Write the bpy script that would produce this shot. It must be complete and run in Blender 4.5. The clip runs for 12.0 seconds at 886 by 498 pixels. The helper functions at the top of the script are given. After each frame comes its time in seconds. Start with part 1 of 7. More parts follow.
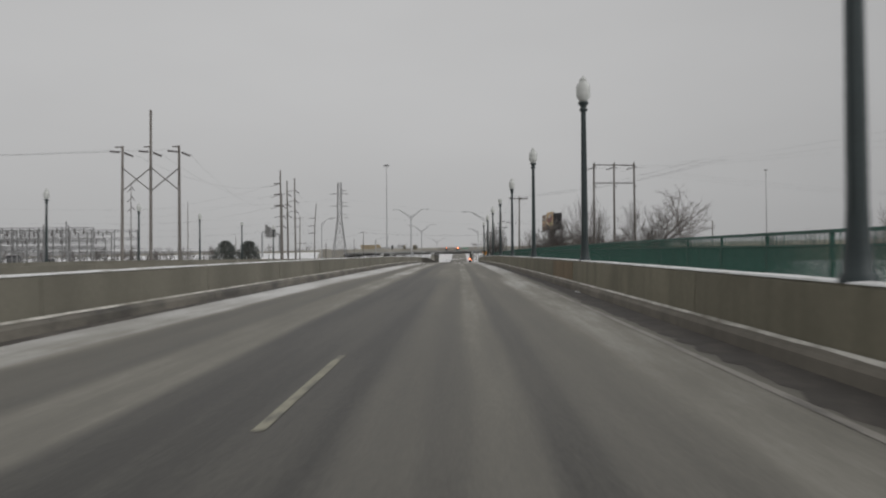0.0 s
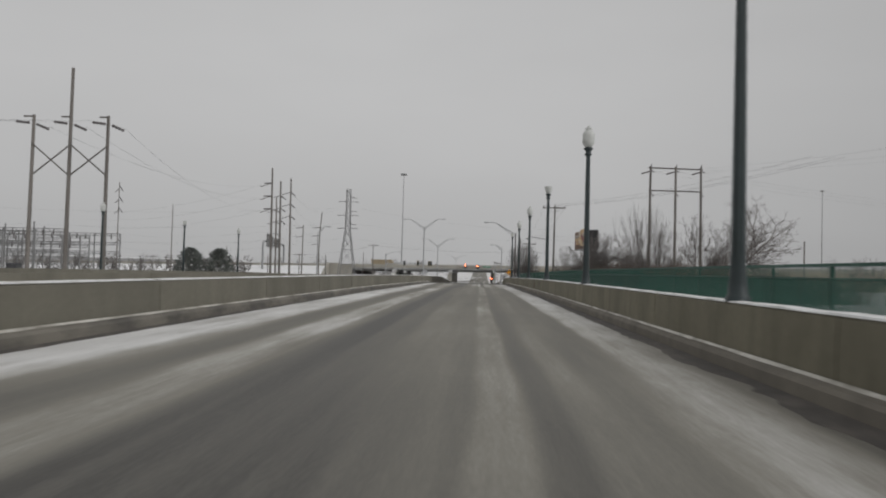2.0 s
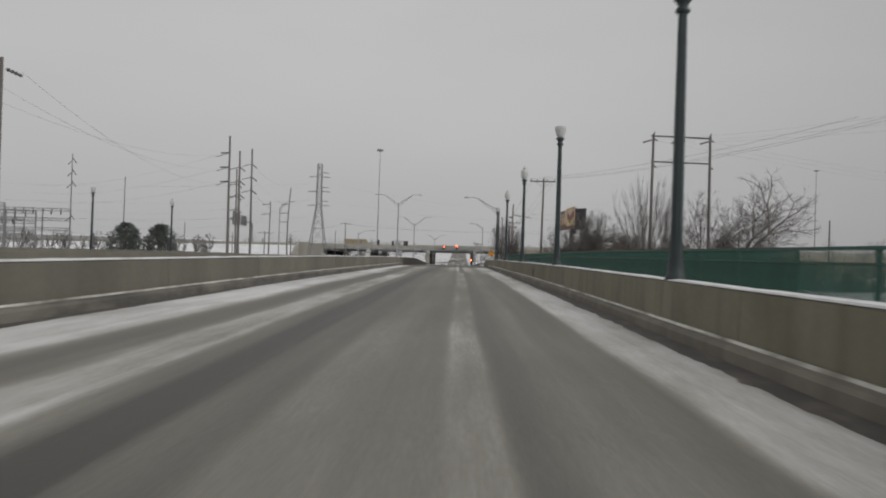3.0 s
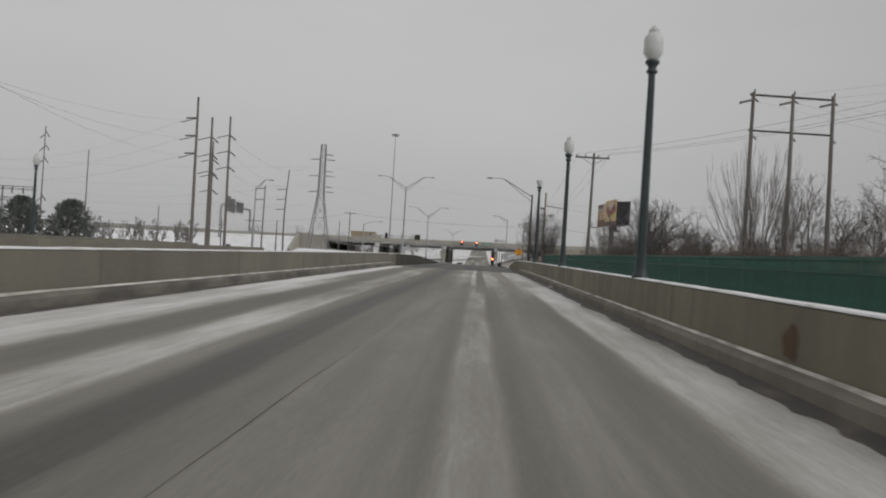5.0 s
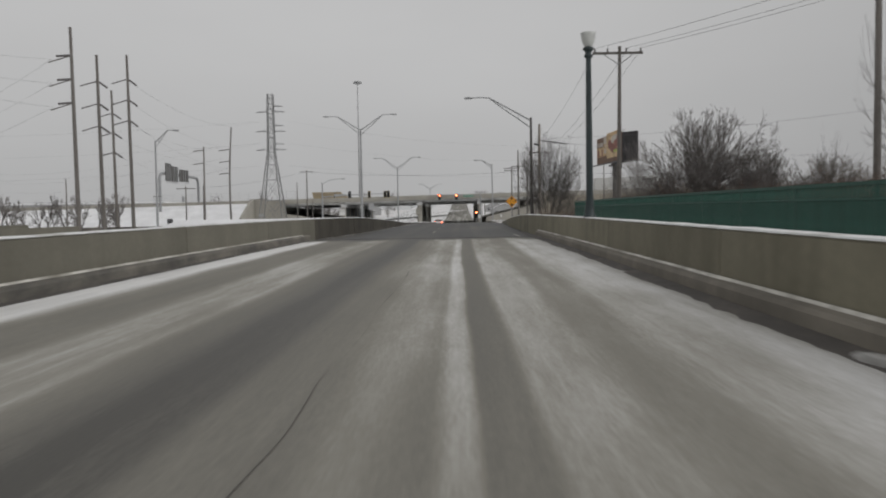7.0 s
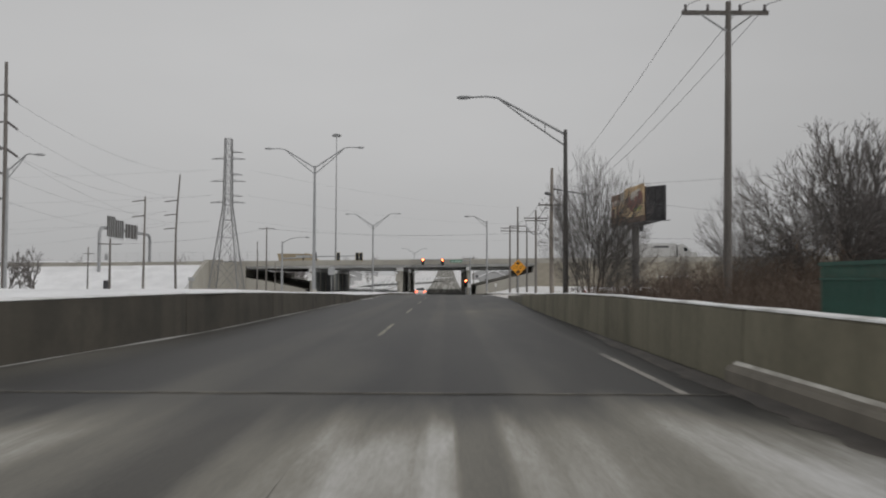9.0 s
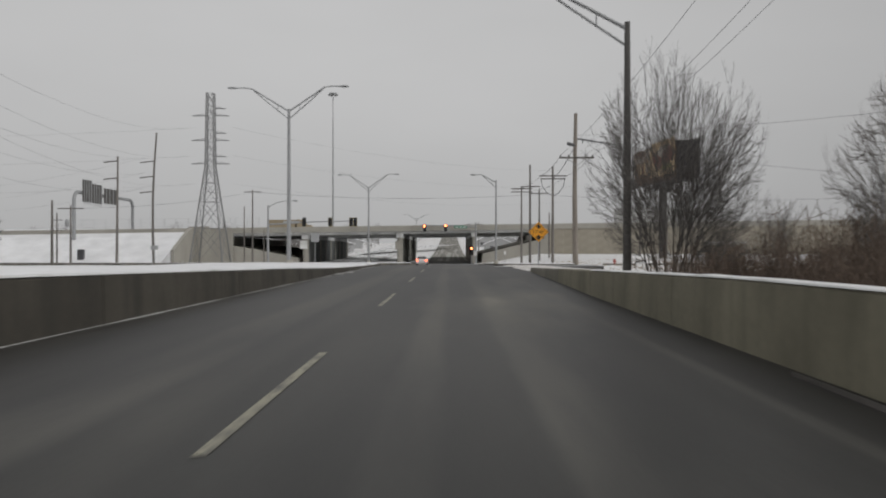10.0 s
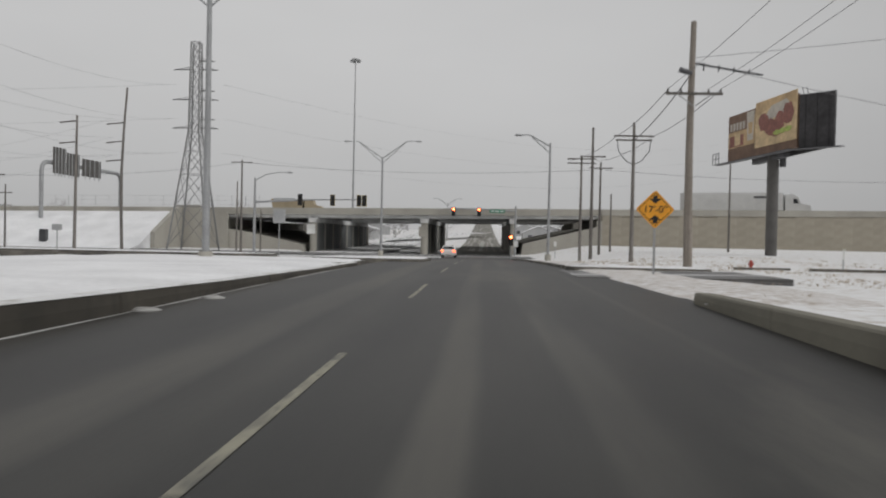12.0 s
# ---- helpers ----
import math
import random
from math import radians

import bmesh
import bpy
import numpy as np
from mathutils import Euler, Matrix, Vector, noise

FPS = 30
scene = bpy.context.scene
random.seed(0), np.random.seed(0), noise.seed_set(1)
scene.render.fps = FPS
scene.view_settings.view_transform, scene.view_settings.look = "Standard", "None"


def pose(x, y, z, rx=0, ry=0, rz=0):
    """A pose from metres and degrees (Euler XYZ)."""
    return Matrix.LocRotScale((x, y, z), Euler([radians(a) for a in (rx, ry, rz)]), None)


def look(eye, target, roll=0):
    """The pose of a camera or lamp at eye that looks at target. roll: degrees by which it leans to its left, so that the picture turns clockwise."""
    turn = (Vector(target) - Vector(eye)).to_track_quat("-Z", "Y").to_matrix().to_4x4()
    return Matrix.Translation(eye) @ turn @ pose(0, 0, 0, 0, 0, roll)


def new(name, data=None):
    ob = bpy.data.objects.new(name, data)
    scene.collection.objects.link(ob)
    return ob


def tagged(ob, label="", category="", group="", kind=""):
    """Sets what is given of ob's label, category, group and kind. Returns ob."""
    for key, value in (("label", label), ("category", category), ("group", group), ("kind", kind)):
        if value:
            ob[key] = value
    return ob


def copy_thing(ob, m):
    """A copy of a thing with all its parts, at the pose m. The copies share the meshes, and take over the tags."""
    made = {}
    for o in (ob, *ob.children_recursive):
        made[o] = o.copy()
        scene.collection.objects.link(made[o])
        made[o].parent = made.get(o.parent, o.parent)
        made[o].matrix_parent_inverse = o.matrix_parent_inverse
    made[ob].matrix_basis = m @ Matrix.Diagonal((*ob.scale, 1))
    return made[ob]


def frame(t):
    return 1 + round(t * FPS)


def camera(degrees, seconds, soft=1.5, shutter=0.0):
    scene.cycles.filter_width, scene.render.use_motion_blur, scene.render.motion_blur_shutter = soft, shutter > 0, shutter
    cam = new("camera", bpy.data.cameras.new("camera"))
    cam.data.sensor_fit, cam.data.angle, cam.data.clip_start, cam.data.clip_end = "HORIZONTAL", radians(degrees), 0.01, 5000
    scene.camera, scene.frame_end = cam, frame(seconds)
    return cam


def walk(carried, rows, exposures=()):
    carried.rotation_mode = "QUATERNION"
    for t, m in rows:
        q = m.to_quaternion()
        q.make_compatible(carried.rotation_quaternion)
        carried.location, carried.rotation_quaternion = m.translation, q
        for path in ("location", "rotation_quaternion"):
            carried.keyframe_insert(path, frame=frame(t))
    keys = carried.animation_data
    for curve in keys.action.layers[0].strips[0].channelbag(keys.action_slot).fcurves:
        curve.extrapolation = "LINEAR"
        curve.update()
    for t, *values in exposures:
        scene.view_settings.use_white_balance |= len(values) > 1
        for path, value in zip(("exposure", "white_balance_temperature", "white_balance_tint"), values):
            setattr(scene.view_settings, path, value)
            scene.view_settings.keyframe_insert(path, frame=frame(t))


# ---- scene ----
cam = camera(55.68, 12.0, soft=2.0, shutter=0.32)
PATH = [
    (0, (-0.145, 5.102, -0.258), (-0.1845, 7.1017, -0.2224), -0.43),
    (0.5, (-0.142, 12.259, -0.139), (-0.1496, 14.2587, -0.1696), -0.38),
    (1, (-0.102, 19.420, -0.019), (-0.1247, 21.4194, -0.0666), 0.20),
    (1.5, (-0.102, 26.703, 0.091), (-0.0816, 28.7022, 0.1219), -2.34),
    (2, (-0.066, 33.976, 0.197), (-0.1560, 35.9728, 0.2741), 1.50),
    (2.5, (-0.034, 41.228, 0.293), (-0.1205, 43.2247, 0.3746), 1.99),
    (2.7, (-0.028, 44.126, 0.330), (-0.0725, 46.1255, 0.3633), 1.49),
    (4.3, (0.083, 67.304, 0.608), (0.0124, 69.3024, 0.6378), 3.35),
    (4.5, (0.113, 70.139, 0.644), (0.0396, 72.1374, 0.6555), 3.22),
    (5, (0.074, 77.179, 0.733), (-0.0134, 79.1766, 0.7547), 3.47),
    (5.5, (0.052, 84.235, 0.807), (-0.0182, 86.2332, 0.7748), 1.98),
    (6, (0.020, 91.213, 0.853), (0.0199, 93.2128, 0.8228), -2.65),
    (6.5, (0.069, 98.082, 0.902), (0.0473, 100.0809, 0.8418), -1.69),
    (7, (-0.059, 104.922, 0.950), (-0.1013, 106.9203, 0.8677), -0.96),
    (7.5, (-0.125, 111.580, 1.000), (-0.1459, 113.5793, 0.9420), -1.21),
    (7.7, (-0.140, 114.190, 1.023), (-0.1554, 116.1896, 1.0270), -0.84),
    (9.3, (-0.082, 134.699, 1.165), (-0.0901, 136.6978, 1.2419), 0.26),
    (9.5, (-0.090, 137.296, 1.173), (-0.1030, 139.2956, 1.2116), 0.06),
    (10, (-0.064, 143.803, 1.175), (-0.0808, 145.8029, 1.1738), 0.03),
    (10.5, (0.009, 150.244, 1.176), (-0.0261, 152.2415, 1.2797), 0.95),
    (11, (-0.036, 156.713, 1.193), (-0.0859, 158.7111, 1.2632), 1.51),
    (11.5, (-0.101, 163.174, 1.205), (-0.1739, 165.1726, 1.2306), 2.14),
    (12, (-0.111, 169.583, 1.212), (-0.2070, 171.5808, 1.1805), 1.21),
]
walk(cam, [(t, look(eye, target, roll)) for t, eye, target, roll in PATH],
     exposures=[(0, 0.0), (8.5, 0.02), (10, 0.06), (10.5, 0.12), (12, 0.13)])

# ---- light ----
world = bpy.data.worlds.new("overcast_sky")
scene.world = world
world.use_nodes = True
wn, wl = world.node_tree.nodes, world.node_tree.links
back = wn["Background"]
sky = wn.new("ShaderNodeTexSky")
sky.sky_type = "NISHITA"
sky.sun_disc = False
sky.sun_elevation, sky.sun_rotation = radians(38), radians(119)
sky.air_density, sky.dust_density = 1.0, 4.0
sky_bw = wn.new("ShaderNodeRGBToBW")
wl.new(sky.outputs[0], sky_bw.inputs[0])
geo = wn.new("ShaderNodeTexCoord")
cloud = wn.new("ShaderNodeTexNoise")
cloud.inputs["Scale"].default_value, cloud.inputs["Detail"].default_value = 1.6, 4.0
cloud_map = wn.new("ShaderNodeMapping")
cloud_map.inputs["Scale"].default_value = (1.0, 1.0, 3.0)
wl.new(geo.outputs["Generated"], cloud_map.inputs[0])
wl.new(cloud_map.outputs[0], cloud.inputs["Vector"])
cloud_ramp = wn.new("ShaderNodeValToRGB")
cloud_ramp.color_ramp.elements[0].position, cloud_ramp.color_ramp.elements[0].color = 0.25, (0.925, 0.925, 0.93, 1)
cloud_ramp.color_ramp.elements[1].position, cloud_ramp.color_ramp.elements[1].color = 0.75, (1.055, 1.055, 1.06, 1)
wl.new(cloud.outputs["Fac"], cloud_ramp.inputs[0])
veil = wn.new("ShaderNodeMix")
veil.data_type = "RGBA"
veil.inputs["Factor"].default_value = 0.03
wl.new(cloud_ramp.outputs[0], veil.inputs["A"])
wl.new(sky_bw.outputs[0], veil.inputs["B"])
# the cloud is thicker low over the land and towards the east
apart = wn.new("ShaderNodeSeparateXYZ")
wl.new(geo.outputs["Generated"], apart.inputs[0])
last = veil.outputs["Result"]
for axis, a, b, lo, hi in ((2, 0.02, 0.27, 0.875, 1.0), (0, 0.08, 0.55, 1.0, 0.82)):
    fall = wn.new("ShaderNodeMapRange")
    fall.interpolation_type = "SMOOTHSTEP"
    for k, v in enumerate((a, b, lo, hi)):
        fall.inputs[k + 1].default_value = v
    wl.new(apart.outputs[axis], fall.inputs[0])
    grade = wn.new("ShaderNodeVectorMath")
    grade.operation = "SCALE"
    wl.new(last, grade.inputs[0])
    wl.new(fall.outputs[0], grade.inputs["Scale"])
    last = grade.outputs[0]
wl.new(last, back.inputs[0])
back.inputs[1].default_value = 0.47
sun = new("sun", bpy.data.lights.new("sun", "SUN"))
sun.data.energy, sun.data.angle, sun.data.color = 0.85, radians(60), (1.0, 0.99, 0.97)
sun.matrix_world = look((55, -30, 50), (0, 0, 0))


# ---- materials ----
def mat(name, base, rough=0.7, metal=0.0, grain=20.0, amount=0.25, stain=0.6, stain_amount=0.2, bump=0.2, depth=0.01, stretch=(1, 1, 1), island=0.0, spec=0.4):
    """A painted or raw surface with grain and stains at two scales, and fine relief."""
    m = bpy.data.materials.new(name)
    m.use_nodes = True
    n, l = m.node_tree.nodes, m.node_tree.links
    p = n["Principled BSDF"]
    p.inputs["Roughness"].default_value, p.inputs["Metallic"].default_value = rough, metal
    p.inputs["Specular IOR Level"].default_value = spec
    co = n.new("ShaderNodeTexCoord")
    mp = n.new("ShaderNodeMapping")
    mp.inputs["Scale"].default_value = stretch
    l.new(co.outputs["Object"], mp.inputs[0])
    fine, wide = n.new("ShaderNodeTexNoise"), n.new("ShaderNodeTexNoise")
    fine.inputs["Scale"].default_value, fine.inputs["Detail"].default_value = grain, 5
    wide.inputs["Scale"].default_value, wide.inputs["Detail"].default_value = stain, 6
    l.new(mp.outputs[0], fine.inputs["Vector"])
    l.new(mp.outputs[0], wide.inputs["Vector"])
    last = None
    for tex, amt in ((fine, amount), (wide, stain_amount)):
        r = n.new("ShaderNodeMapRange")
        r.inputs["From Min"].default_value, r.inputs["From Max"].default_value = 0.3, 0.7
        r.inputs["To Min"].default_value, r.inputs["To Max"].default_value = 1 - amt, 1 + amt
        l.new(tex.outputs["Fac"], r.inputs[0])
        if last is None:
            last = r.outputs[0]
        else:
            mul = n.new("ShaderNodeMath")
            mul.operation = "MULTIPLY"
            l.new(last, mul.inputs[0])
            l.new(r.outputs[0], mul.inputs[1])
            last = mul.outputs[0]
    if island:
        info = n.new("ShaderNodeObjectInfo")
        r = n.new("ShaderNodeMapRange")
        r.inputs["To Min"].default_value, r.inputs["To Max"].default_value = 1 - island, 1 + island
        l.new(info.outputs["Random"], r.inputs[0])
        mul = n.new("ShaderNodeMath")
        mul.operation = "MULTIPLY"
        l.new(last, mul.inputs[0])
        l.new(r.outputs[0], mul.inputs[1])
        last = mul.outputs[0]
    tint = n.new("ShaderNodeVectorMath")
    tint.operation = "SCALE"
    tint.inputs[0].default_value = base
    l.new(last, tint.inputs["Scale"])
    l.new(tint.outputs[0], p.inputs["Base Color"])
    if bump:
        b = n.new("ShaderNodeBump")
        b.inputs["Strength"].default_value, b.inputs["Distance"].default_value = bump, depth
        l.new(fine.outputs["Fac"], b.inputs["Height"])
        l.new(b.outputs[0], p.inputs["Normal"])
    return m


def glow(name, colour, strength):
    m = bpy.data.materials.new(name)
    m.use_nodes = True
    p = m.node_tree.nodes["Principled BSDF"]
    p.inputs["Base Color"].default_value = (*colour, 1)
    p.inputs["Emission Color"].default_value = (*colour, 1)
    p.inputs["Emission Strength"].default_value = strength
    return m


def mixed(name, first, second, scale, low, high, stretch=(1, 1, 1), rough=(0.7, 0.8), grain=25.0, bump=0.3, depth=0.02, detail=6.0):
    """Two colours that lie over one another in patches."""
    m = bpy.data.materials.new(name)
    m.use_nodes = True
    n, l = m.node_tree.nodes, m.node_tree.links
    p = n["Principled BSDF"]
    co, mp = n.new("ShaderNodeTexCoord"), n.new("ShaderNodeMapping")
    mp.inputs["Scale"].default_value = stretch
    l.new(co.outputs["Object"], mp.inputs[0])
    t, g = n.new("ShaderNodeTexNoise"), n.new("ShaderNodeTexNoise")
    t.inputs["Scale"].default_value, t.inputs["Detail"].default_value = scale, detail
    t.inputs["Roughness"].default_value = 0.65
    g.inputs["Scale"].default_value, g.inputs["Detail"].default_value = grain, 4
    l.new(mp.outputs[0], t.inputs["Vector"])
    l.new(co.outputs["Object"], g.inputs["Vector"])
    r = n.new("ShaderNodeMapRange")
    r.inputs["From Min"].default_value, r.inputs["From Max"].default_value = low, high
    l.new(t.outputs["Fac"], r.inputs[0])
    mx = n.new("ShaderNodeMix")
    mx.data_type = "RGBA"
    mx.inputs["A"].default_value, mx.inputs["B"].default_value = (*first, 1), (*second, 1)
    l.new(r.outputs[0], mx.inputs["Factor"])
    v = n.new("ShaderNodeMapRange")
    v.inputs["To Min"].default_value, v.inputs["To Max"].default_value = 0.8, 1.2
    l.new(g.outputs["Fac"], v.inputs[0])
    s = n.new("ShaderNodeVectorMath")
    s.operation = "SCALE"
    l.new(mx.outputs["Result"], s.inputs[0])
    l.new(v.outputs[0], s.inputs["Scale"])
    l.new(s.outputs[0], p.inputs["Base Color"])
    q = n.new("ShaderNodeMapRange")
    q.inputs["To Min"].default_value, q.inputs["To Max"].default_value = rough
    l.new(r.outputs[0], q.inputs[0])
    l.new(q.outputs[0], p.inputs["Roughness"])
    b = n.new("ShaderNodeBump")
    b.inputs["Strength"].default_value, b.inputs["Distance"].default_value = bump, depth
    l.new(t.outputs["Fac"], b.inputs["Height"])
    l.new(b.outputs[0], p.inputs["Normal"])
    return m


def streaked(name, base, dark, strength=0.62):
    """Old concrete with water stains that run down its face and blotches of grime."""
    m = mat(name, base, 0.85, grain=30, amount=0.12, stain=0.45, stain_amount=0.16, bump=0.2, depth=0.006, stretch=(1, 1, 0.35), island=0.08)
    n, l = m.node_tree.nodes, m.node_tree.links
    p = n["Principled BSDF"]
    plain = p.inputs["Base Color"].links[0].from_socket
    co = n["Texture Coordinate"]
    masks = []
    for scale, stretch, low, high in ((1.5, (1, 1, 0.10), 0.50, 0.78), (0.55, (1, 1, 0.8), 0.48, 0.75), (3.4, (1, 1, 0.07), 0.60, 0.86)):
        mp, t, r = n.new("ShaderNodeMapping"), n.new("ShaderNodeTexNoise"), n.new("ShaderNodeMapRange")
        mp.inputs["Scale"].default_value = stretch
        t.inputs["Scale"].default_value, t.inputs["Detail"].default_value, t.inputs["Roughness"].default_value = scale, 7, 0.62
        r.inputs["From Min"].default_value, r.inputs["From Max"].default_value, r.inputs["To Max"].default_value = low, high, strength
        l.new(co.outputs["Object"], mp.inputs[0])
        l.new(mp.outputs[0], t.inputs["Vector"])
        l.new(t.outputs["Fac"], r.inputs[0])
        masks.append(r.outputs[0])
    for mask in masks:
        mx = n.new("ShaderNodeMix")
        mx.data_type = "RGBA"
        mx.inputs["B"].default_value = (*dark, 1)
        l.new(plain, mx.inputs["A"])
        l.new(mask, mx.inputs["Factor"])
        plain = mx.outputs["Result"]
    l.new(plain, p.inputs["Base Color"])
    return m


def road_material():
    """Wet asphalt under driven-over snow: bands along the lanes on the viaduct, almost bare past its end."""
    m = bpy.data.materials.new("snowy_asphalt")
    m.use_nodes = True
    n, l = m.node_tree.nodes, m.node_tree.links
    p = n["Principled BSDF"]

    def math(op, a, b=None, c=None):
        q = n.new("ShaderNodeMath")
        q.operation = op
        for k, v in enumerate((a, b, c)):
            if v is None:
                continue
            if isinstance(v, (int, float)):
                q.inputs[k].default_value = v
            else:
                l.new(v, q.inputs[k])
        return q.outputs[0]

    def noisy(scale, stretch, detail=5.0, rough=0.6):
        mp, t = n.new("ShaderNodeMapping"), n.new("ShaderNodeTexNoise")
        mp.inputs["Scale"].default_value = stretch
        l.new(co.outputs["Object"], mp.inputs[0])
        l.new(mp.outputs[0], t.inputs["Vector"])
        t.inputs["Scale"].default_value, t.inputs["Detail"].default_value, t.inputs["Roughness"].default_value = scale, detail, rough
        return t.outputs["Fac"]

    def smooth(v, a, b, lo=0.0, hi=1.0):
        r = n.new("ShaderNodeMapRange")
        r.interpolation_type = "SMOOTHSTEP"
        for k, x in enumerate((a, b, lo, hi)):
            r.inputs[k + 1].default_value = x
        l.new(v, r.inputs[0])
        return r.outputs[0]

    co = n.new("ShaderNodeTexCoord")
    sep = n.new("ShaderNodeSeparateXYZ")
    l.new(co.outputs["Object"], sep.inputs[0])
    x, y = sep.outputs[0], sep.outputs[1]
    wander = noisy(0.05, (0.0, 1.0, 0.0), 3.0)
    edge = noisy(0.9, (1.0, 0.12, 1.0), 5.0)
    xw = math("ADD", x, math("ADD", math("MULTIPLY", math("SUBTRACT", wander, 0.5), 0.26), math("MULTIPLY", math("SUBTRACT", edge, 0.5), 0.20)))
    across = math("DIVIDE", math("ADD", xw, 7.0), 11.0)

    def profile(stops):
        """Snow cover across the road, from the west kerb (-7 m) to the east kerb (4 m)."""
        ramp = n.new("ShaderNodeValToRGB")
        cr = ramp.color_ramp
        while len(cr.elements) < len(stops):
            cr.elements.new(0.5)
        for e, (sx, v) in zip(cr.elements, stops):
            e.position, e.color = (sx + 7.0) / 11.0, (v, v, v, 1)
        l.new(across, ramp.inputs[0])
        return ramp.outputs[0]

    def blend(first, second, factor):
        q = n.new("ShaderNodeMix")
        q.data_type = "RGBA"
        l.new(factor, q.inputs["Factor"])
        l.new(first, q.inputs["A"])
        l.new(second, q.inputs["B"])
        return q.outputs["Result"]

    early = profile([(-7.0, 0.84), (-5.05, 0.78), (-4.75, 0.26), (-3.72, 0.17), (-3.5, 0.40), (-2.78, 0.42), (-2.6, 0.05), (-1.0, 0.04), (-0.8, 0.19), (-0.15, 0.21), (-0.05, 0.36),
                     (0.30, 0.35), (0.42, 0.09), (0.64, 0.11), (0.76, 0.26), (1.45, 0.28), (1.65, 0.48), (2.35, 0.54), (2.6, 0.34), (2.76, 0.06), (4.0, 0.02)])
    middle = profile([(-7.0, 0.86), (-4.95, 0.80), (-4.72, 0.62), (-4.45, 0.26), (-4.2, 0.18), (-3.82, 0.22), (-3.58, 0.53), (-3.0, 0.58), (-2.84, 0.28), (-2.62, 0.22), (-2.46, 0.0), (-2.02, 0.0),
                      (-1.88, 0.19), (-1.42, 0.21), (-1.28, 0.31), (-0.75, 0.29), (-0.2, 0.25), (-0.09, 0.42), (0.26, 0.42), (0.36, 0.17), (0.6, 0.18), (0.74, 0.30), (0.98, 0.35), (1.1, 0.27),
                      (1.6, 0.20), (1.82, 0.22), (1.97, 0.60), (2.6, 0.70), (2.92, 0.60), (3.04, 0.07), (4.0, 0.02)])
    late = profile([(-7.0, 0.95), (-5.45, 0.94), (-5.15, 0.41), (-4.9, 0.29), (-4.05, 0.24), (-3.8, 0.50), (-3.0, 0.48), (-2.8, 0.22), (-2.35, 0.16), (-2.15, 0.00), (-1.72, 0.00), (-1.52, 0.25),
                    (-0.65, 0.53), (-0.28, 0.45), (-0.2, 0.69), (-0.05, 0.63), (0.01, 0.18), (0.28, 0.18), (0.38, 0.53), (0.9, 0.50), (1.1, 0.38), (1.5, 0.37), (1.7, 0.58), (2.4, 0.73), (2.9, 0.64), (3.08, 0.05), (4.0, 0.02)])
    jag = math("ADD", y, math("MULTIPLY", edge, 8.0))
    both = blend(blend(early, middle, smooth(jag, 34.0, 62.0)), late, smooth(jag, 102.0, 118.0))
    bands = n.new("ShaderNodeRGBToBW")
    l.new(both, bands.inputs[0])
    patch = noisy(0.22, (1.0, 0.35, 1.0), 6.0, 0.65)
    streak = noisy(2.4, (1.0, 0.03, 1.0), 4.0, 0.6)
    powder = noisy(30.0, (1.0, 0.5, 1.0), 4.0)
    cover = math("MULTIPLY", bands.outputs[0], smooth(patch, 0.25, 0.75, 0.72, 1.25))
    cover = math("ADD", cover, smooth(streak, 0.3, 0.7, -0.06, 0.06))
    cover = math("ADD", cover, smooth(powder, 0.3, 0.7, -0.04, 0.06))
    # crumbled, trodden breaks in the thicker snow
    crumb = smooth(noisy(2.6, (1.0, 0.10, 1.0), 8.0, 0.7), 0.36, 0.66, -0.06, 0.05)
    cover = math("ADD", cover, math("MULTIPLY", crumb, smooth(cover, 0.2, 0.5)))
    # thinner snow where the viaduct begins, almost none past its end
    start = smooth(math("ADD", y, math("MULTIPLY", edge, 6.0)), 4.0, 44.0, 0.72, 1.0)
    young = smooth(y, 10.0, 70.0, 0.62, 1.0)
    end = smooth(math("ADD", y, math("MULTIPLY", math("SUBTRACT", edge, 0.5), 7.0)), 136.5, 139.5, 1.0, 0.0)
    cover = math("MULTIPLY", math("MULTIPLY", cover, start), end)
    drift = math("MULTIPLY", smooth(noisy(0.30, (0.8, 0.16, 1.0), 6.0, 0.6), 0.52, 0.78, 0.0, 0.22), smooth(x, -3.0, 1.5, 0.25, 1.35))
    tracks = n.new("ShaderNodeRGBToBW")
    l.new(profile([(-7.0, 0.14), (-5.7, 0.30), (-5.2, 0.16), (-4.7, 0.04), (-3.35, 0.04), (-3.1, 0.17), (-2.6, 0.16), (-2.4, 0.03), (-1.95, 0.10), (-1.7, 0.05), (-0.6, 0.05), (-0.48, 0.19), (-0.22, 0.19), (-0.1, 0.04),
                  (0.55, 0.05), (0.68, 0.18), (0.95, 0.16), (1.15, 0.06), (2.34, 0.04), (2.41, 0.11), (2.51, 0.11), (2.58, 0.04), (4.0, 0.04)]), tracks.inputs[0])
    trail = math("MULTIPLY", tracks.outputs[0], smooth(noisy(0.5, (1.0, 0.12, 1.0), 5.0), 0.32, 0.66, 0.10, 0.80))
    drift = math("MULTIPLY", drift, smooth(y, 225.0, 285.0, 1.0, 0.0))
    trail = math("MULTIPLY", trail, smooth(y, 235.0, 275.0, 1.0, 0.0))
    bare = math("MULTIPLY", math("ADD", drift, trail), math("SUBTRACT", 1.0, end))
    hill = math("MULTIPLY", smooth(y, 296.0, 340.0), smooth(noisy(0.9, (1.0, 0.0002, 1.0), 2.0), 0.36, 0.66, 0.22, 0.55))
    cover = math("ADD", cover, hill)
    cover = math("MINIMUM", math("MAXIMUM", math("ADD", cover, bare), 0.0), 1.0)
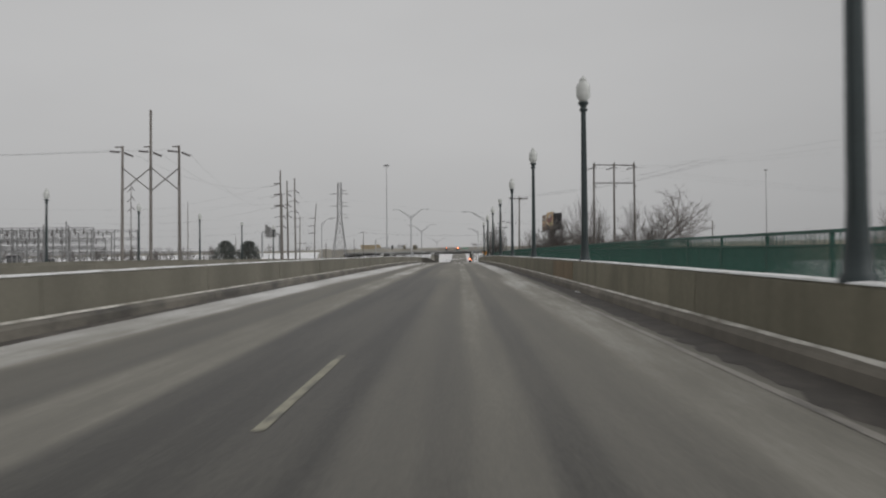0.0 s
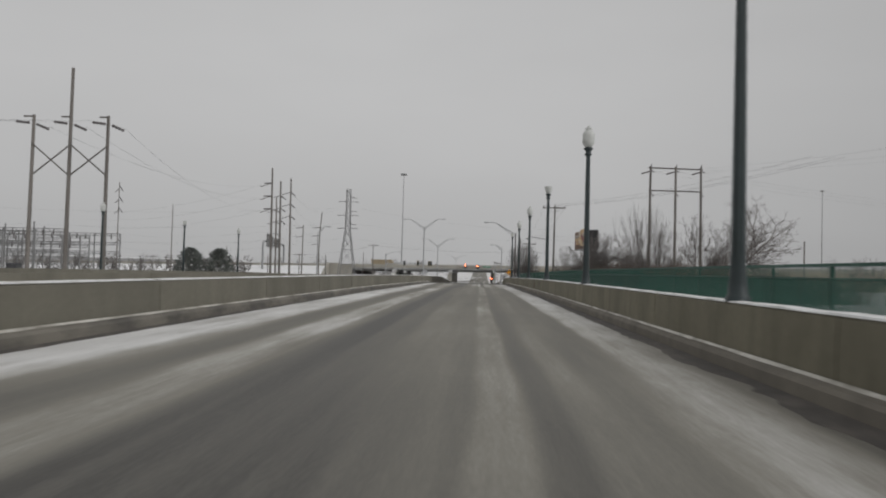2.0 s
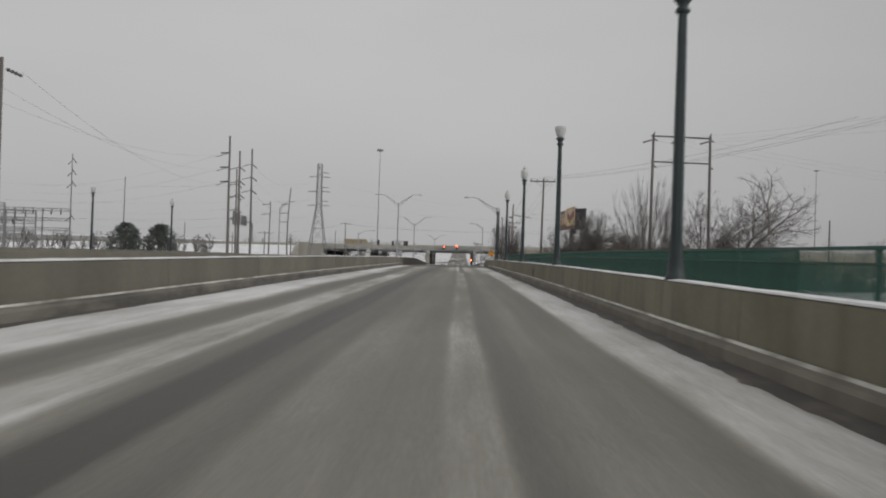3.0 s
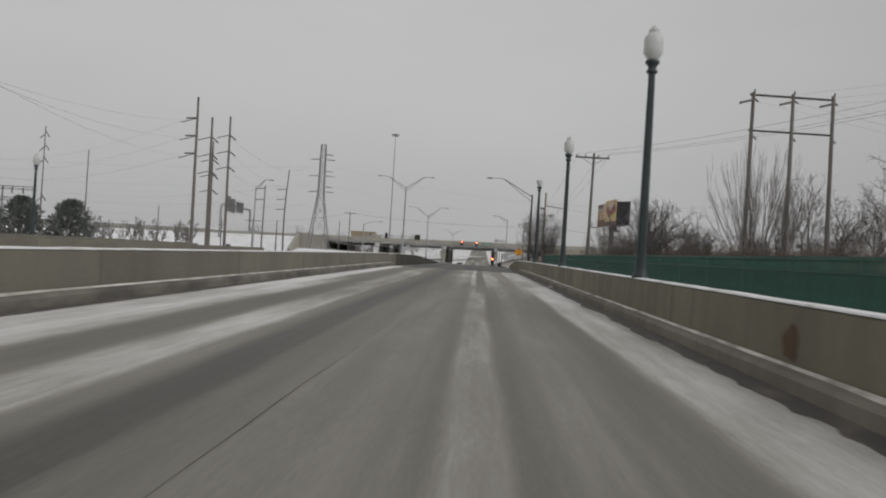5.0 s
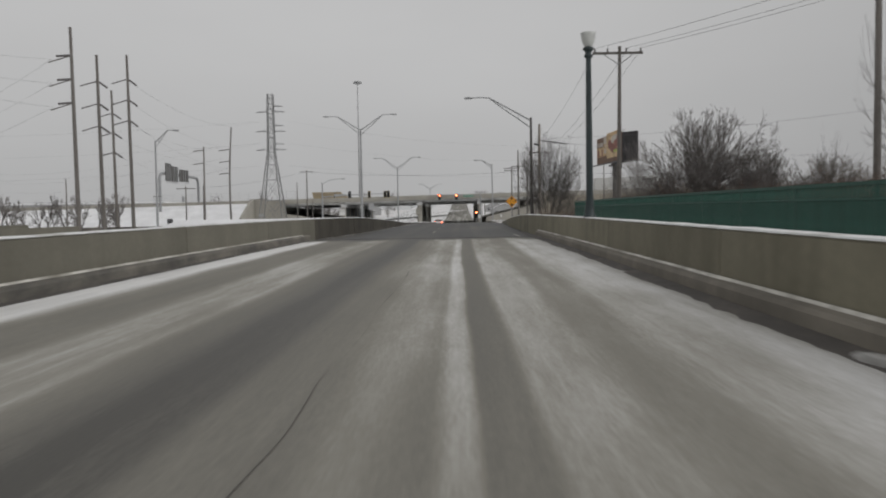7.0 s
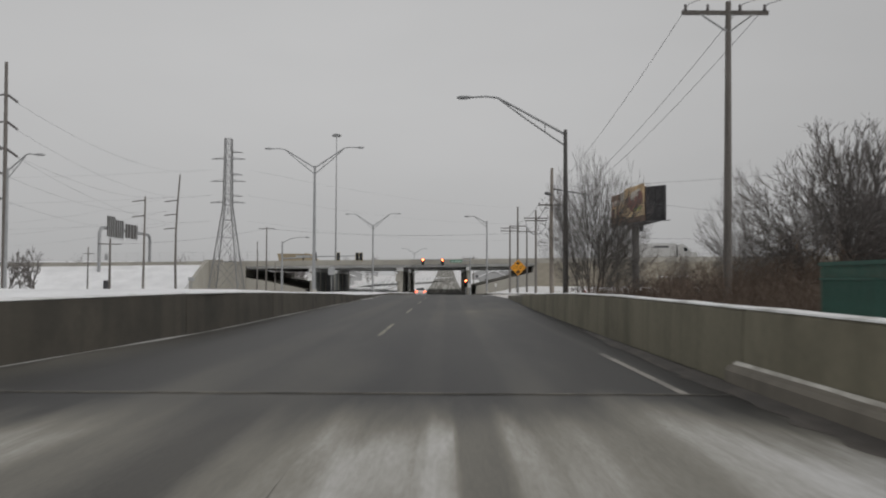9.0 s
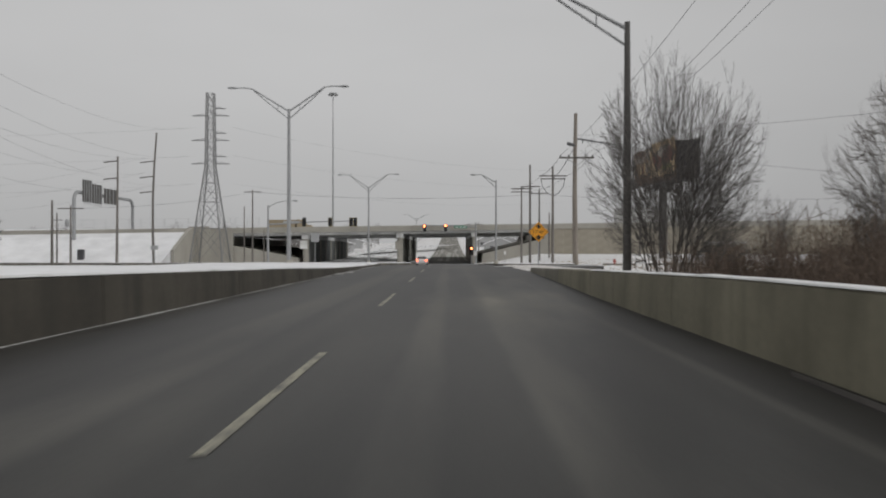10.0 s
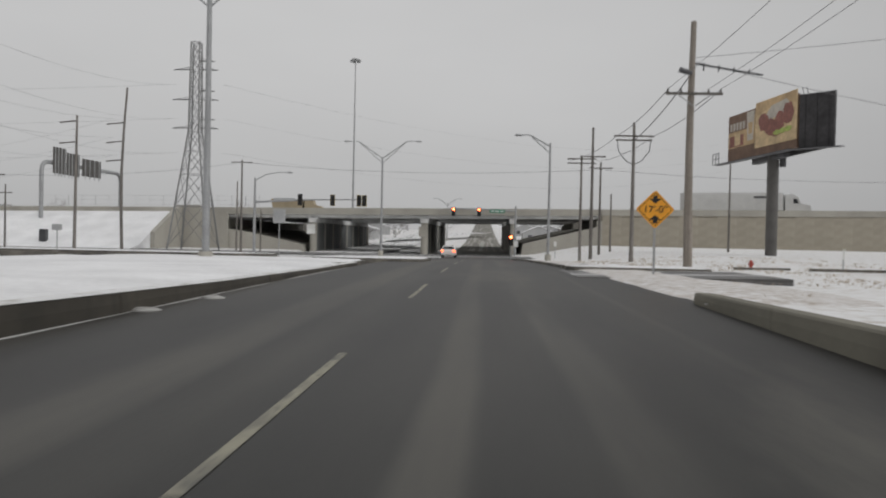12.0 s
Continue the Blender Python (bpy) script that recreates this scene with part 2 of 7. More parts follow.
    tar = n.new("ShaderNodeValToRGB")
    tar.color_ramp.elements[0].position, tar.color_ramp.elements[0].color = 0.3, (0.014, 0.0136, 0.0132, 1)
    tar.color_ramp.elements[1].position, tar.color_ramp.elements[1].color = 0.7, (0.028, 0.0272, 0.026, 1)
    l.new(noisy(0.35, (1.0, 0.2, 1.0), 7.0, 0.7), tar.inputs[0])
    deck = n.new("ShaderNodeMix")
    deck.data_type = "RGBA"
    deck.inputs["B"].default_value = (0.064, 0.060, 0.052, 1)
    l.new(tar.outputs[0], deck.inputs["A"])
    l.new(math("MULTIPLY", end, young), deck.inputs["Factor"])
    stone = n.new("ShaderNodeVectorMath")
    stone.operation = "SCALE"
    l.new(deck.outputs["Result"], stone.inputs[0])
    l.new(smooth(noisy(90.0, (1, 1, 1), 3.0), 0.3, 0.7, 0.78, 1.22), stone.inputs["Scale"])
    white = n.new("ShaderNodeMix")
    white.data_type = "RGBA"
    white.inputs["A"].default_value, white.inputs["B"].default_value = (0.56, 0.535, 0.465, 1), (0.78, 0.775, 0.765, 1)
    l.new(smooth(cover, 0.3, 0.85), white.inputs["Factor"])
    mx = n.new("ShaderNodeMix")
    mx.data_type = "RGBA"
    l.new(stone.outputs[0], mx.inputs["A"])
    l.new(white.outputs["Result"], mx.inputs["B"])
    l.new(cover, mx.inputs["Factor"])
    l.new(mx.outputs["Result"], p.inputs["Base Color"])
    l.new(smooth(cover, 0.0, 0.5, 0.5, 0.85), p.inputs["Roughness"])
    p.inputs["Specular IOR Level"].default_value = 0.22
    b = n.new("ShaderNodeBump")
    b.inputs["Strength"].default_value, b.inputs["Distance"].default_value = 0.35, 0.02
    l.new(math("ADD", math("MULTIPLY", cover, 1.0), math("MULTIPLY", powder, 0.3)), b.inputs["Height"])
    l.new(b.outputs[0], p.inputs["Normal"])
    return m


ASPHALT = road_material()
SNOW = mat("snow", (0.81, 0.81, 0.82), 0.75, grain=6, amount=0.06, stain=0.35, stain_amount=0.09, bump=0.7, depth=0.08)
DIRTY_SNOW = mixed("trodden_snow", (0.80, 0.80, 0.80), (0.36, 0.33, 0.29), 1.2, 0.52, 0.72, rough=(0.8, 0.8))
VERGE = mixed("thin_snow_on_grass", (0.72, 0.71, 0.71), (0.36, 0.30, 0.24), 3.2, 0.40, 0.72, rough=(0.8, 0.9), grain=14, depth=0.04, detail=10.0)
GROUND = mixed("snowy_grass", (0.77, 0.77, 0.775), (0.42, 0.36, 0.29), 1.9, 0.47, 0.80, rough=(0.8, 0.9), grain=14, depth=0.04, detail=9.0)
CONCRETE = streaked("parapet_concrete", (0.208, 0.193, 0.142), (0.102, 0.094, 0.066), 0.72)
DARKRUST = streaked("dark_rust_stain", (0.115, 0.072, 0.040), (0.055, 0.038, 0.025))
LEDGE = mixed("dusted_kerb_edge", (0.66, 0.64, 0.59), (0.22, 0.205, 0.17), 2.0, 0.42, 0.66, stretch=(1, 0.5, 1), rough=(0.8, 0.8))
GREYCONCRETE = streaked("grey_parapet_concrete", (0.176, 0.166, 0.134), (0.105, 0.098, 0.078), 0.34)
KERBSIDE = streaked("kerb_face_concrete", (0.200, 0.182, 0.152), (0.085, 0.077, 0.066))
GRIT = mixed("wet_road_grit", (0.062, 0.055, 0.049), (0.150, 0.134, 0.118), 3.0, 0.48, 0.75, stretch=(1, 0.4, 1), rough=(0.7, 0.9), grain=60, depth=0.03, detail=9.0)
SLUSH = mixed("grey_slush", (0.34, 0.335, 0.32), (0.55, 0.54, 0.53), 2.2, 0.45, 0.7, stretch=(1, 0.3, 1), rough=(0.6, 0.8))
RUSTED = streaked("rust_stained_concrete", (0.215, 0.162, 0.102), (0.13, 0.10, 0.066))
WETCONCRETE = streaked("wet_concrete", (0.078, 0.070, 0.057), (0.03, 0.029, 0.026), 0.8)
CURB = mixed("kerb_concrete", (0.190, 0.175, 0.148), (0.07, 0.065, 0.058), 1.4, 0.38, 0.62, stretch=(1, 0.4, 1), rough=(0.8, 0.7))
BRIDGE = mat("bridge_concrete", (0.365, 0.348, 0.308), 0.85, grain=8, amount=0.06, stain=0.22, stain_amount=0.16, bump=0.1, stretch=(1, 1, 0.4))
# dark copy of the bridge concrete: shade beneath the deck put into the colour
PIERSHADE = mat("pier_wall_shade", (0.15, 0.155, 0.155), 0.85, grain=8, amount=0.12, stain=0.5, stain_amount=0.3, stretch=(1, 1, 0.3))
CAPSNOW = mixed("thin_cap_snow", (0.74, 0.74, 0.74), (0.42, 0.41, 0.38), 2.4, 0.50, 0.70, stretch=(1, 0.5, 1), rough=(0.8, 0.8))
SOFFIT = mat("weathered_girder", (0.62, 0.62, 0.61), 0.8, grain=8, amount=0.10, stain=0.3, stain_amount=0.2)
MSE = mat("retaining_wall_panel", (0.33, 0.30, 0.245), 0.85, grain=12, amount=0.08, stain=0.5, stain_amount=0.12, bump=0.2, island=0.035)
PALEWOOD = mat("pale_pole_wood", (0.25, 0.22, 0.19), 0.85, grain=16, amount=0.30, stain=0.8, stain_amount=0.25, bump=0.4, stretch=(6, 6, 0.4))
WOOD = mat("weathered_pole_wood", (0.172, 0.158, 0.145), 0.85, grain=16, amount=0.30, stain=0.8, stain_amount=0.25, bump=0.4, stretch=(6, 6, 0.4), island=0.15)
ARMWOOD = mat("crossarm_wood", (0.12, 0.11, 0.10), 0.85, grain=16, amount=0.25, stain_amount=0.2)
STEEL = mat("galvanised_steel", (0.34, 0.345, 0.35), 0.5, 0.35, grain=12, amount=0.08, stain=1.2, stain_amount=0.12, bump=0.05)
LATTICE = mat("lattice_steel", (0.25, 0.25, 0.25), 0.6, 0.3, grain=6, amount=0.10, stain_amount=0.15, bump=0.05)
BROWNSTEEL = mat("weathering_steel", (0.11, 0.105, 0.10), 0.65, 0.2, grain=12, amount=0.12, stain=1.0, stain_amount=0.2, bump=0.05)
YELLOWTRIM = mat("dull_yellow_trim", (0.45, 0.34, 0.10), 0.6, grain=8, amount=0.08, bump=0)
DARKSTEEL = mat("dark_steel", (0.09, 0.09, 0.095), 0.6, 0.3, grain=10, amount=0.15, bump=0.05)
GREEN = mat("lamp_post_green", (0.032, 0.044, 0.046), 0.45, 0.0, grain=30, amount=0.10, stain=2.0, stain_amount=0.15, bump=0.06, depth=0.003)
FENCE = mat("railing_green", (0.023, 0.084, 0.064), 0.55, 0.0, grain=30, amount=0.10, stain=1.5, stain_amount=0.18, bump=0.06, depth=0.003, island=0.12)
GLOBE = mat("frosted_globe", (0.55, 0.56, 0.54), 0.35, grain=8, amount=0.05, stain=3.0, stain_amount=0.12, bump=0.05)
PORCELAIN = mat("insulator", (0.12, 0.11, 0.11), 0.35, grain=10, amount=0.1, bump=0)
CABLE = mat("cable", (0.10, 0.10, 0.105), 0.6, grain=5, amount=0.1, bump=0)
BARK = mat("bark", (0.14, 0.12, 0.105), 0.9, grain=14, amount=0.3, stain=0.8, stain_amount=0.2, bump=0.4, island=0.15)
TWIG = mat("twig", (0.165, 0.152, 0.144), 0.9, grain=8, amount=0.2, stain=0.5, stain_amount=0.2, bump=0, island=0.18)
BRUSH = mat("dry_brush", (0.145, 0.108, 0.084), 0.9, grain=6, amount=0.25, stain=0.4, stain_amount=0.25, bump=0, island=0.2)
DRYGRASS = mat("dry_grass", (0.42, 0.34, 0.25), 0.9, grain=9, amount=0.3, bump=0)
NEEDLE = mat("conifer_needles", (0.160, 0.172, 0.160), 0.85, grain=7, amount=0.3, stain=1.2, stain_amount=0.25, bump=0, island=0.1)
YELLOWSIGN = mat("orange_sign_face", (0.83, 0.36, 0.03), 0.45, grain=6, amount=0.05, stain=2.0, stain_amount=0.08, bump=0)
BLACK = mat("black_paint", (0.018, 0.018, 0.018), 0.5, grain=9, amount=0.1, bump=0)
SIGNBACK = mat("sign_back_aluminium", (0.42, 0.425, 0.43), 0.5, 0.3, grain=9, amount=0.08, stain_amount=0.12, bump=0)
SIGNWHITE = mat("white_sign", (0.72, 0.72, 0.70), 0.5, grain=9, amount=0.05, bump=0)
SIGNGREEN = mat("green_sign", (0.02, 0.20, 0.12), 0.45, grain=9, amount=0.06, bump=0)
PAINT = mixed("worn_lane_paint", (0.30, 0.285, 0.215), (0.09, 0.088, 0.08), 3.0, 0.44, 0.66, stretch=(2, 0.5, 1), rough=(0.6, 0.6))
EDGEPAINT = mixed("worn_edge_paint", (0.31, 0.29, 0.26), (0.11, 0.105, 0.10), 1.2, 0.46, 0.66, stretch=(2, 0.5, 1), rough=(0.6, 0.6))
CARPAINT = mat("white_car_paint", (0.72, 0.71, 0.69), 0.3, grain=6, amount=0.04, stain_amount=0.08, bump=0, spec=0.5)
CARGLASS = mat("dark_car_glass", (0.02, 0.022, 0.025), 0.1, grain=4, amount=0.05, bump=0, spec=0.5)
RUBBER = mat("rubber", (0.025, 0.025, 0.025), 0.8, grain=20, amount=0.1, bump=0)
TRAILER = mat("trailer_panel", (0.54, 0.54, 0.535), 0.5, grain=4, amount=0.04, stain=0.5, stain_amount=0.08, bump=0)
TRUCKYELLOW = mat("tan_truck_body", (0.34, 0.28, 0.19), 0.6, grain=4, amount=0.06, stain_amount=0.12, bump=0)
BBBROWN = mat("poster_brown", (0.17, 0.10, 0.065), 0.6, grain=2, amount=0.15, bump=0)
BBAMBER = mat("poster_amber", (0.50, 0.35, 0.19), 0.6, grain=2, amount=0.15, bump=0)
BBBUN = mat("poster_bun", (0.60, 0.45, 0.26), 0.6, grain=3, amount=0.15, bump=0)
POSTERPALE = mat("poster_pale", (0.50, 0.46, 0.40), 0.6, grain=3, amount=0.12, bump=0)
ENDBOARD = mat("dark_boards", (0.045, 0.043, 0.045), 0.7, grain=3, amount=0.25, stain=0.8, stain_amount=0.3, bump=0.1)
BBMEAT = mat("poster_meat", (0.24, 0.095, 0.075), 0.6, grain=4, amount=0.25, bump=0)
BBLEAF = mat("poster_leaf", (0.40, 0.48, 0.12), 0.6, grain=4, amount=0.25, bump=0)
BRICK = mat("brown_brick", (0.25, 0.195, 0.15), 0.85, grain=10, amount=0.15, stain_amount=0.15, bump=0.2, island=0.15)
MORTAR = mat("mortar", (0.36, 0.34, 0.30), 0.9, grain=15, amount=0.1)
HYDRANT = mat("hydrant_red", (0.38, 0.06, 0.045), 0.5, grain=9, amount=0.15, bump=0)
RED_ON = glow("red_signal_lens", (1.0, 0.09, 0.03), 30.0)
TAIL_ON = glow("tail_light_lens", (1.0, 0.09, 0.02), 7.0)
FAR = mat("far_building", (0.42, 0.42, 0.42), 0.8, grain=0.5, amount=0.05, stain=0.05, stain_amount=0.1, bump=0)


# ---- building helpers ----
class Shape:
    """Collects vertices and faces for one mesh."""

    def __init__(self):
        self.v, self.f, self.s = [], [], []

    def add(self, verts, faces, smooth=False):
        k = len(self.v)
        self.v += [tuple(p) for p in verts]
        self.f += [tuple(i + k for i in face) for face in faces]
        self.s += [smooth] * len(faces)
        return self

    def box(self, x0, x1, y0, y1, z0, z1):
        v = [(x, y, z) for z in (z0, z1) for x, y in ((x0, y0), (x1, y0), (x1, y1), (x0, y1))]
        return self.add(v, [(3, 2, 1, 0), (4, 5, 6, 7), (0, 1, 5, 4), (1, 2, 6, 5), (2, 3, 7, 6), (3, 0, 4, 7)])

    def tube(self, points, radii, n=8, caps=True, smooth=True):
        """A round bar along points."""
        pts = [Vector(p) for p in points]
        if isinstance(radii, (int, float)):
            radii = [radii] * len(pts)
        rings = []
        side = None
        for i, p in enumerate(pts):
            d = (pts[min(i + 1, len(pts) - 1)] - pts[max(i - 1, 0)]).normalized()
            if side is None:
                side = d.orthogonal().normalized()
            side = (side - d * side.dot(d))
            side = side.normalized() if side.length > 1e-6 else d.orthogonal().normalized()
            up = d.cross(side)
            rings.append([p + radii[i] * (math.cos(a) * side + math.sin(a) * up) for a in (2 * math.pi * k / n for k in range(n))])
        v = [q for r in rings for q in r]
        f = [(i * n + k, i * n + (k + 1) % n, (i + 1) * n + (k + 1) % n, (i + 1) * n + k) for i in range(len(pts) - 1) for k in range(n)]
        self.add(v, f, smooth)
        if caps:
            m = (len(pts) - 1) * n
            self.add(v[:n], [tuple(reversed(range(n)))])
            self.add(v[m:], [tuple(range(n))])
        return self

    def lathe(self, profile, n=16, at=(0, 0, 0), smooth=True):
        """profile: (radius, height) from the bottom up."""
        v = [(at[0] + r * math.cos(2 * math.pi * k / n), at[1] + r * math.sin(2 * math.pi * k / n), at[2] + z) for r, z in profile for k in range(n)]
        f = [(i * n + k, i * n + (k + 1) % n, (i + 1) * n + (k + 1) % n, (i + 1) * n + k) for i in range(len(profile) - 1) for k in range(n)]
        self.add(v, f, smooth)
        m = (len(profile) - 1) * n
        self.add(v[:n], [tuple(reversed(range(n)))])
        self.add(v[m:], [tuple(range(n))])
        return self

    def prism(self, outline, axis, a, b):
        """An outline of (u, w) pairs pushed from a to b along an axis; u, w are the two other axes in order."""
        n = len(outline)

        def put(u, w, t):
            return {0: (t, u, w), 1: (u, t, w), 2: (u, w, t)}[axis]

        v = [put(u, w, a) for u, w in outline] + [put(u, w, b) for u, w in outline]
        f = [tuple(range(n)), tuple(range(2 * n - 1, n - 1, -1))] + [(k, k + n, (k + 1) % n + n, (k + 1) % n) for k in range(n)]
        return self.add(v, f)

    def sweep(self, section, ys):
        """A cross-section, a function of y that gives (x, z) pairs, drawn along ys; closed, with caps."""
        rows = [[(x, y, z) for x, z in section(y)] for y in ys]
        n = len(rows[0])
        v = [p for r in rows for p in r]
        f = [(i * n + k, i * n + (k + 1) % n, (i + 1) * n + (k + 1) % n, (i + 1) * n + k) for i in range(len(rows) - 1) for k in range(n)]
        m = (len(rows) - 1) * n
        return self.add(v, f + [tuple(reversed(range(n))), tuple(range(m, m + n))])

    def mesh(self, name, material):
        me = bpy.data.meshes.new(name)
        me.from_pydata(self.v, [], self.f)
        me.polygons.foreach_set("use_smooth", self.s)
        bm = bmesh.new()
        bm.from_mesh(me)
        bmesh.ops.recalc_face_normals(bm, faces=bm.faces)
        bm.to_mesh(me)
        bm.free()
        for m in material if isinstance(material, (list, tuple)) else (material,):
            me.materials.append(m)
        return me


def part(name, shape, material, parent=None, label="", at=None):
    """One mesh object, under a thing or under a part."""
    me = shape if isinstance(shape, bpy.types.Mesh) else shape.mesh(name, material)
    ob = new(name, me)
    ob.parent = parent
    if at is not None:
        ob.matrix_basis = at if isinstance(at, Matrix) else pose(*at)
    return tagged(ob, label) if label else ob


def thing(name, label, category, at=(0, 0, 0), group="", kind=""):
    ob = new(name)
    ob.empty_display_size = 0.2
    ob.matrix_basis = at if isinstance(at, Matrix) else pose(*at)
    return tagged(ob, label, category, group, kind)


def lerp(table, y):
    return float(np.interp(y, [p[0] for p in table], [p[1] for p in table]))


ROAD_Z = [(-200, -4.2), (-60, -2.4), (0, -1.545), (20, -1.21), (41, -0.91), (67, -0.59), (80, -0.44), (92, -0.34), (105, -0.25), (114, -0.175), (135, -0.035), (145, -0.02), (160, 0), (200, 0), (212, -0.15), (235, -0.62),
          (255, -1.15), (270, -1.48), (300, -1.58), (345, -1.45), (400, -0.6), (500, 2.0), (700, 9.0), (900, 13.0), (1300, 15.0), (4000, 16.0)]


def rz(y):
    return sum(lerp(ROAD_Z, y + d) for d in (-8, -4, 0, 4, 8)) / 5


def step(a, b, v):
    t = min(max((v - a) / (b - a), 0), 1)
    return t * t * (3 - 2 * t)


# ---- ground and road ----
def left_wall_x(y):
    return lerp([(-100, -6.3), (139, -6.3), (150, -5.45), (170, -5.35), (205, -5.1)], y)


def right_wall_x(y):
    return lerp([(-100, 3.25), (150, 3.25), (164, 3.42), (174, 3.72), (186, 3.95)], y)


def outer_x(y):
    return lerp([(-100, -28.8), (80, -28.2), (96, -27.9), (111, -27.65), (127, -27.3), (200, -27.3)], y)


def wall_top(y):
    return lerp([(-100, 0.87), (148, 0.87), (154, 0.82), (159, 0.73), (166, 0.6), (171, 0.52), (178, 0.36), (186, 0.22), (195, 0.13), (210, 0.12)], y)


def ground_z(x, y):
    near = rz(y) - 0.06
    low = -1.6
    past = step(140, 186, y)
    right = low + (lerp([(180, -0.22), (300, 0.15), (340, 0.0)], y) - low) * past
    left = -1.55 if y < 330 else -1.55 + (rz(y) + 1.0) * step(330, 420, y) * 0.55
    if y > 345:
        right += (rz(y) - right) * step(345, 480, y) * 0.8
    verge = low + (near - low) * past
    z = verge
    if x > 4:
        z = verge + (right - verge) * step(5.0, 18.0, x)
    if x < -17:
        z = verge + (left - verge) * step(-20, -34, x)
    if -29 < x < 4.4:
        z = min(z, rz(y) - 0.40)
    return z + 0.05 * (noise.noise((x * 0.11, y * 0.11, 0.3))) * step(4.5, 8, abs(x + 1.2) - 3)


def graded(points):
    out = []
    for a, b, d in points:
        out += list(np.arange(a, b, d))
    return out + [points[-1][1]]


gx = graded([(-3000, -600, 400), (-600, -150, 50), (-150, -60, 10), (-60, -30, 3), (-30, 30, 1.2), (30, 60, 3), (60, 150, 10), (150, 600, 50), (600, 3000, 400)])
gy = graded([(-300, -20, 40), (-20, 130, 10), (130, 320, 2.5), (320, 600, 14), (600, 1500, 90), (1500, 4800, 550)])
s = Shape()
s.add([(x, y, ground_z(x, y)) for y in gy for x in gx],
      [(j * len(gx) + i, j * len(gx) + i + 1, (j + 1) * len(gx) + i + 1, (j + 1) * len(gx) + i) for j in range(len(gy) - 1) for i in range(len(gx) - 1)], True)
tagged(part("ground", s, GROUND), "snow-covered ground with patches of dead grass", "ground", kind="structure")


def strip(x0, x1, y0, y1, dz, dy=4.0, cols=6):
    """A band of road surface that follows the road's height; x0, x1 may be functions of y."""
    sh = Shape()
    ys = list(np.arange(y0, y1, dy)) + [y1]
    fx0 = x0 if callable(x0) else (lambda y: x0)
    fx1 = x1 if callable(x1) else (lambda y: x1)
    n = cols + 1
    v = [(fx0(y) + (fx1(y) - fx0(y)) * k / cols, y, rz(y) + dz) for y in ys for k in range(n)]
    f = [(j * n + i, j * n + i + 1, (j + 1) * n + i + 1, (j + 1) * n + i) for j in range(len(ys) - 1) for i in range(cols)]
    return sh.add(v, f, True)


road_east = part("road_1", strip(lambda y: left_wall_x(y) - 0.1, lambda y: right_wall_x(y) + 0.25, -120, 900, 0.0), ASPHALT)
tagged(road_east, "wet grey asphalt carriageway with snow in tyre-swept bands", "road", kind="structure")
PACKED = mixed("packed_snow_road", (0.74, 0.74, 0.74), (0.12, 0.115, 0.11), 1.6, 0.50, 0.62, stretch=(1, 0.04, 1), rough=(0.7, 0.5))
tagged(part("road_2", strip(lambda y: outer_x(y) + 0.1, -16.6, -120, 900, -0.1), PACKED), "opposite carriageway under packed snow with dark wheel tracks", "road", kind="structure")
CROSS = mixed("cross_street_asphalt", (0.075, 0.072, 0.07), (0.66, 0.66, 0.66), 1.0, 0.50, 0.66, stretch=(0.05, 1, 1), rough=(0.5, 0.8))
s = Shape()
xs = list(np.arange(-120, 121, 4.0))
s.add([(x, y, rz(y) + 0.012) for y in (276.0, 282.0, 290.0) for x in xs], [(j * len(xs) + i, j * len(xs) + i + 1, (j + 1) * len(xs) + i + 1, (j + 1) * len(xs) + i) for j in range(2) for i in range(len(xs) - 1)])
tagged(part("road_3", s, CROSS), "dark frontage street crossing in front of the overpass", "road", kind="structure")

ramp = [(-37 + 35 * i / 12, 374 + 8 * i, 0.15 + 0.1 * i) for i in range(13)]
s = Shape().add([(x + 0.9 * d, y - 0.4 * d, max(rz(y), ground_z(x, y)) + dz) for x, y, dz in ramp for d in (-4.0, 4.0)], [(2 * i, 2 * i + 1, 2 * i + 3, 2 * i + 2) for i in range(12)])
tagged(part("road_4", s, PACKED), "snowy ramp road climbing beyond the overpass", "road", kind="structure")

# lane paint
def paint(name, x, y0, y1, width, material, label):
    ob = part(name, strip(x - width / 2, x + width / 2, y0, y1, 0.005, 1.0, 1), material)
    return tagged(ob, label, "road marking", "lane markings", "structure")


for k in range(0, 12):
    y0 = 148.6 + 12.35 * k
    paint("lane_dash", -1.5, y0, y0 + 4.7, 0.09, PAINT, "short worn pale yellow lane dash on asphalt")
paint("lane_dash", -1.5, 10.7, 14.7, 0.09, PAINT, "short worn pale yellow lane dash on asphalt")
paint("edge_line", 2.48, -20, 34, 0.10, EDGEPAINT, "worn white edge line beside the kerb")
paint("edge_line", 2.42, 139.6, 144.5, 0.10, EDGEPAINT, "worn white edge line beside the wall")
for y0, x0, x1 in ((139.6, -5.2, 2.9),):
    s = Shape().box(x0, x1, y0, y0 + 0.05, rz(y0) + 0.002, rz(y0) + 0.012)
    tagged(part("expansion_joint", s, CURB), "thin worn expansion joint across the carriageway", "expansion joint", kind="structure")
s = Shape()
path = [(lerp([(74, -1.4), (83, -1.33), (97, -1.17), (104, -1.08), (137, -1.02)], y) + 0.03 * math.sin(y * 0.13) + 0.05 * noise.noise((y * 0.8, 1.5, 0)), y) for y in np.arange(74, 137, 0.25)]
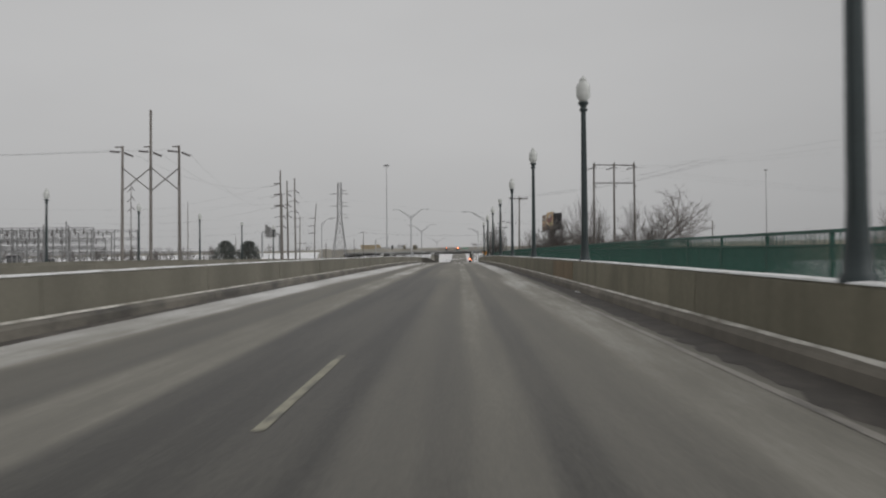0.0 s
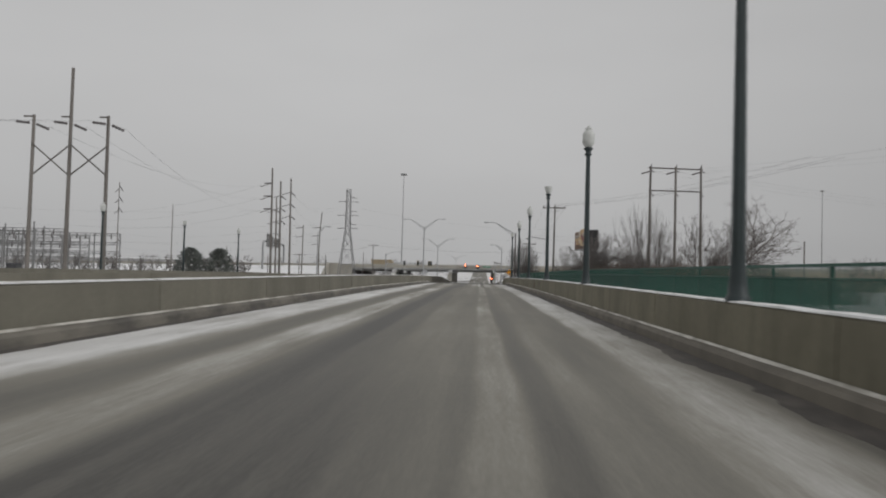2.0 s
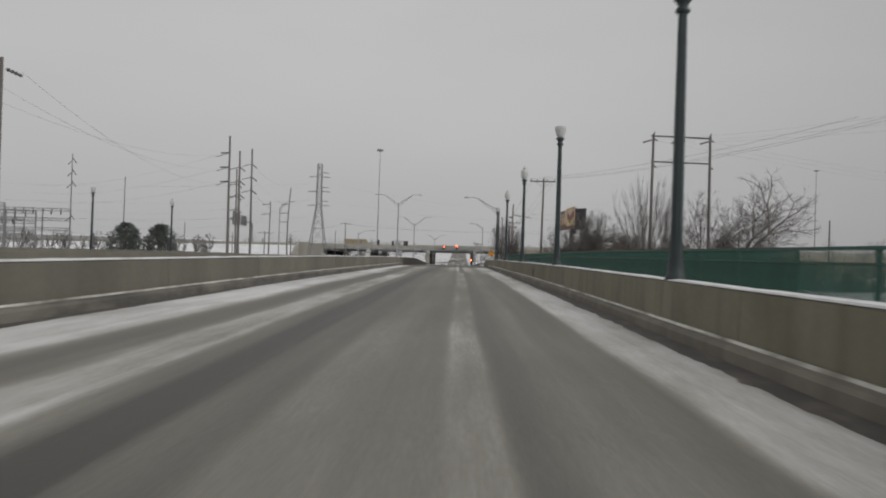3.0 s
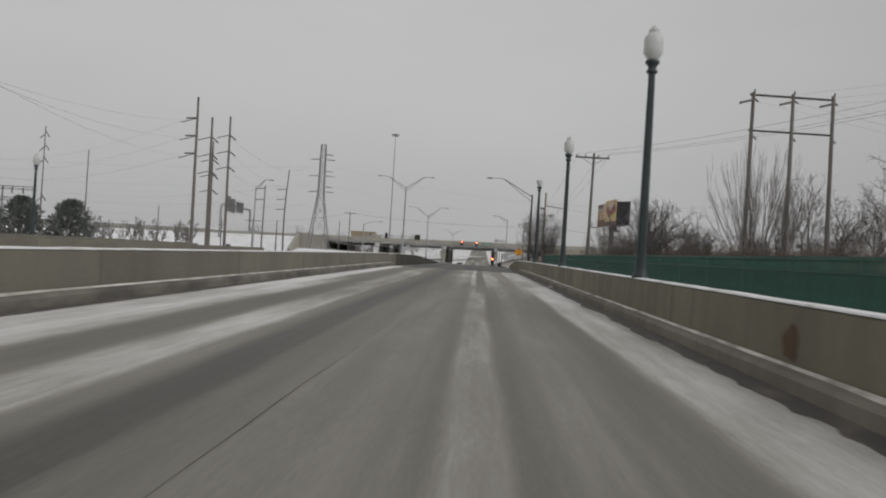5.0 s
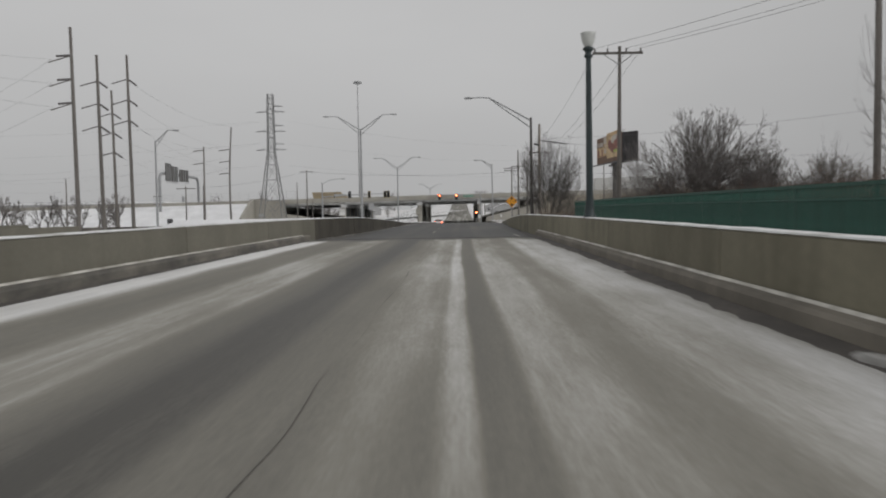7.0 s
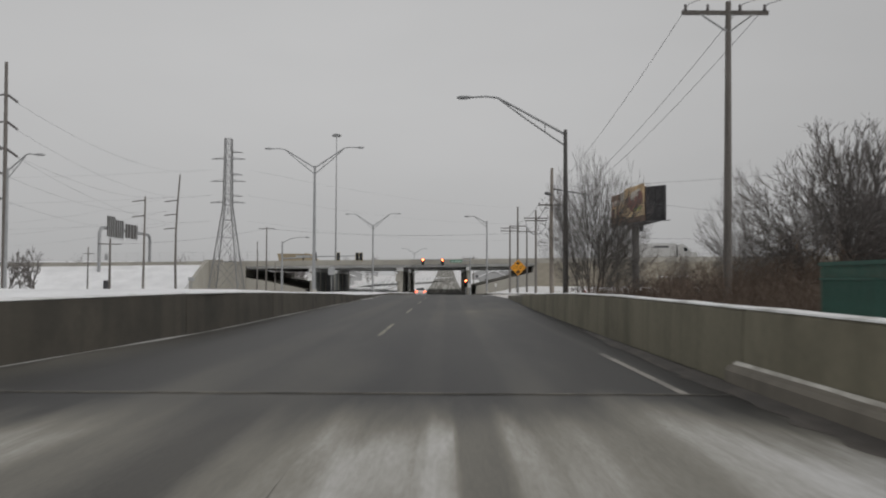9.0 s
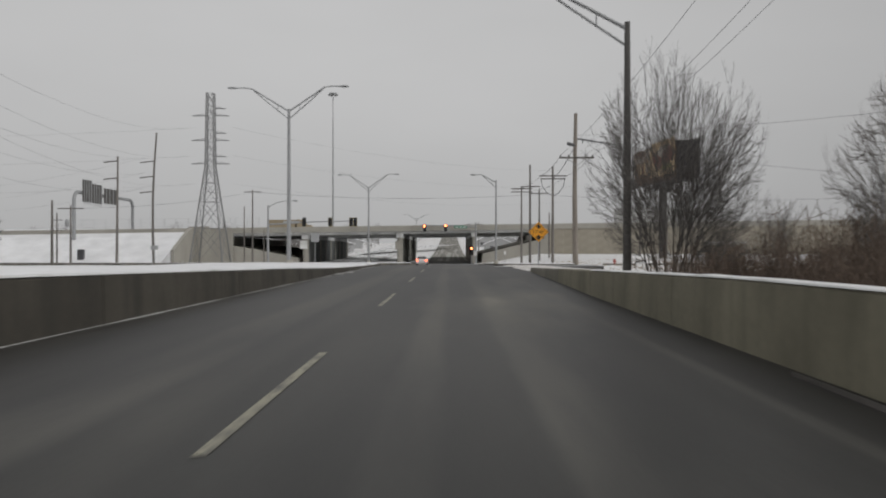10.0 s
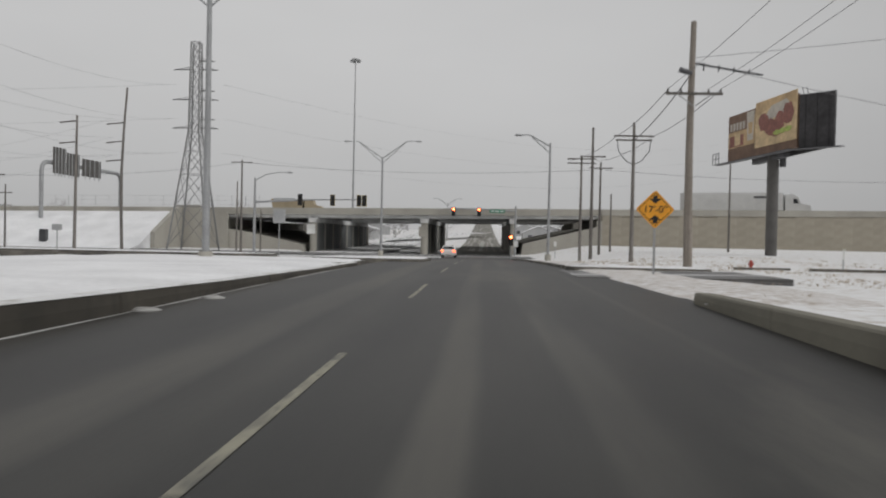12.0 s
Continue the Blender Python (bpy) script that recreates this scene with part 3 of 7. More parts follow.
s.add([(x + d, y, rz(y) + 0.004) for x, y in path for d in (-0.009 * max(0.05, noise.noise((y * 0.7, 0.3, 0)) + 0.25), 0.009 * max(0.05, noise.noise((y * 0.7, 7.3, 0)) + 0.25))],
      [(2 * i, 2 * i + 1, 2 * i + 3, 2 * i + 2) for i in range(len(path) - 1)])
tagged(part("pavement_crack", s, GRIT), "long dark crack along the deck joint", "crack", kind="structure")

# ---- parapets of the viaduct ----
def parapet(name, side, face, y0, y1, seg, label, curb_end, taper_end, curb_in=0.15, joint=0.03):
    """A concrete wall in segments with a kerb at its foot and snow on its top; side: 1 to the east, -1 to the west."""
    wall = thing(name, label, "parapet wall")
    edges = list(np.arange(y0, y1, seg)) + [y1]
    for k, (a, b) in enumerate(zip(edges[:-1], edges[1:])):
        def section(y, a=a, b=b):
            x, z = face(y), rz(y)
            top = max(wall_top(y), 0.10)
            pts = [(x + side * 0.02, z - 0.6), (x + side * 0.02, z + top * 0.5), (x + side * 0.035, z + top - 0.03), (x + side * 0.06, z + top), (x + side * 0.33, z + top), (x + side * 0.35, z + top - 0.03), (x + side * 0.35, z - 2.6)]
            return pts
        n = max(2, int((b - a) / 3))
        sh = Shape().sweep(section, [a + (b - a - joint) * i / n for i in range(n + 1)])
        part("wall_panel", sh, ((CONCRETE if a < 170 else GREYCONCRETE) if side > 0 else (GREYCONCRETE if a < 135 else WETCONCRETE)), wall)
        def cap(y):
            x, z = face(y), rz(y) + max(wall_top(y), 0.10)
            h = 0.022 + 0.016 * noise.noise((y * 0.9, side * 3.0, 0))
            return [(x + side * 0.03, z + 0.003), (x + side * 0.045, z + h), (x + side * 0.2, z + h + 0.012), (x + side * 0.34, z + h * 0.9), (x + side * 0.36, z + 0.003)]
        gap = 0.25 if k % 3 == 1 else 0.0
        m = max(3, int((b - a) / 0.8))
        if side < 0 or a < 164:
            part("snow_cap", Shape().sweep(cap, [a + (b - a - gap) * i / m for i in range(m + 1)]), CAPSNOW, wall, "thin strip of snow")
        if a < curb_end:
            e = min(b, curb_end)
            def curb(y):
                x, z = face(y), rz(y)
                return [(x - side * curb_in, z - 0.2), (x - side * curb_in, z + 0.18), (x - side * (curb_in - 0.035), z + 0.225), (x - side * 0.012, z + 0.25), (x + side * 0.015, z - 0.2)]
            n = max(2, int((e - a) / 3))
            part("kerb", Shape().sweep(curb, [a + (e - a - 0.012) * i / n for i in range(n + 1)]), KERBSIDE if side > 0 else CURB, wall, "dirt-streaked concrete kerb")
            def dust(y):
                x, z = face(y), rz(y)
                w = 0.004 + 0.03 * noise.noise((y * 0.9, side * 9.0, 0))
                return [(x - side * (w + 0.04), z + 0.238), (x - side * (w * 0.6 + 0.016), z + 0.262), (x - side * 0.0, z + 0.275), (x + side * 0.01, z + 0.24)]
            m = max(3, int((e - a) / 0.7))
            part("snow_ledge", Shape().sweep(dust, [a + (e - a) * i / m for i in range(m + 1)]), LEDGE, wall, "thin dirty snow on the kerb")
    return wall


parapet("parapet_wall", 1, right_wall_x, -40, 186, 8.2, "tan concrete parapet with snow on top and a kerb at its foot", 140.5, 186)
parapet("parapet_wall", -1, left_wall_x, -40, 203, 8.2, "stained concrete parapet along the median with a snow cap", 139.0, 203)


# wet grit swept against the kerbs
for side, face, y0, y1, wide in ((1, right_wall_x, -40, 152, 0.24), (-1, left_wall_x, -40, 139, 0.07)):
    def gutter(y, side=side, face=face, wide=wide):
        x = face(y) - side * 0.14
        w = wide * (1.0 + 0.6 * noise.noise((y * 0.4, side * 5.0, 0)) + 0.5 * noise.noise((y * 2.1, side * 5.0, 3)))
        w += 0.20 * (1 - step(20, 38, y)) if side > 0 else 0
        w = max(w, 0.03) * (1 - step(142, 151.5, y)) + 0.004
        z = rz(y)
        return [(x + side * 0.02, z - 0.02), (x + side * 0.0, z + 0.045), (x - side * w * 0.5, z + 0.022 + 0.012 * noise.noise((y * 3.0, 0, 8))), (x - side * w, z + 0.003), (x - side * w, z - 0.02)]
    tagged(part("gutter", Shape().sweep(gutter, [y0 + 0.3 * i for i in range(int((y1 - y0) / 0.3))]), GRIT), "dark wet grit and dirt swept against the kerb", "gutter dirt", kind="structure")
# a rust blotch that runs down the east parapet
s = Shape()
n = 22
ring = [(0.19 * (1 + 0.5 * noise.noise((math.cos(a) * 1.4, math.sin(a) * 1.4, 4))) * math.cos(a), 0.13 * (1 + 0.5 * noise.noise((math.cos(a) * 1.4, math.sin(a) * 1.4, 9))) * math.sin(a) - (0.10 if math.sin(a) < -0.5 else 0)) for a in (2 * math.pi * k / n for k in range(n))]
s.prism([(85.82 + u, rz(85.8) + 0.52 + w) for u, w in ring], 0, 3.262, 3.30)
def streak_face(y):
    z = rz(y)
    h = 0.84 - 0.10 * abs(noise.noise((y * 0.9, 2.0, 0)))
    return [(3.268, z + 0.27), (3.262, z + 0.45), (3.266, z + h), (3.30, z + h), (3.30, z + 0.27)]
tagged(part("rust_stain", Shape().sweep(streak_face, [30.6 + 0.25 * i for i in range(22)]), RUSTED), "faded orange rust wash on the parapet", "stain", kind="structure")
stain = tagged(part("rust_stain", s, DARKRUST), "rust-brown blotch on the parapet", "stain", kind="structure")


def far_parapet(fx, y0, y1, side, label):
    wall = thing("parapet_wall", label, "parapet wall")
    for a in np.arange(y0, y1, 16.4):
        b = a + 16.37
        part("wall_panel", Shape().sweep(lambda y: [(fx(y), rz(y) - 2.5), (fx(y), rz(y) + 0.74), (fx(y) + 0.3, rz(y) + 0.74), (fx(y) + 0.3, rz(y) - 2.5)], [a, (a + b) / 2, b]), GREYCONCRETE, wall)


far_parapet(lambda y: -16.6, -40, 135, 1, "inner concrete parapet of the opposite carriageway")
far_parapet(outer_x, -40, 145, -1, "outer concrete parapet of the opposite carriageway")

# deck slab edges that close the viaduct beneath the parapets
for name, x0, x1 in (("deck_slab", -6.6, 3.5), ("deck_slab", -28.4, -16.5)):
    s = Shape().sweep(lambda y: [(x0, rz(y) - 0.25), (x1, rz(y) - 0.25), (x1, rz(y) - 0.12), (x0, rz(y) - 0.12)], [float(v) for v in range(-120, 151, 6)])
    tagged(part(name, s, SOFFIT), "concrete deck slab under the carriageway", "deck slab", kind="structure")

# sidewalk behind the east parapet
s = Shape().sweep(lambda y: [(3.6, rz(y) - 0.5), (3.6, rz(y) + 0.12), (5.3, rz(y) + 0.12), (5.3, rz(y) - 2.2)], [float(v) for v in range(-40, 146, 6)])
tagged(part("pavement", s, DIRTY_SNOW), "snow-dusted footway behind the parapet", "pavement", kind="structure")

# ---- median islands and verge ----
def island(outline, name, label):
    """A kerbed island: outline of (x, y) going round; snow lies on it."""
    isle = thing(name, label, "traffic island")
    c = (sum(p[0] for p in outline) / len(outline), sum(p[1] for p in outline) / len(outline))
    n = len(outline)
    s = Shape()
    inner = [(x + (c[0] - x) * 0.18 / max(math.dist((x, y), c), 0.2), y + (c[1] - y) * 0.18 / max(math.dist((x, y), c), 0.2)) for x, y in outline]
    v = [(x, y, rz(y) - 0.3) for x, y in outline] + [(x, y, rz(y) + 0.15) for x, y in outline] + [(x, y, rz(y) + 0.155) for x, y in inner]
    s.add(v, [(k, (k + 1) % n, n + (k + 1) % n, n + k) for k in range(n)] + [(n + k, n + (k + 1) % n, 2 * n + (k + 1) % n, 2 * n + k) for k in range(n)])
    part("kerb", s, CURB, isle, "dark wet concrete kerb")
    s = Shape()
    ring = [(x + (c[0] - x) * 0.22 / max(math.dist((x, y), c), 0.2), y + (c[1] - y) * 0.22 / max(math.dist((x, y), c), 0.2)) for x, y in outline]
    far = [(x + (c[0] - x) * 0.25, y + (c[1] - y) * 0.25) for x, y in outline]
    v = [(x, y, rz(y) + 0.14) for x, y in inner] + [(x, y, rz(y) + 0.185 + 0.02 * noise.noise((x * 2, y * 2, 1))) for x, y in ring] + [(x, y, rz(y) + 0.22) for x, y in far] + [(c[0], c[1], rz(c[1]) + 0.22)]
    s.add(v, [(k, (k + 1) % n, n + (k + 1) % n, n + k) for k in range(n)] + [(n + k, n + (k + 1) % n, 2 * n + (k + 1) % n, 2 * n + k) for k in range(n)] + [(2 * n + k, 2 * n + (k + 1) % n, 3 * n) for k in range(n)], True)
    part("snow_cover", s, SNOW, isle, "smooth fresh snow")
    return isle


def rounded(x0, x1, y0, y1, r):
    out = []
    for cx, cy, a0 in ((x1 - r, y0 + r, -90), (x1 - r, y1 - r, 0), (x0 + r, y1 - r, 90), (x0 + r, y0 + r, 180)):
        out += [(cx + r * math.cos(radians(a0 + d)), cy + r * math.sin(radians(a0 + d))) for d in (0, 22, 45, 67, 90)]
    full = []
    for p, q in zip(out, out[1:] + out[:1]):
        k = max(1, int(math.dist(p, q) / 4))
        full += [(p[0] + (q[0] - p[0]) * i / k, p[1] + (q[1] - p[1]) * i / k) for i in range(k)]
    return full


s = Shape()
rows = [140 + 2.0 * i for i in range(32)]
cols = 8
def median_z(x, y):
    return rz(y) + max(wall_top(y), 0.1) * step(138, 150, y) + 0.085 + 0.04 * noise.noise((x * 0.3, y * 0.3, 2))
s.add([(left_wall_x(y) - 0.16 + (-16.7 - left_wall_x(y) + 0.16) * k / cols, y, median_z(k, y) - (1.8 * (1 - step(140, 156, y))) - (0.10 if k == 0 else 0.0)) for y in rows for k in range(cols + 1)],
      [(j * (cols + 1) + i, j * (cols + 1) + i + 1, (j + 1) * (cols + 1) + i + 1, (j + 1) * (cols + 1) + i) for j in range(len(rows) - 1) for i in range(cols)], True)
t = thing("snow_line", "thin line of snow at the foot of the wall", "snow")
def foot(y):
    x, z = left_wall_x(y), rz(y)
    w = max(-0.03, 0.01 + 0.09 * noise.noise((y * 0.35, 4.0, 0)))
    h = 0.3 + w * 7
    return [(x + 0.0, z - 0.01), (x + 0.01, z + 0.022 * h), (x + 0.02 + w * 0.6, z + 0.016 * h), (x + 0.05 + w, z - 0.005)]
part("snow", Shape().sweep(foot, [141 + 0.6 * i for i in range(100)]), SLUSH, t)
tagged(part("median", s, SNOW), "wide median strip buried in smooth snow", "median", kind="structure")
island(rounded(-16.4, -5.2, 201, 207, 1.2), "median_island", "snow-covered median island with a dark kerb")
island(rounded(-9.5, -3.3, 213.5, 222, 1.6), "median_island", "small snow-covered island with a rounded nose")
island(rounded(-40, -17.0, 226, 240, 2.5), "corner_island", "snow-covered corner island beside the junction")
for y, x, label in ((209.5, -24.5, "dark kerb line along the snowed-under turning lane"), (199.0, -22.0, "dark kerb line beside the snowed-under carriageway")):
    s = Shape().box(x - 22, x + 6.5, y, y + 0.35, rz(y) - 0.4, rz(y) + 0.16)
    tagged(part("kerb", s, CURB), label, "kerb", kind="structure")
# east verge kerbs beyond the parapet
for outline, label in ((rounded(3.2, 9.0, 203, 204.2, 0.5), "low concrete kerb at the mouth of a driveway"),):
    island(outline, "kerb_return", label)
def verge_x(y):
    return lerp([(186, 3.95), (195, 3.6), (204, 3.3), (225, 3.0), (262, 3.1)], y)
s = Shape().sweep(lambda y: [(verge_x(y), rz(y) - 0.3), (verge_x(y), rz(y) + 0.12), (verge_x(y) + 0.15, rz(y) + 0.14), (verge_x(y) + 0.15, rz(y) - 0.3)], [float(v) for v in range(206, 263, 4)])
tagged(part("kerb", s, CURB), "dark wet kerb beside the east verge", "kerb", kind="structure")
s = Shape()
ys = [186 + 1.5 * i for i in range(52)]
wv = [0.1, 0.6, 1.4, 2.6, 4.5, 7.0]
def verge_z(y, d):
    return max(rz(y) - 0.02 + 0.10 * step(0, 0.8, d), ground_z(verge_x(y) + d, y) + 0.02) + 0.03 * noise.noise((d * 2, y * 0.8, 5)) - 0.35 * step(3, 7, d) - 0.35 * (1 - step(186, 188, y)) * step(0.2, 0.7, d)
s.add([(verge_x(y) + d, y, verge_z(y, d)) for y in ys for d in wv], [(j * 6 + i, j * 6 + i + 1, (j + 1) * 6 + i + 1, (j + 1) * 6 + i) for j in range(len(ys) - 1) for i in range(5)], True)
tagged(part("verge", s, VERGE), "snowy grass verge beside the road", "verge", kind="structure")
s = Shape().sweep(lambda y: [(2.9, rz(y) - 0.2), (2.9, rz(y) + 0.012), (9.5, rz(y) + 0.10), (9.5, rz(y) - 0.2)], [196.0, 199.0, 202.6])
tagged(part("driveway", s, CROSS), "wet driveway apron with patches of snow", "driveway", kind="structure")
for x0, x1, y in ((12.3, 15.0, 211.6), (15.6, 19.6, 210.6), (7.2, 9.4, 212.6)):
    s = Shape().box(x0, x1, y, y + 0.22, ground_z(x0, y) - 0.1, ground_z(x0, y) + 0.13)
    tagged(part("parking_kerb", s, CURB), "dark low concrete kerb lying in snow", "kerb", group="parking kerbs")


# ---- street lamps of the viaduct ----
def acorn_lamp(topless):
    lamp = thing("street_lamp", "green cast-iron lamp post with a " + ("capless frosted globe" if topless else "frosted acorn globe"), "street lamp", group="lamp posts of the viaduct")
    part("base", Shape().lathe([(0.17, -0.02), (0.17, 0.04), (0.14, 0.07), (0.125, 0.24), (0.112, 0.34), (0.104, 0.48), (0.10, 0.62)], 14), GREEN, lamp)
    s = Shape()
    n = 16
    prof = [(0.097, 0.6), (0.093, 1.4), (0.086, 2.4), (0.078, 3.5), (0.070, 4.26)]
    v = [((r * (1.0 if k % 2 else 0.9)) * math.cos(2 * math.pi * k / n), (r * (1.0 if k % 2 else 0.9)) * math.sin(2 * math.pi * k / n), z) for r, z in prof for k in range(n)]
    s.add(v, [(i * n + k, i * n + (k + 1) % n, (i + 1) * n + (k + 1) % n, (i + 1) * n + k) for i in range(len(prof) - 1) for k in range(n)])
    part("shaft", s, GREEN, lamp, "fluted tapering shaft")
    part("capital", Shape().lathe([(0.09, 4.25), (0.12, 4.28), (0.12, 4.31), (0.085, 4.34), (0.085, 4.39), (0.115, 4.44), (0.15, 4.47), (0.15, 4.51), (0.10, 4.54)], 14), GREEN, lamp)
    if topless:
        prof = [(0.10, 4.53), (0.15, 4.63), (0.185, 4.76), (0.20, 4.87), (0.20, 4.91)]
    else:
        prof = [(0.10, 4.53), (0.145, 4.59), (0.200, 4.68), (0.2, 4.79), (0.2, 4.89), (0.200, 4.98), (0.155, 5.05), (0.115, 5.085), (0.105, 5.11), (0.10, 5.14)]
    part("globe", Shape().lathe(prof, 18), GLOBE, lamp, "frosted ribbed glass globe")
    if not topless:
        part("finial", Shape().lathe([(0.10, 5.13), (0.115, 5.14), (0.11, 5.17), (0.07, 5.2), (0.05, 5.21), (0.055, 5.23), (0.03, 5.255), (0.01, 5.27)], 10), GLOBE, lamp)
    return lamp


LAMP_Y = [12.7 + 16.414 * k for k in range(-2, 8)]
lamp_a, lamp_b = acorn_lamp(False), acorn_lamp(True)
first = {True: lamp_b, False: lamp_a}
used = {True: False, False: False}
def place_lamp(x, y, z, topless):
    m = pose(x, y, z)
    if used[topless]:
        copy_thing(first[topless], m)
    else:
        first[topless].matrix_basis = m
        used[topless] = True
for k, y in enumerate(LAMP_Y):
    place_lamp(3.43, y, rz(y) + 0.90, k in (6, 9))
for k, y in enumerate(LAMP_Y):
    place_lamp(outer_x(y) - 0.15, y, rz(y) + 0.50, k in (8,))
# bases of the west lamps stand on brackets on the outer parapet
for y in LAMP_Y:
    s = Shape().box(outer_x(y) - 0.42, outer_x(y) - 0.005, y - 0.27, y + 0.27, rz(y) - 0.6, rz(y) + 0.49)
    tagged(part("lamp_plinth", s, CONCRETE), "square concrete plinth under a lamp post", "plinth", group="lamp plinths")


# ---- green railing of the footway ----
PANEL = 2.46
pick = Shape().box(-0.016, 0.016, -0.015, 0.015, 0.12, 1.27).mesh("picket", FENCE)
short_pick = Shape().box(-0.014, 0.014, -0.013, 0.013, 0.12, 1.09).mesh("picket", FENCE)
thin_short = Shape().box(-0.011, 0.011, -0.011, 0.011, 0.12, 1.09).mesh("picket", FENCE)
thin_pick = Shape().box(-0.011, 0.011, -0.011, 0.011, 0.12, 1.27).mesh("picket", FENCE)
rail_top = Shape().box(-0.03, 0.03, 0.0, PANEL, 1.27, 1.32).mesh("top_rail", FENCE)
rail_mid = Shape().box(-0.02, 0.02, 0.0, PANEL, 1.08, 1.11).mesh("middle_rail", FENCE)
rail_low = Shape().box(-0.02, 0.02, 0.0, PANEL, 0.10, 0.14).mesh("bottom_rail", FENCE)
post = Shape().box(-0.022, 0.022, -0.03, 0.03, -0.02, 1.28).mesh("post", FENCE)
y = 12.0
while y + PANEL < 143.2:
    z0, z1 = rz(y) + 0.13, rz(y + PANEL) + 0.13
    panel = thing("railing", "green steel picket railing panel along the footway", "railing", pose(5.05, y, z0, math.degrees(math.atan2(z1 - z0, PANEL))), "railing panels")
    part("post", post, FENCE, panel)
    part("top_rail", rail_top, FENCE, panel)
    part("middle_rail", rail_mid, FENCE, panel)
    part("bottom_rail", rail_low, FENCE, panel)
    near = y < 60
    count = 30 if near else 40
    for k in range(1, count):
        part("picket", (thin_pick if k % 2 else thin_short) if near else (pick if k % 2 else short_pick), FENCE, panel, at=(0, k * PANEL / count, 0))
    y += PANEL


# ---- overpass ----
def deck_z(x):
    """Top of the freeway's barrier, which climbs to the east."""
    return 5.68 + 0.0135 * x


FACE = 304.0
over = thing("overpass", "long beige concrete freeway overpass on rows of columns", "bridge")
s = Shape()
for y0, y1 in ((FACE, FACE + 0.35),):
    s.prism([(-46, deck_z(-46) - 1.05), (22, deck_z(22) - 1.05), (22, deck_z(22)), (-46, deck_z(-46))], 1, y0, y1)
part("barrier", s, BRIDGE, over, "beige concrete traffic barrier and fascia")
for y0 in (331.0, 340.0, 366.0):
    part("barrier", Shape().prism([(-46, deck_z(-46) - 1.05), (22, deck_z(22) - 1.05), (22, deck_z(22)), (-46, deck_z(-46))], 1, y0, y0 + 0.35), BRIDGE, over)
for y0, y1 in ((FACE + 0.36, 330.98), (340.36, 365.98)):
    part("deck", Shape().prism([(-46, deck_z(-46) - 1.15), (22, deck_z(22) - 1.15), (22, deck_z(22) - 0.9), (-46, deck_z(-46) - 0.9)], 1, y0, y1), SOFFIT, over)
    for k in range(4):
        y = y0 + 0.9 + (y1 - y0 - 1.8) * k / 3
        part("girder", Shape().prism([(-44, deck_z(-44) - 1.58), (20, deck_z(20) - 1.58), (20, deck_z(20) - 1.16), (-44, deck_z(-44) - 1.16)], 1, y - 0.3, y + 0.3), SOFFIT, over)
part("deck", Shape().prism([(-46, deck_z(-46) - 1.15), (-28.5, deck_z(-28.5) - 1.15), (-28.5, deck_z(-28.5) - 0.9), (-46, deck_z(-46) - 0.9)], 1, 331.37, 339.98), SOFFIT, over)
for x, n, w in ((-27.9, 9, 0.6), (-9.7, 9, 0.6), (4.5, 9, 0.42)):
    part("pier_cap", Shape().box(x - w - 0.05, x + w + 0.05, FACE + 0.6, 365.5, deck_z(x) - 2.35, deck_z(x) - 1.60), SOFFIT, over)
    for k in range(n):
        y = FACE + 1.6 + 7.7 * k
        part("column", Shape().lathe([(w, -2.4), (w, deck_z(x) - 2.3)], 14, (x, y, 0)), BRIDGE, over)
    part("pier_wall", Shape().box(x - w * 0.72, x + w * 0.72, FACE + 1.7, 364.5, -2.6, deck_z(x) - 2.3), PIERSHADE, over, "solid concrete wall between the columns")
# sloped abutments and wing walls
part("abutment_slope", Shape().prism([(-43.5, deck_z(-43) - 1.8), (-42.6, deck_z(-43) - 1.8), (-42.6, 1.75), (-38.0, 1.1), (-29.3, -0.7), (-29.0, -2.2), (-43.5, -2.4)], 1, FACE + 0.02, 366), BRIDGE, over, "sloped concrete paving under the bridge end")
part("abutment_slope", Shape().prism([(19.0, deck_z(19) - 1.8), (17.9, deck_z(19) - 1.8), (17.9, 3.1), (6.2, 0.2), (5.9, -1.8), (19.0, -2.2)], 1, FACE + 0.02, 366), BRIDGE, over, "sloped concrete paving under the bridge end")
part("wing_wall", Shape().prism([(292.0, -2.4), (303.3, -2.4), (303.3, deck_z(-49) + 0.1), (301.0, deck_z(-49) - 0.3), (292.0, 0.9)], 0, -49.55, -48.9), BRIDGE, over, "beige concrete wing wall")
part("wing_wall", Shape().prism([(-50, -2.5), (-41.5, -2.5), (-41.5, deck_z(-42) - 1.05), (-46, deck_z(-46) - 1.05), (-46, deck_z(-46) + 0.3), (-50.0, deck_z(-50) + 0.3)], 1, FACE - 0.6, FACE - 0.05), BRIDGE, over, "beige concrete wing wall")

wall = thing("retaining_wall", "long tan concrete panel retaining wall below the freeway", "retaining wall")
pw, ph = 3.0, 1.5
panel_mesh = Shape().prism([(0.004, 0.004), (pw - 0.004, 0.004), (pw - 0.004, ph - 0.004), (0.004, ph - 0.004)], 1, 0.0, 0.14).mesh("wall_panel", MSE)
part("backing", Shape().prism([(18.6, -2.5), (330, -2.5), (330, deck_z(330) - 1.0), (18.6, deck_z(18.6) - 1.0)], 1, FACE + 0.11, 368), MSE, wall)
for i in range(36):
    for j in range(4):
        x, z = 18.7 + pw * i, -1.35 + ph * j + (0.019 * pw * i) + (0.0 if i % 2 else 0.35)
        part("wall_panel", panel_mesh, MSE, wall, at=(x, FACE - 0.02, z))
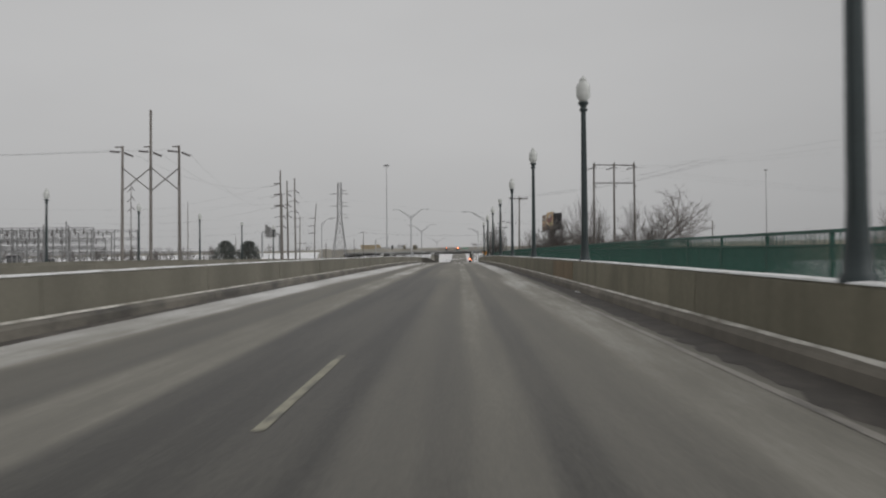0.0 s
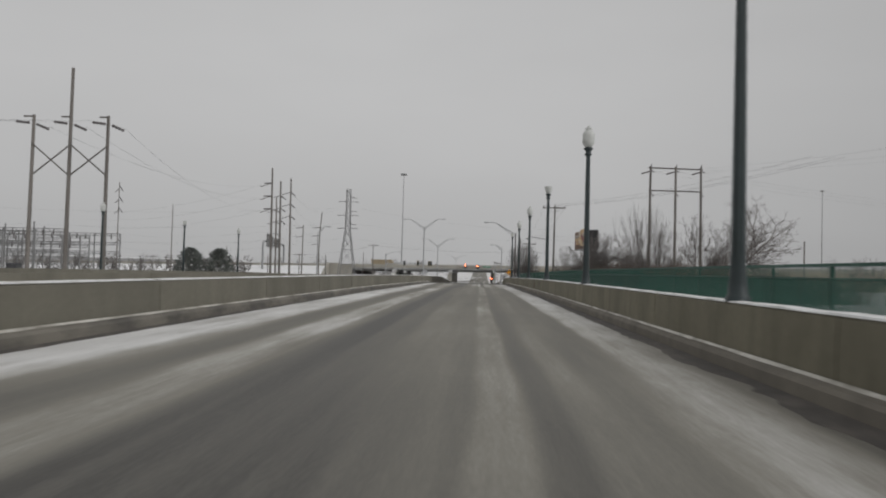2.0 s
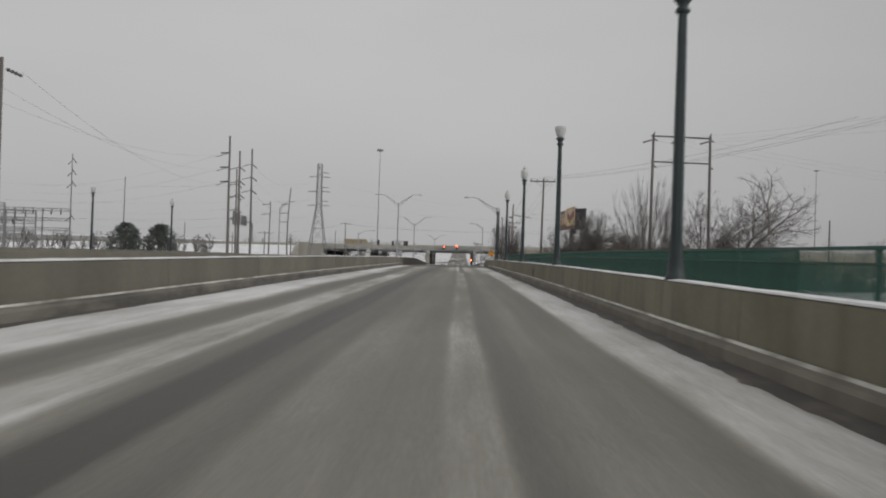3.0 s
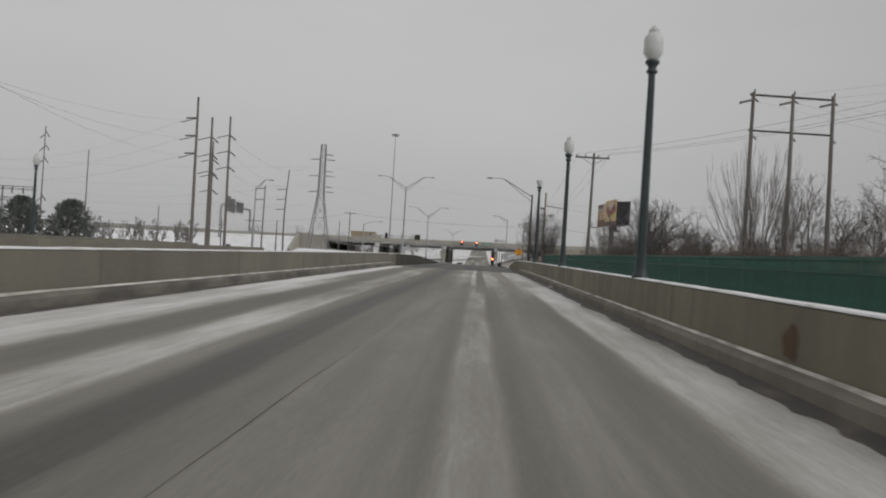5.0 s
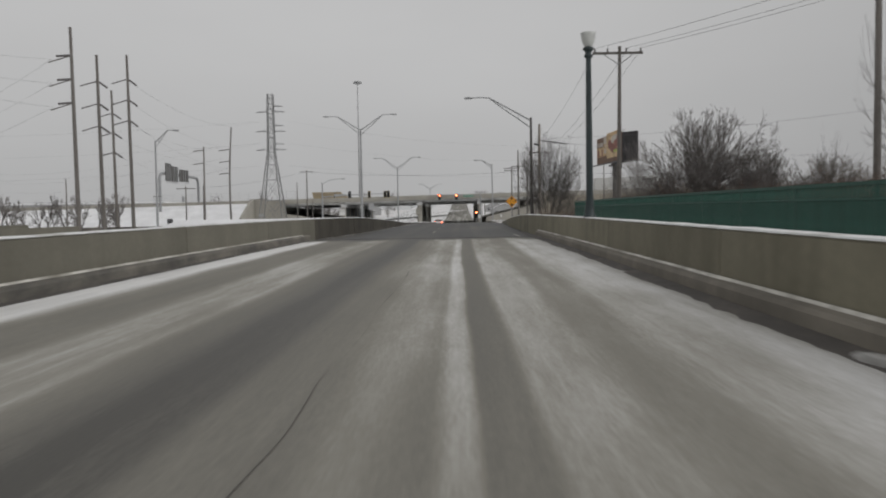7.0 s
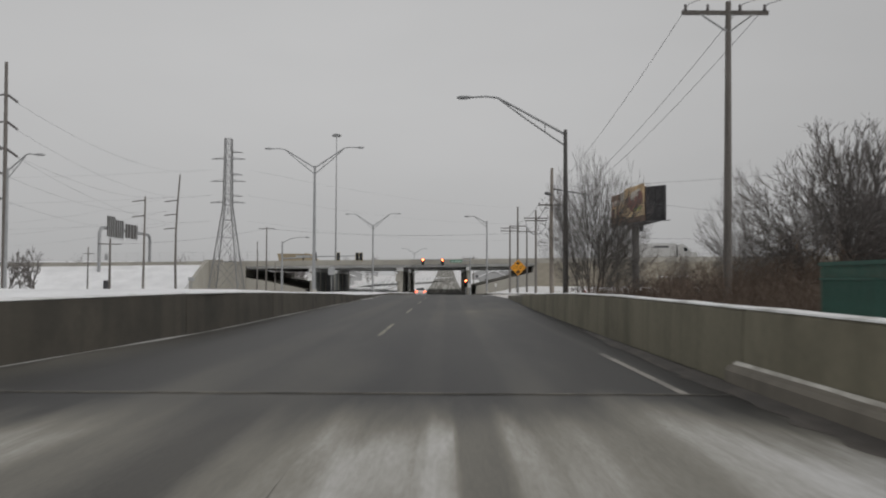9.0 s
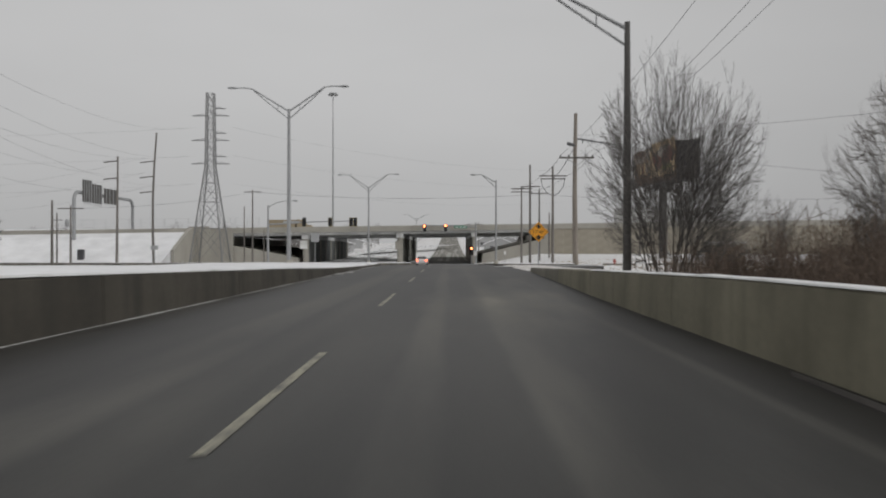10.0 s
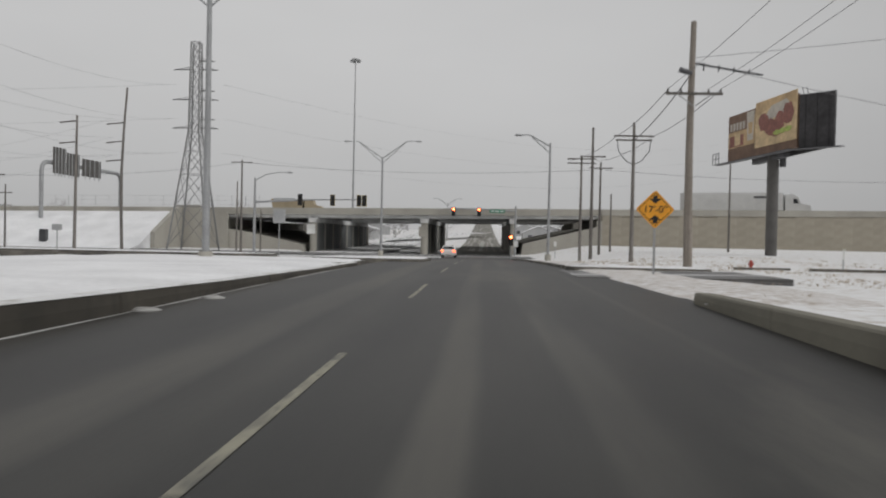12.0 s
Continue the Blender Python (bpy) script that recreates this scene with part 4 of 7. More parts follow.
part("coping", Shape().prism([(18.6, deck_z(18.6) - 1.0), (330, deck_z(330) - 1.0), (330, deck_z(330)), (18.6, deck_z(18.6))], 1, FACE - 0.12, FACE + 0.3), BRIDGE, wall, "beige concrete barrier along the top")

s = Shape()
ex = [-420, -300, -220, -160, -120, -95, -75, -62, -54, -49.6]
rowsy = [(284, 0.0), (288, 0.12), (292, 0.40), (297, 0.76), (301, 0.96), (303.5, 1.0), (368, 1.0), (380, 0.5), (400, 0.0)]
s.add([(x, y, -1.65 + (deck_z(x) - 0.75 + 1.65) * f + 0.12 * noise.noise((x * 0.07, y * 0.2, 7))) for y, f in rowsy for x in ex],
      [(j * len(ex) + i, j * len(ex) + i + 1, (j + 1) * len(ex) + i + 1, (j + 1) * len(ex) + i) for j in range(len(rowsy) - 1) for i in range(len(ex) - 1)], True)
k = len(s.v)
s.add([(-49.6, y, -1.8) for y, f in rowsy] + [(-49.6, y, -1.65 + (deck_z(-49.6) - 0.75 + 1.65) * f) for y, f in rowsy], [(i, i + 1, len(rowsy) + i + 1, len(rowsy) + i) for i in range(len(rowsy) - 1)])
tagged(part("embankment", s, SNOW), "snow-covered freeway embankment", "embankment", kind="structure")
bar = thing("freeway_barrier", "long beige concrete freeway barrier on the embankment", "barrier")
for i in range(20):
    x0 = -50 - 12 * i
    part("barrier_section", Shape().prism([(x0 - 11.95, deck_z(x0 - 12) - 0.95), (x0, deck_z(x0) - 0.95), (x0, deck_z(x0)), (x0 - 11.95, deck_z(x0 - 12))], 1, 303.6, 303.95), BRIDGE, bar)
tagged(part("freeway", Shape().prism([(-330, deck_z(-330) - 1.0), (-47, deck_z(-47) - 1.0), (-47, deck_z(-47) - 0.72), (-330, deck_z(-330) - 0.72)], 1, 303.97, 366), CROSS), "dark freeway surface with snow", "road", kind="structure")


# ---- poles and pylons ----
def pole(name, x, y, z0, z1, r, label, group="utility poles", lean=(0.0, 0.0), bend=0.0, wood=None):
    """A wooden pole on the ground; lean: metres at its top."""
    p = thing(name, label, "utility pole", (x, y, z0), group)
    h = z1 - z0
    pts = [(lean[0] * t + bend * math.sin(math.pi * t) * 0.5, lean[1] * t, -0.4 + (h + 0.4) * t) for t in (0, 0.25, 0.5, 0.75, 1)]
    part("pole", Shape().tube(pts, [r * (1 - 0.42 * t) for t in (0, 0.25, 0.5, 0.75, 1)], 9), wood or WOOD, p)
    return p


def bar_between(name, a, b, r, material, parent, n=6, label=""):
    return part(name, Shape().tube([a, b], r, n), material, parent, label)


def insulator(parent, a, b, r=0.07):
    a, b = Vector(a), Vector(b)
    pts, rad = [], []
    for i in range(9):
        pts.append(a.lerp(b, i / 8))
        rad.append(r if i % 2 else r * 0.55)
    return part("insulator", Shape().tube(pts, rad, 7), PORCELAIN, parent)


def cable(a, b, sag, label="thin overhead power line hanging between poles", r=0.010, n=18):
    a, b = Vector(a), Vector(b)
    pts = [a.lerp(b, i / n) - Vector((0, 0, sag * 4 * (i / n) * (1 - i / n))) for i in range(n + 1)]
    return tagged(part("power_line", Shape().tube(pts, r, 4, True, True), CABLE), label, "cable", "power lines")


# three-post frame west of the viaduct
hf = thing("wooden_pylon", "weathered three-pole wooden transmission frame with cross braces", "pylon", (-40.5, 114.0, -1.78))
posts = ((-3.8, 17.3), (0.0, 22.0), (3.8, 17.3))
for x, h in posts:
    part("pole", Shape().tube([(x, 0, -0.4), (x * 0.99, 0, h * 0.5), (x * 0.98, 0, h)], [0.24, 0.19, 0.15], 9), WOOD, hf)
for a, b in ((-3.8, 0.0), (0.0, 3.8)):
    bar_between("brace", (a, 0.18, 11.4), (b, 0.18, 14.5), 0.075, ARMWOOD, hf)
    bar_between("brace", (a, -0.18, 14.5), (b, -0.18, 11.4), 0.075, ARMWOOD, hf)
for x, h in posts:
    zi = 16.4
    part("post_arm", Shape().box(x - 0.95, x + 0.05, -0.07, 0.07, zi + 0.68, zi + 0.82), ARMWOOD, hf)
    insulator(hf, (x - 0.2, -0.25, zi + 0.05), (x - 1.35, -0.7, zi + 0.12), 0.17)
    insulator(hf, (x + 0.2, 0.25, zi + 0.02), (x + 1.0, 1.2, zi - 0.32), 0.17)

# three-post frame east of the viaduct
hr = thing("wooden_pylon", "three-pole wooden transmission frame with two crossbars", "pylon", (27.1, 152.9, -1.75))
for x in (-3.5, 0.0, 3.5):
    part("pole", Shape().tube([(x * 1.04, 0, -0.4), (x * 1.02, 0, 9), (x, 0, 18.95)], [0.23, 0.19, 0.15], 9), WOOD, hr)
    insulator(hr, (x - 0.1, -0.2, 18.2), (x - 1.45, -0.8, 17.75), 0.13)
    insulator(hr, (x + 0.15, 0.2, 18.4), (x + 0.6, 0.5, 18.2), 0.10)
    insulator(hr, (x + 0.15, 0.2, 15.1), (x + 0.55, 0.45, 14.8), 0.09)
    part("pole_top_pin", Shape().tube([(x + 0.1, 0, 18.9), (x + 0.1, 0, 19.2)], 0.07, 6), PORCELAIN, hr)
bar_between("crossbar", (-3.75, 0.2, 18.75), (3.75, 0.2, 18.6), 0.10, ARMWOOD, hr)
bar_between("crossbar", (-3.75, 0.2, 15.55), (3.75, 0.2, 15.45), 0.09, ARMWOOD, hr)

# row of tall single poles with side insulators
for x, y, top, arm, r in ((-39.93, 191.95, 21.0, -1, 0.26), (-39.49, 197.1, 19.1, 2, 0.25), (-39.35, 205.2, 20.6, 2, 0.24), (-43.6, 210.7, 17.3, 2, 0.22)):
    p = pole("transmission_pole", x, y, -1.6, top, r, "tall weathered wooden transmission pole with slanting insulators", lean=(-0.25, 0))
    for k in range(3):
        z = (top + 1.6) - 2.9 - 2.45 * k
        lx = -0.25 * z / (top + 1.6)
        if arm == -1:
            insulator(p, (lx - 0.15, 0, z), (lx - 1.45, -0.4, z - 0.12), 0.15)
            bar_between("brace", (lx - 0.1, 0, z - 0.05), (lx - 2.0, -0.9, z - 0.85), 0.06, ARMWOOD, p)
        else:
            insulator(p, (lx - 0.15, 0, z), (lx - 1.7, -0.6, z - 0.55), 0.09)
            insulator(p, (lx + 0.15, 0, z - 0.05), (lx + 0.95, 0.3, z - 0.7), 0.14)

for x, y, z0, top, lean, arms, label in ((-47.0, 276.4, -1.6, 19.5, (0.42, 0), 3, "tall bowed wooden pole with three side arms"), (-51.2, 272.1, -1.7, 15.3, (0.15, 0), 2, "wooden pole with two thin side arms")):
    p = pole("transmission_pole", x, y, z0, top, 0.22, label, lean=lean, bend=-0.8 if arms == 3 else 0.0)
    for k in range(arms):
        z = (top - z0) - (4.5 + 2.4 * k if arms == 3 else 0.7 + 2.6 * k)
        lx = lean[0] * z / (top - z0) - (0.35 if arms == 3 else 0)
        bar_between("side_arm", (lx, 0, z), (lx - 2.1, -0.2, z - 0.26), 0.085, ARMWOOD, p)
p = pole("utility_pole", -46.0, 245.0, -1.6, 6.4, 0.15, "short wooden pole with a crossarm and transformer")
bar_between("crossarm", (-1.6, 0, 7.6), (1.6, 0, 7.6), 0.07, ARMWOOD, p)
part("transformer", Shape().lathe([(0.18, 5.4), (0.22, 5.45), (0.22, 6.2), (0.15, 6.3)], 12, (-0.45, 0, 0)), STEEL, p)
p = pole("utility_pole", -61.7, 274.8, -1.6, 6.7, 0.15, "short wooden pole with a crossarm")
bar_between("crossarm", (-0.9, 0, 7.2), (0.9, 0, 7.2), 0.06, ARMWOOD, p)
bar_between("crossarm", (-0.9, 0, 5.6), (0.9, 0, 5.6), 0.05, ARMWOOD, p)
p = pole("utility_pole", -31.25, 276.0, -1.4, 10.4, 0.16, "slim wooden pole with a short crossarm")
bar_between("crossarm", (-1.4, 0, 11.5), (1.4, 0, 11.5), 0.06, ARMWOOD, p)
pole("utility_pole", -36.0, 290.0, -1.4, 8.5, 0.14, "plain slim wooden pole before the overpass")
pole("utility_pole", -33.0, 292.0, -1.4, 4.6, 0.12, "short plain wooden pole before the overpass")
p = pole("utility_pole", -107.9, 278.2, -1.6, 27.2, 0.19, "tall thin wooden pole with slanting insulators beyond the substation")
for z in (27.6, 24.4, 21.2, 12.0):
    insulator(p, (0.1, 0, z), (1.3, -0.3, z - 1.5), 0.16)
    insulator(p, (-0.1, 0, z - 0.8), (-1.1, -0.3, z - 1.9), 0.14)
pole("utility_pole", -73.2, 229.3, -1.6, 16.9, 0.15, "plain wooden pole beside the substation")
for x, y, top in ((-62.0, 236.0, 7.5), (-33.5, 214.0, 5.2)):
    pole("utility_pole", x, y, -1.6, top, 0.14, "short plain wooden pole in the snow")

# poles on the east side
p = pole("utility_pole", 11.14, 164.45, -1.0, 12.5, 0.19, "leaning wooden utility pole with a crossarm", lean=(0.15, 0))
part("crossarm", Shape().box(-1.75, 1.75, -0.09, 0.0, 12.95, 13.12), ARMWOOD, p)
for x in (-1.6, -0.7, 0.6, 1.6):
    part("insulator", Shape().lathe([(0.05, 13.1), (0.08, 13.18), (0.05, 13.24), (0.07, 13.32), (0.03, 13.38)], 8, (x, -0.05, 0)), PORCELAIN, p)
bar_between("brace", (-1.0, -0.1, 12.95), (0.05, -0.1, 12.25), 0.035, STEEL, p)
bar_between("brace", (1.1, -0.1, 12.95), (0.15, -0.1, 12.25), 0.035, STEEL, p)
p = pole("utility_pole", 10.18, 212.3, -0.35, 12.2, 0.24, "thick wooden utility pole with a low crossarm and bundled cables", bend=-0.15, wood=PALEWOOD)
part("crossarm", Shape().box(-1.35, 1.45, -0.26, -0.16, 8.85, 8.98), ARMWOOD, p)
for x in (-1.25, -0.6, 0.75, 1.35):
    part("insulator", Shape().lathe([(0.04, 8.97), (0.065, 9.04), (0.04, 9.1), (0.05, 9.16)], 8, (x, -0.2, 0)), PORCELAIN, p)
bar_between("brace", (-0.75, -0.25, 8.85), (0.0, -0.25, 8.3), 0.03, STEEL, p)
bar_between("brace", (0.85, -0.25, 8.85), (0.1, -0.25, 8.3), 0.03, STEEL, p)
part("splice_case", Shape().tube([(-0.15, -0.35, 9.9), (-0.75, -0.45, 10.05)], [0.12, 0.14], 8), DARKSTEEL, p)
for k in range(4):
    bar_between("cable_hanger", (0.6 + 0.75 * k, 0.3, 10.15 - 0.04 * k), (0.62 + 0.75 * k, 0.3, 10.55 - 0.1 * k), 0.035, DARKSTEEL, p)
bar_between("cable_bundle", (0.1, 0.2, 10.5), (3.6, 0.45, 10.0), 0.05, DARKSTEEL, p)
p = pole("utility_pole", 10.6, 231.0, -0.4, 9.7, 0.17, "wooden utility pole with a braced crossarm")
for z, w in ((9.05, 1.45), (8.75, 1.3)):
    part("crossarm", Shape().box(-w, w, -0.17, -0.09, z, z + 0.11), ARMWOOD, p)
for sx in (-1, 1):
    part("wire_drop", Shape().tube([(sx * 1.2, -0.1, 8.8), (sx * 1.1, -0.1, 8.0), (sx * 0.55, -0.1, 7.3), (sx * 0.1, -0.1, 7.1)], 0.035, 5), CABLE, p)
p = pole("utility_pole", 10.0, 249.4, -0.4, 11.7, 0.18, "tall plain wooden utility pole")
part("crossarm", Shape().box(-1.2, 1.2, -0.18, -0.1, 9.3, 9.42), ARMWOOD, p)
p = pole("utility_pole", 8.76, 247.5, -0.4, 8.8, 0.15, "wooden utility pole with twin crossarms")
for z in (8.9, 8.5):
    part("crossarm", Shape().box(-1.3, 1.3, -0.16, -0.08, z, z + 0.11), ARMWOOD, p)
p = pole("utility_pole", 12.5, 262.0, -0.1, 9.6, 0.16, "wooden utility pole with a crossarm beside the wall")
part("crossarm", Shape().box(-1.3, 1.3, -0.16, -0.08, 9.0, 9.11), ARMWOOD, p)
for x, y, top in ((41.3, 143.2, 6.5), (33.5, 150.0, 5.2), (27.3, 265.0, 10.1), (14.6, 268.0, 6.5)):
    pole("utility_pole", x, y, -1.2 if y < 180 else -0.2, top, 0.14, "plain slim wooden pole among the trees")

# lattice pylon
def lattice_tower(x, y, z0, top):
    t = thing("lattice_tower", "tall grey steel lattice transmission tower with crossarms", "pylon", (x, y, z0))
    h = top - z0
    waist = h * 0.575
    def half(z):
        return 2.75 + (0.72 - 2.75) * z / waist if z < waist else 0.72 - 0.14 * (z - waist) / (h - waist)
    corners = ((-1, -1), (1, -1), (1, 1), (-1, 1))
    for cx, cy in corners:
        part("leg", Shape().tube([(cx * half(z), cy * half(z), z) for z in (-0.4, waist, h)], [0.13, 0.11, 0.08], 5), LATTICE, t)
    levels = [0.8, 6.2, 10.6, 13.8, waist] + [waist + (h - waist) * k / 6 for k in range(1, 7)]
    for a, b in zip(levels[:-1], levels[1:]):
        s = Shape()
        for (ax, ay), (bx, by) in zip(corners, corners[1:] + corners[:1]):
            s.tube([(ax * half(a), ay * half(a), a), (bx * half(b), by * half(b), b)], 0.05, 4)
            s.tube([(bx * half(a), by * half(a), a), (ax * half(b), ay * half(b), b)], 0.05, 4)
            s.tube([(ax * half(b), ay * half(b), b), (bx * half(b), by * half(b), b)], 0.05, 4)
        part("bracing", s, LATTICE, t)
    for z in (17.0, 20.9, 25.0):
        w = half(z)
        for sx, dz in ((-1, 0.0), (1, 0.0), (1, 1.2)):
            s = Shape()
            reach = w + (2.0 if dz else 2.5)
            s.tube([(sx * w, -0.3, z + dz), (sx * reach, -0.1, z + dz - 0.08)], 0.07, 4)
            s.tube([(sx * w, 0.3, z + dz), (sx * reach, -0.1, z + dz - 0.08)], 0.07, 4)
            s.tube([(sx * w, 0, z + dz + 0.35), (sx * reach, -0.1, z + dz - 0.06)], 0.04, 4)
            part("crossarm", s, LATTICE, t)
    return t


lattice_tower(-39.98, 283.3, -1.7, 27.0)

# high mast light
hm = thing("high_mast", "very tall slim steel high-mast light", "street lamp", (-31.93, 371.8, -1.2))
part("mast", Shape().tube([(0, 0, -0.5), (0, 0, 20), (0, 0, 44.6)], [0.30, 0.20, 0.10], 10), STEEL, hm)
part("lamp_ring", Shape().lathe([(0.2, 44.2), (1.1, 44.4), (1.1, 44.6), (0.2, 44.7)], 16), STEEL, hm)
for k in range(6):
    a = k * math.pi / 3
    part("luminaire", Shape().lathe([(0.25, 43.9), (0.38, 44.0), (0.3, 44.4)], 10, (1.0 * math.cos(a), 1.0 * math.sin(a), 0)), STEEL, hm)
hm2 = thing("high_mast", "very tall slim steel high-mast light", "street lamp", (118.0, 330.0, -1.0))
part("mast", Shape().tube([(0, 0, -0.5), (0, 0, 16), (0, 0, 36)], [0.26, 0.18, 0.10], 10), STEEL, hm2)
part("lamp_ring", Shape().lathe([(0.2, 35.7), (0.8, 35.9), (0.8, 36.1), (0.2, 36.2)], 16), STEEL, hm2)


# ---- road lights ----
def cobra(parent, top, tip, droop=0.25):
    """A truss arm from the pole's top to a flat luminaire at its tip; places under the thing's base."""
    a, b = Vector(top), Vector(tip)
    side = Vector((b.x - a.x, b.y - a.y, 0)).normalized()
    knee = a.lerp(b, 0.72) + Vector((0, 0, 0.25 * abs(b.z - a.z)))
    part("arm", Shape().tube([a, a.lerp(knee, 0.5), knee, knee.lerp(b, 0.5) + Vector((0, 0, 0.05)), b], [0.06, 0.055, 0.05, 0.045, 0.04], 7), STEEL, parent)
    part("arm_strut", Shape().tube([a - Vector((0, 0, 0.55)), a.lerp(knee, 0.55) - Vector((0, 0, 0.30)), knee - Vector((0, 0, 0.03))], 0.04, 6), STEEL, parent)
    part("strut_tie", Shape().tube([a.lerp(knee, 0.3), a.lerp(knee, 0.3) - Vector((0, 0, 0.42))], 0.025, 5), STEEL, parent)
    e = b + side * 0.75
    m = b + side * 0.35
    s = Shape()
    s.tube([b - side * 0.05, b + side * 0.12, m, e - side * 0.1, e], [0.05, 0.10, 0.15, 0.13, 0.05], 9)
    head = s.mesh("luminaire", STEEL)
    for v in head.vertices:
        v.co.z = b.z + (v.co.z - b.z) * 0.62
    part("luminaire", head, STEEL, parent, "flat grey cobra-head luminaire")


def light_pole(x, y, z0, z1, r, label, steel=None):
    p = thing("street_light", label, "street lamp", (x, y, z0), "road lights")
    part("pole", Shape().tube([(0, 0, -0.1), (0, 0, (z1 - z0) / 2), (0, 0, z1 - z0 + 0.12)], [r, r * 0.8, r * 0.6], 10), steel or STEEL, p)
    part("foundation", Shape().lathe([(r * 1.9, -0.5), (r * 1.9, 0.32), (r * 1.7, 0.36)], 12), BRIDGE, p)
    return p


p = light_pole(-11.63, 203.9, 0.0, 11.05, 0.16, "tall steel road light with twin truss arms on the median")
cobra(p, (0, 0, 11.0), (-3.58, -0.3, 12.62))
cobra(p, (0, 0, 11.0), (3.57, -0.1, 12.78))
p = light_pole(-11.95, 266.1, -1.0, 10.05, 0.16, "tall steel road light with twin truss arms before the overpass")
cobra(p, (0, 0, 11.0), (-3.75, 0, 12.9))
cobra(p, (0, 0, 11.0), (3.75, 0, 13.0))
p = light_pole(5.52, 170.3, -0.5, 8.2, 0.15, "steel road light with a long truss arm over the carriageway", BROWNSTEEL)
cobra(p, (0, 0, 8.6), (-4.4, 0.65, 10.5))
p = light_pole(5.0, 236.3, -0.45, 8.6, 0.13, "slim steel road light with a curved arm")
cobra(p, (0, 0, 8.9), (-2.1, 0, 9.75))
p = light_pole(-30.3, 188.2, -1.6, 8.65, 0.13, "slim steel road light with a curved arm")
cobra(p, (0, 0, 10.2), (1.55, 0.4, 11.4))
p = light_pole(-11.5, 430.0, 0.0, 11.5, 0.16, "far steel road light with twin arms")
cobra(p, (0, 0, 11.0), (-3.75, 0, 12.7))
cobra(p, (0, 0, 11.0), (3.75, 0, 12.7))
p = light_pole(-31.0, 30.0, -1.6, 8.4, 0.13, "slim steel road light beyond the opposite carriageway")
cobra(p, (0, 0, 9.8), (2.2, 0, 10.9))


# ---- traffic signals ----
def signal_head(parent, x, y, z, lit, back=False):
    body = part("signal_head", Shape().box(x - 0.18, x + 0.18, y - 0.12, y + 0.14, z - 0.55, z + 0.55), BLACK, parent)
    part("backplate", Shape().box(x - 0.27, x + 0.27, y + 0.145, y + 0.165, z - 0.64, z + 0.64), BLACK if not back else YELLOWTRIM, body)
    if back:
        part("backplate_face", Shape().box(x - 0.235, x + 0.235, y + 0.130, y + 0.143, z - 0.605, z + 0.605), BLACK, body)
    for k, dz in enumerate((0.35, 0.0, -0.35)):
        on = lit and k == 0
        part("lens", Shape().tube([(x, y - 0.125, z + dz), (x, y - 0.145, z + dz)], [0.145, 0.135], 14), RED_ON if on else DARKSTEEL, body, "lit red lens" if on else "")
        part("visor", Shape().tube([(x, y - 0.13, z + dz + 0.02), (x, y - 0.30, z + dz + 0.04)], [0.155, 0.15], 12, False), BLACK, body)


sig = thing("traffic_signal", "mast-arm traffic signal with two red lights lit", "traffic signal", (4.6, 295.5, -1.45))
part("pole", Shape().tube([(0, 0, -0.1), (0, 0, 7.3)], [0.17, 0.13], 10), STEEL, sig)
part("mast_arm", Shape().tube([(0, 0, 6.55), (-4.5, 0, 6.75), (-9.9, 0, 6.85)], [0.11, 0.09, 0.06], 8), STEEL, sig)
signal_head(sig, -9.28, -0.25, 6.32, True)
signal_head(sig, -5.47, -0.25, 6.32, True)
name_sign = part("name_sign", Shape().box(-3.9, -1.6, -0.16, -0.13, 6.25, 6.75), SIGNGREEN, sig, "green street name sign")
for k, (a, b) in enumerate(((-3.7, -3.2), (-3.05, -2.5), (-2.35, -1.8))):
    part("letter_bar", Shape().box(a, b, -0.168, -0.163, 6.42, 6.58), SIGNWHITE, name_sign)
ped = thing("pedestal_signal", "short pedestal traffic signal showing red beside the kerb", "traffic signal", (3.1, 268.6, -1.4))
part("pole", Shape().tube([(0, 0, -0.1), (0, 0, 2.2)], 0.06, 8), STEEL, ped)
signal_head(ped, 0, -0.2, 2.25, True)
part("sign_plate", Shape().box(0.35, 0.85, -0.03, 0.0, 1.5, 2.2), SIGNWHITE, ped, "small pale sign plate")
lsig = thing("traffic_signal", "mast-arm traffic signal with three dark heads and a street light", "traffic signal", (-26.1, 263.6, -1.25))
part("pole", Shape().tube([(0, 0, -0.1), (0, 0, 5), (0, 0, 8.6)], [0.18, 0.15, 0.11], 10), STEEL, lsig)
part("light_arm", Shape().tube([(0, 0, 8.3), (1.3, 0, 9.0), (2.8, 0, 9.25), (3.7, 0, 9.25)], [0.06, 0.05, 0.045, 0.04], 7), STEEL, lsig)
part("luminaire", Shape().tube([(3.6, 0, 9.25), (3.9, 0, 9.25), (4.3, 0, 9.22)], [0.05, 0.13, 0.06], 8), STEEL, lsig)
part("mast_arm", Shape().tube([(0, 0, 5.85), (6, 0, 6.2), (12.4, 0, 6.35)], [0.12, 0.09, 0.06], 8), STEEL, lsig)
for x in (5.2, 8.9, 11.9, 12.5):
    signal_head(lsig, x, -0.25, 6.2, False, x > 8)
part("arm_sign", Shape().box(2.2, 4.6, -0.16, -0.13, 6.05, 6.35), SIGNBACK, lsig)


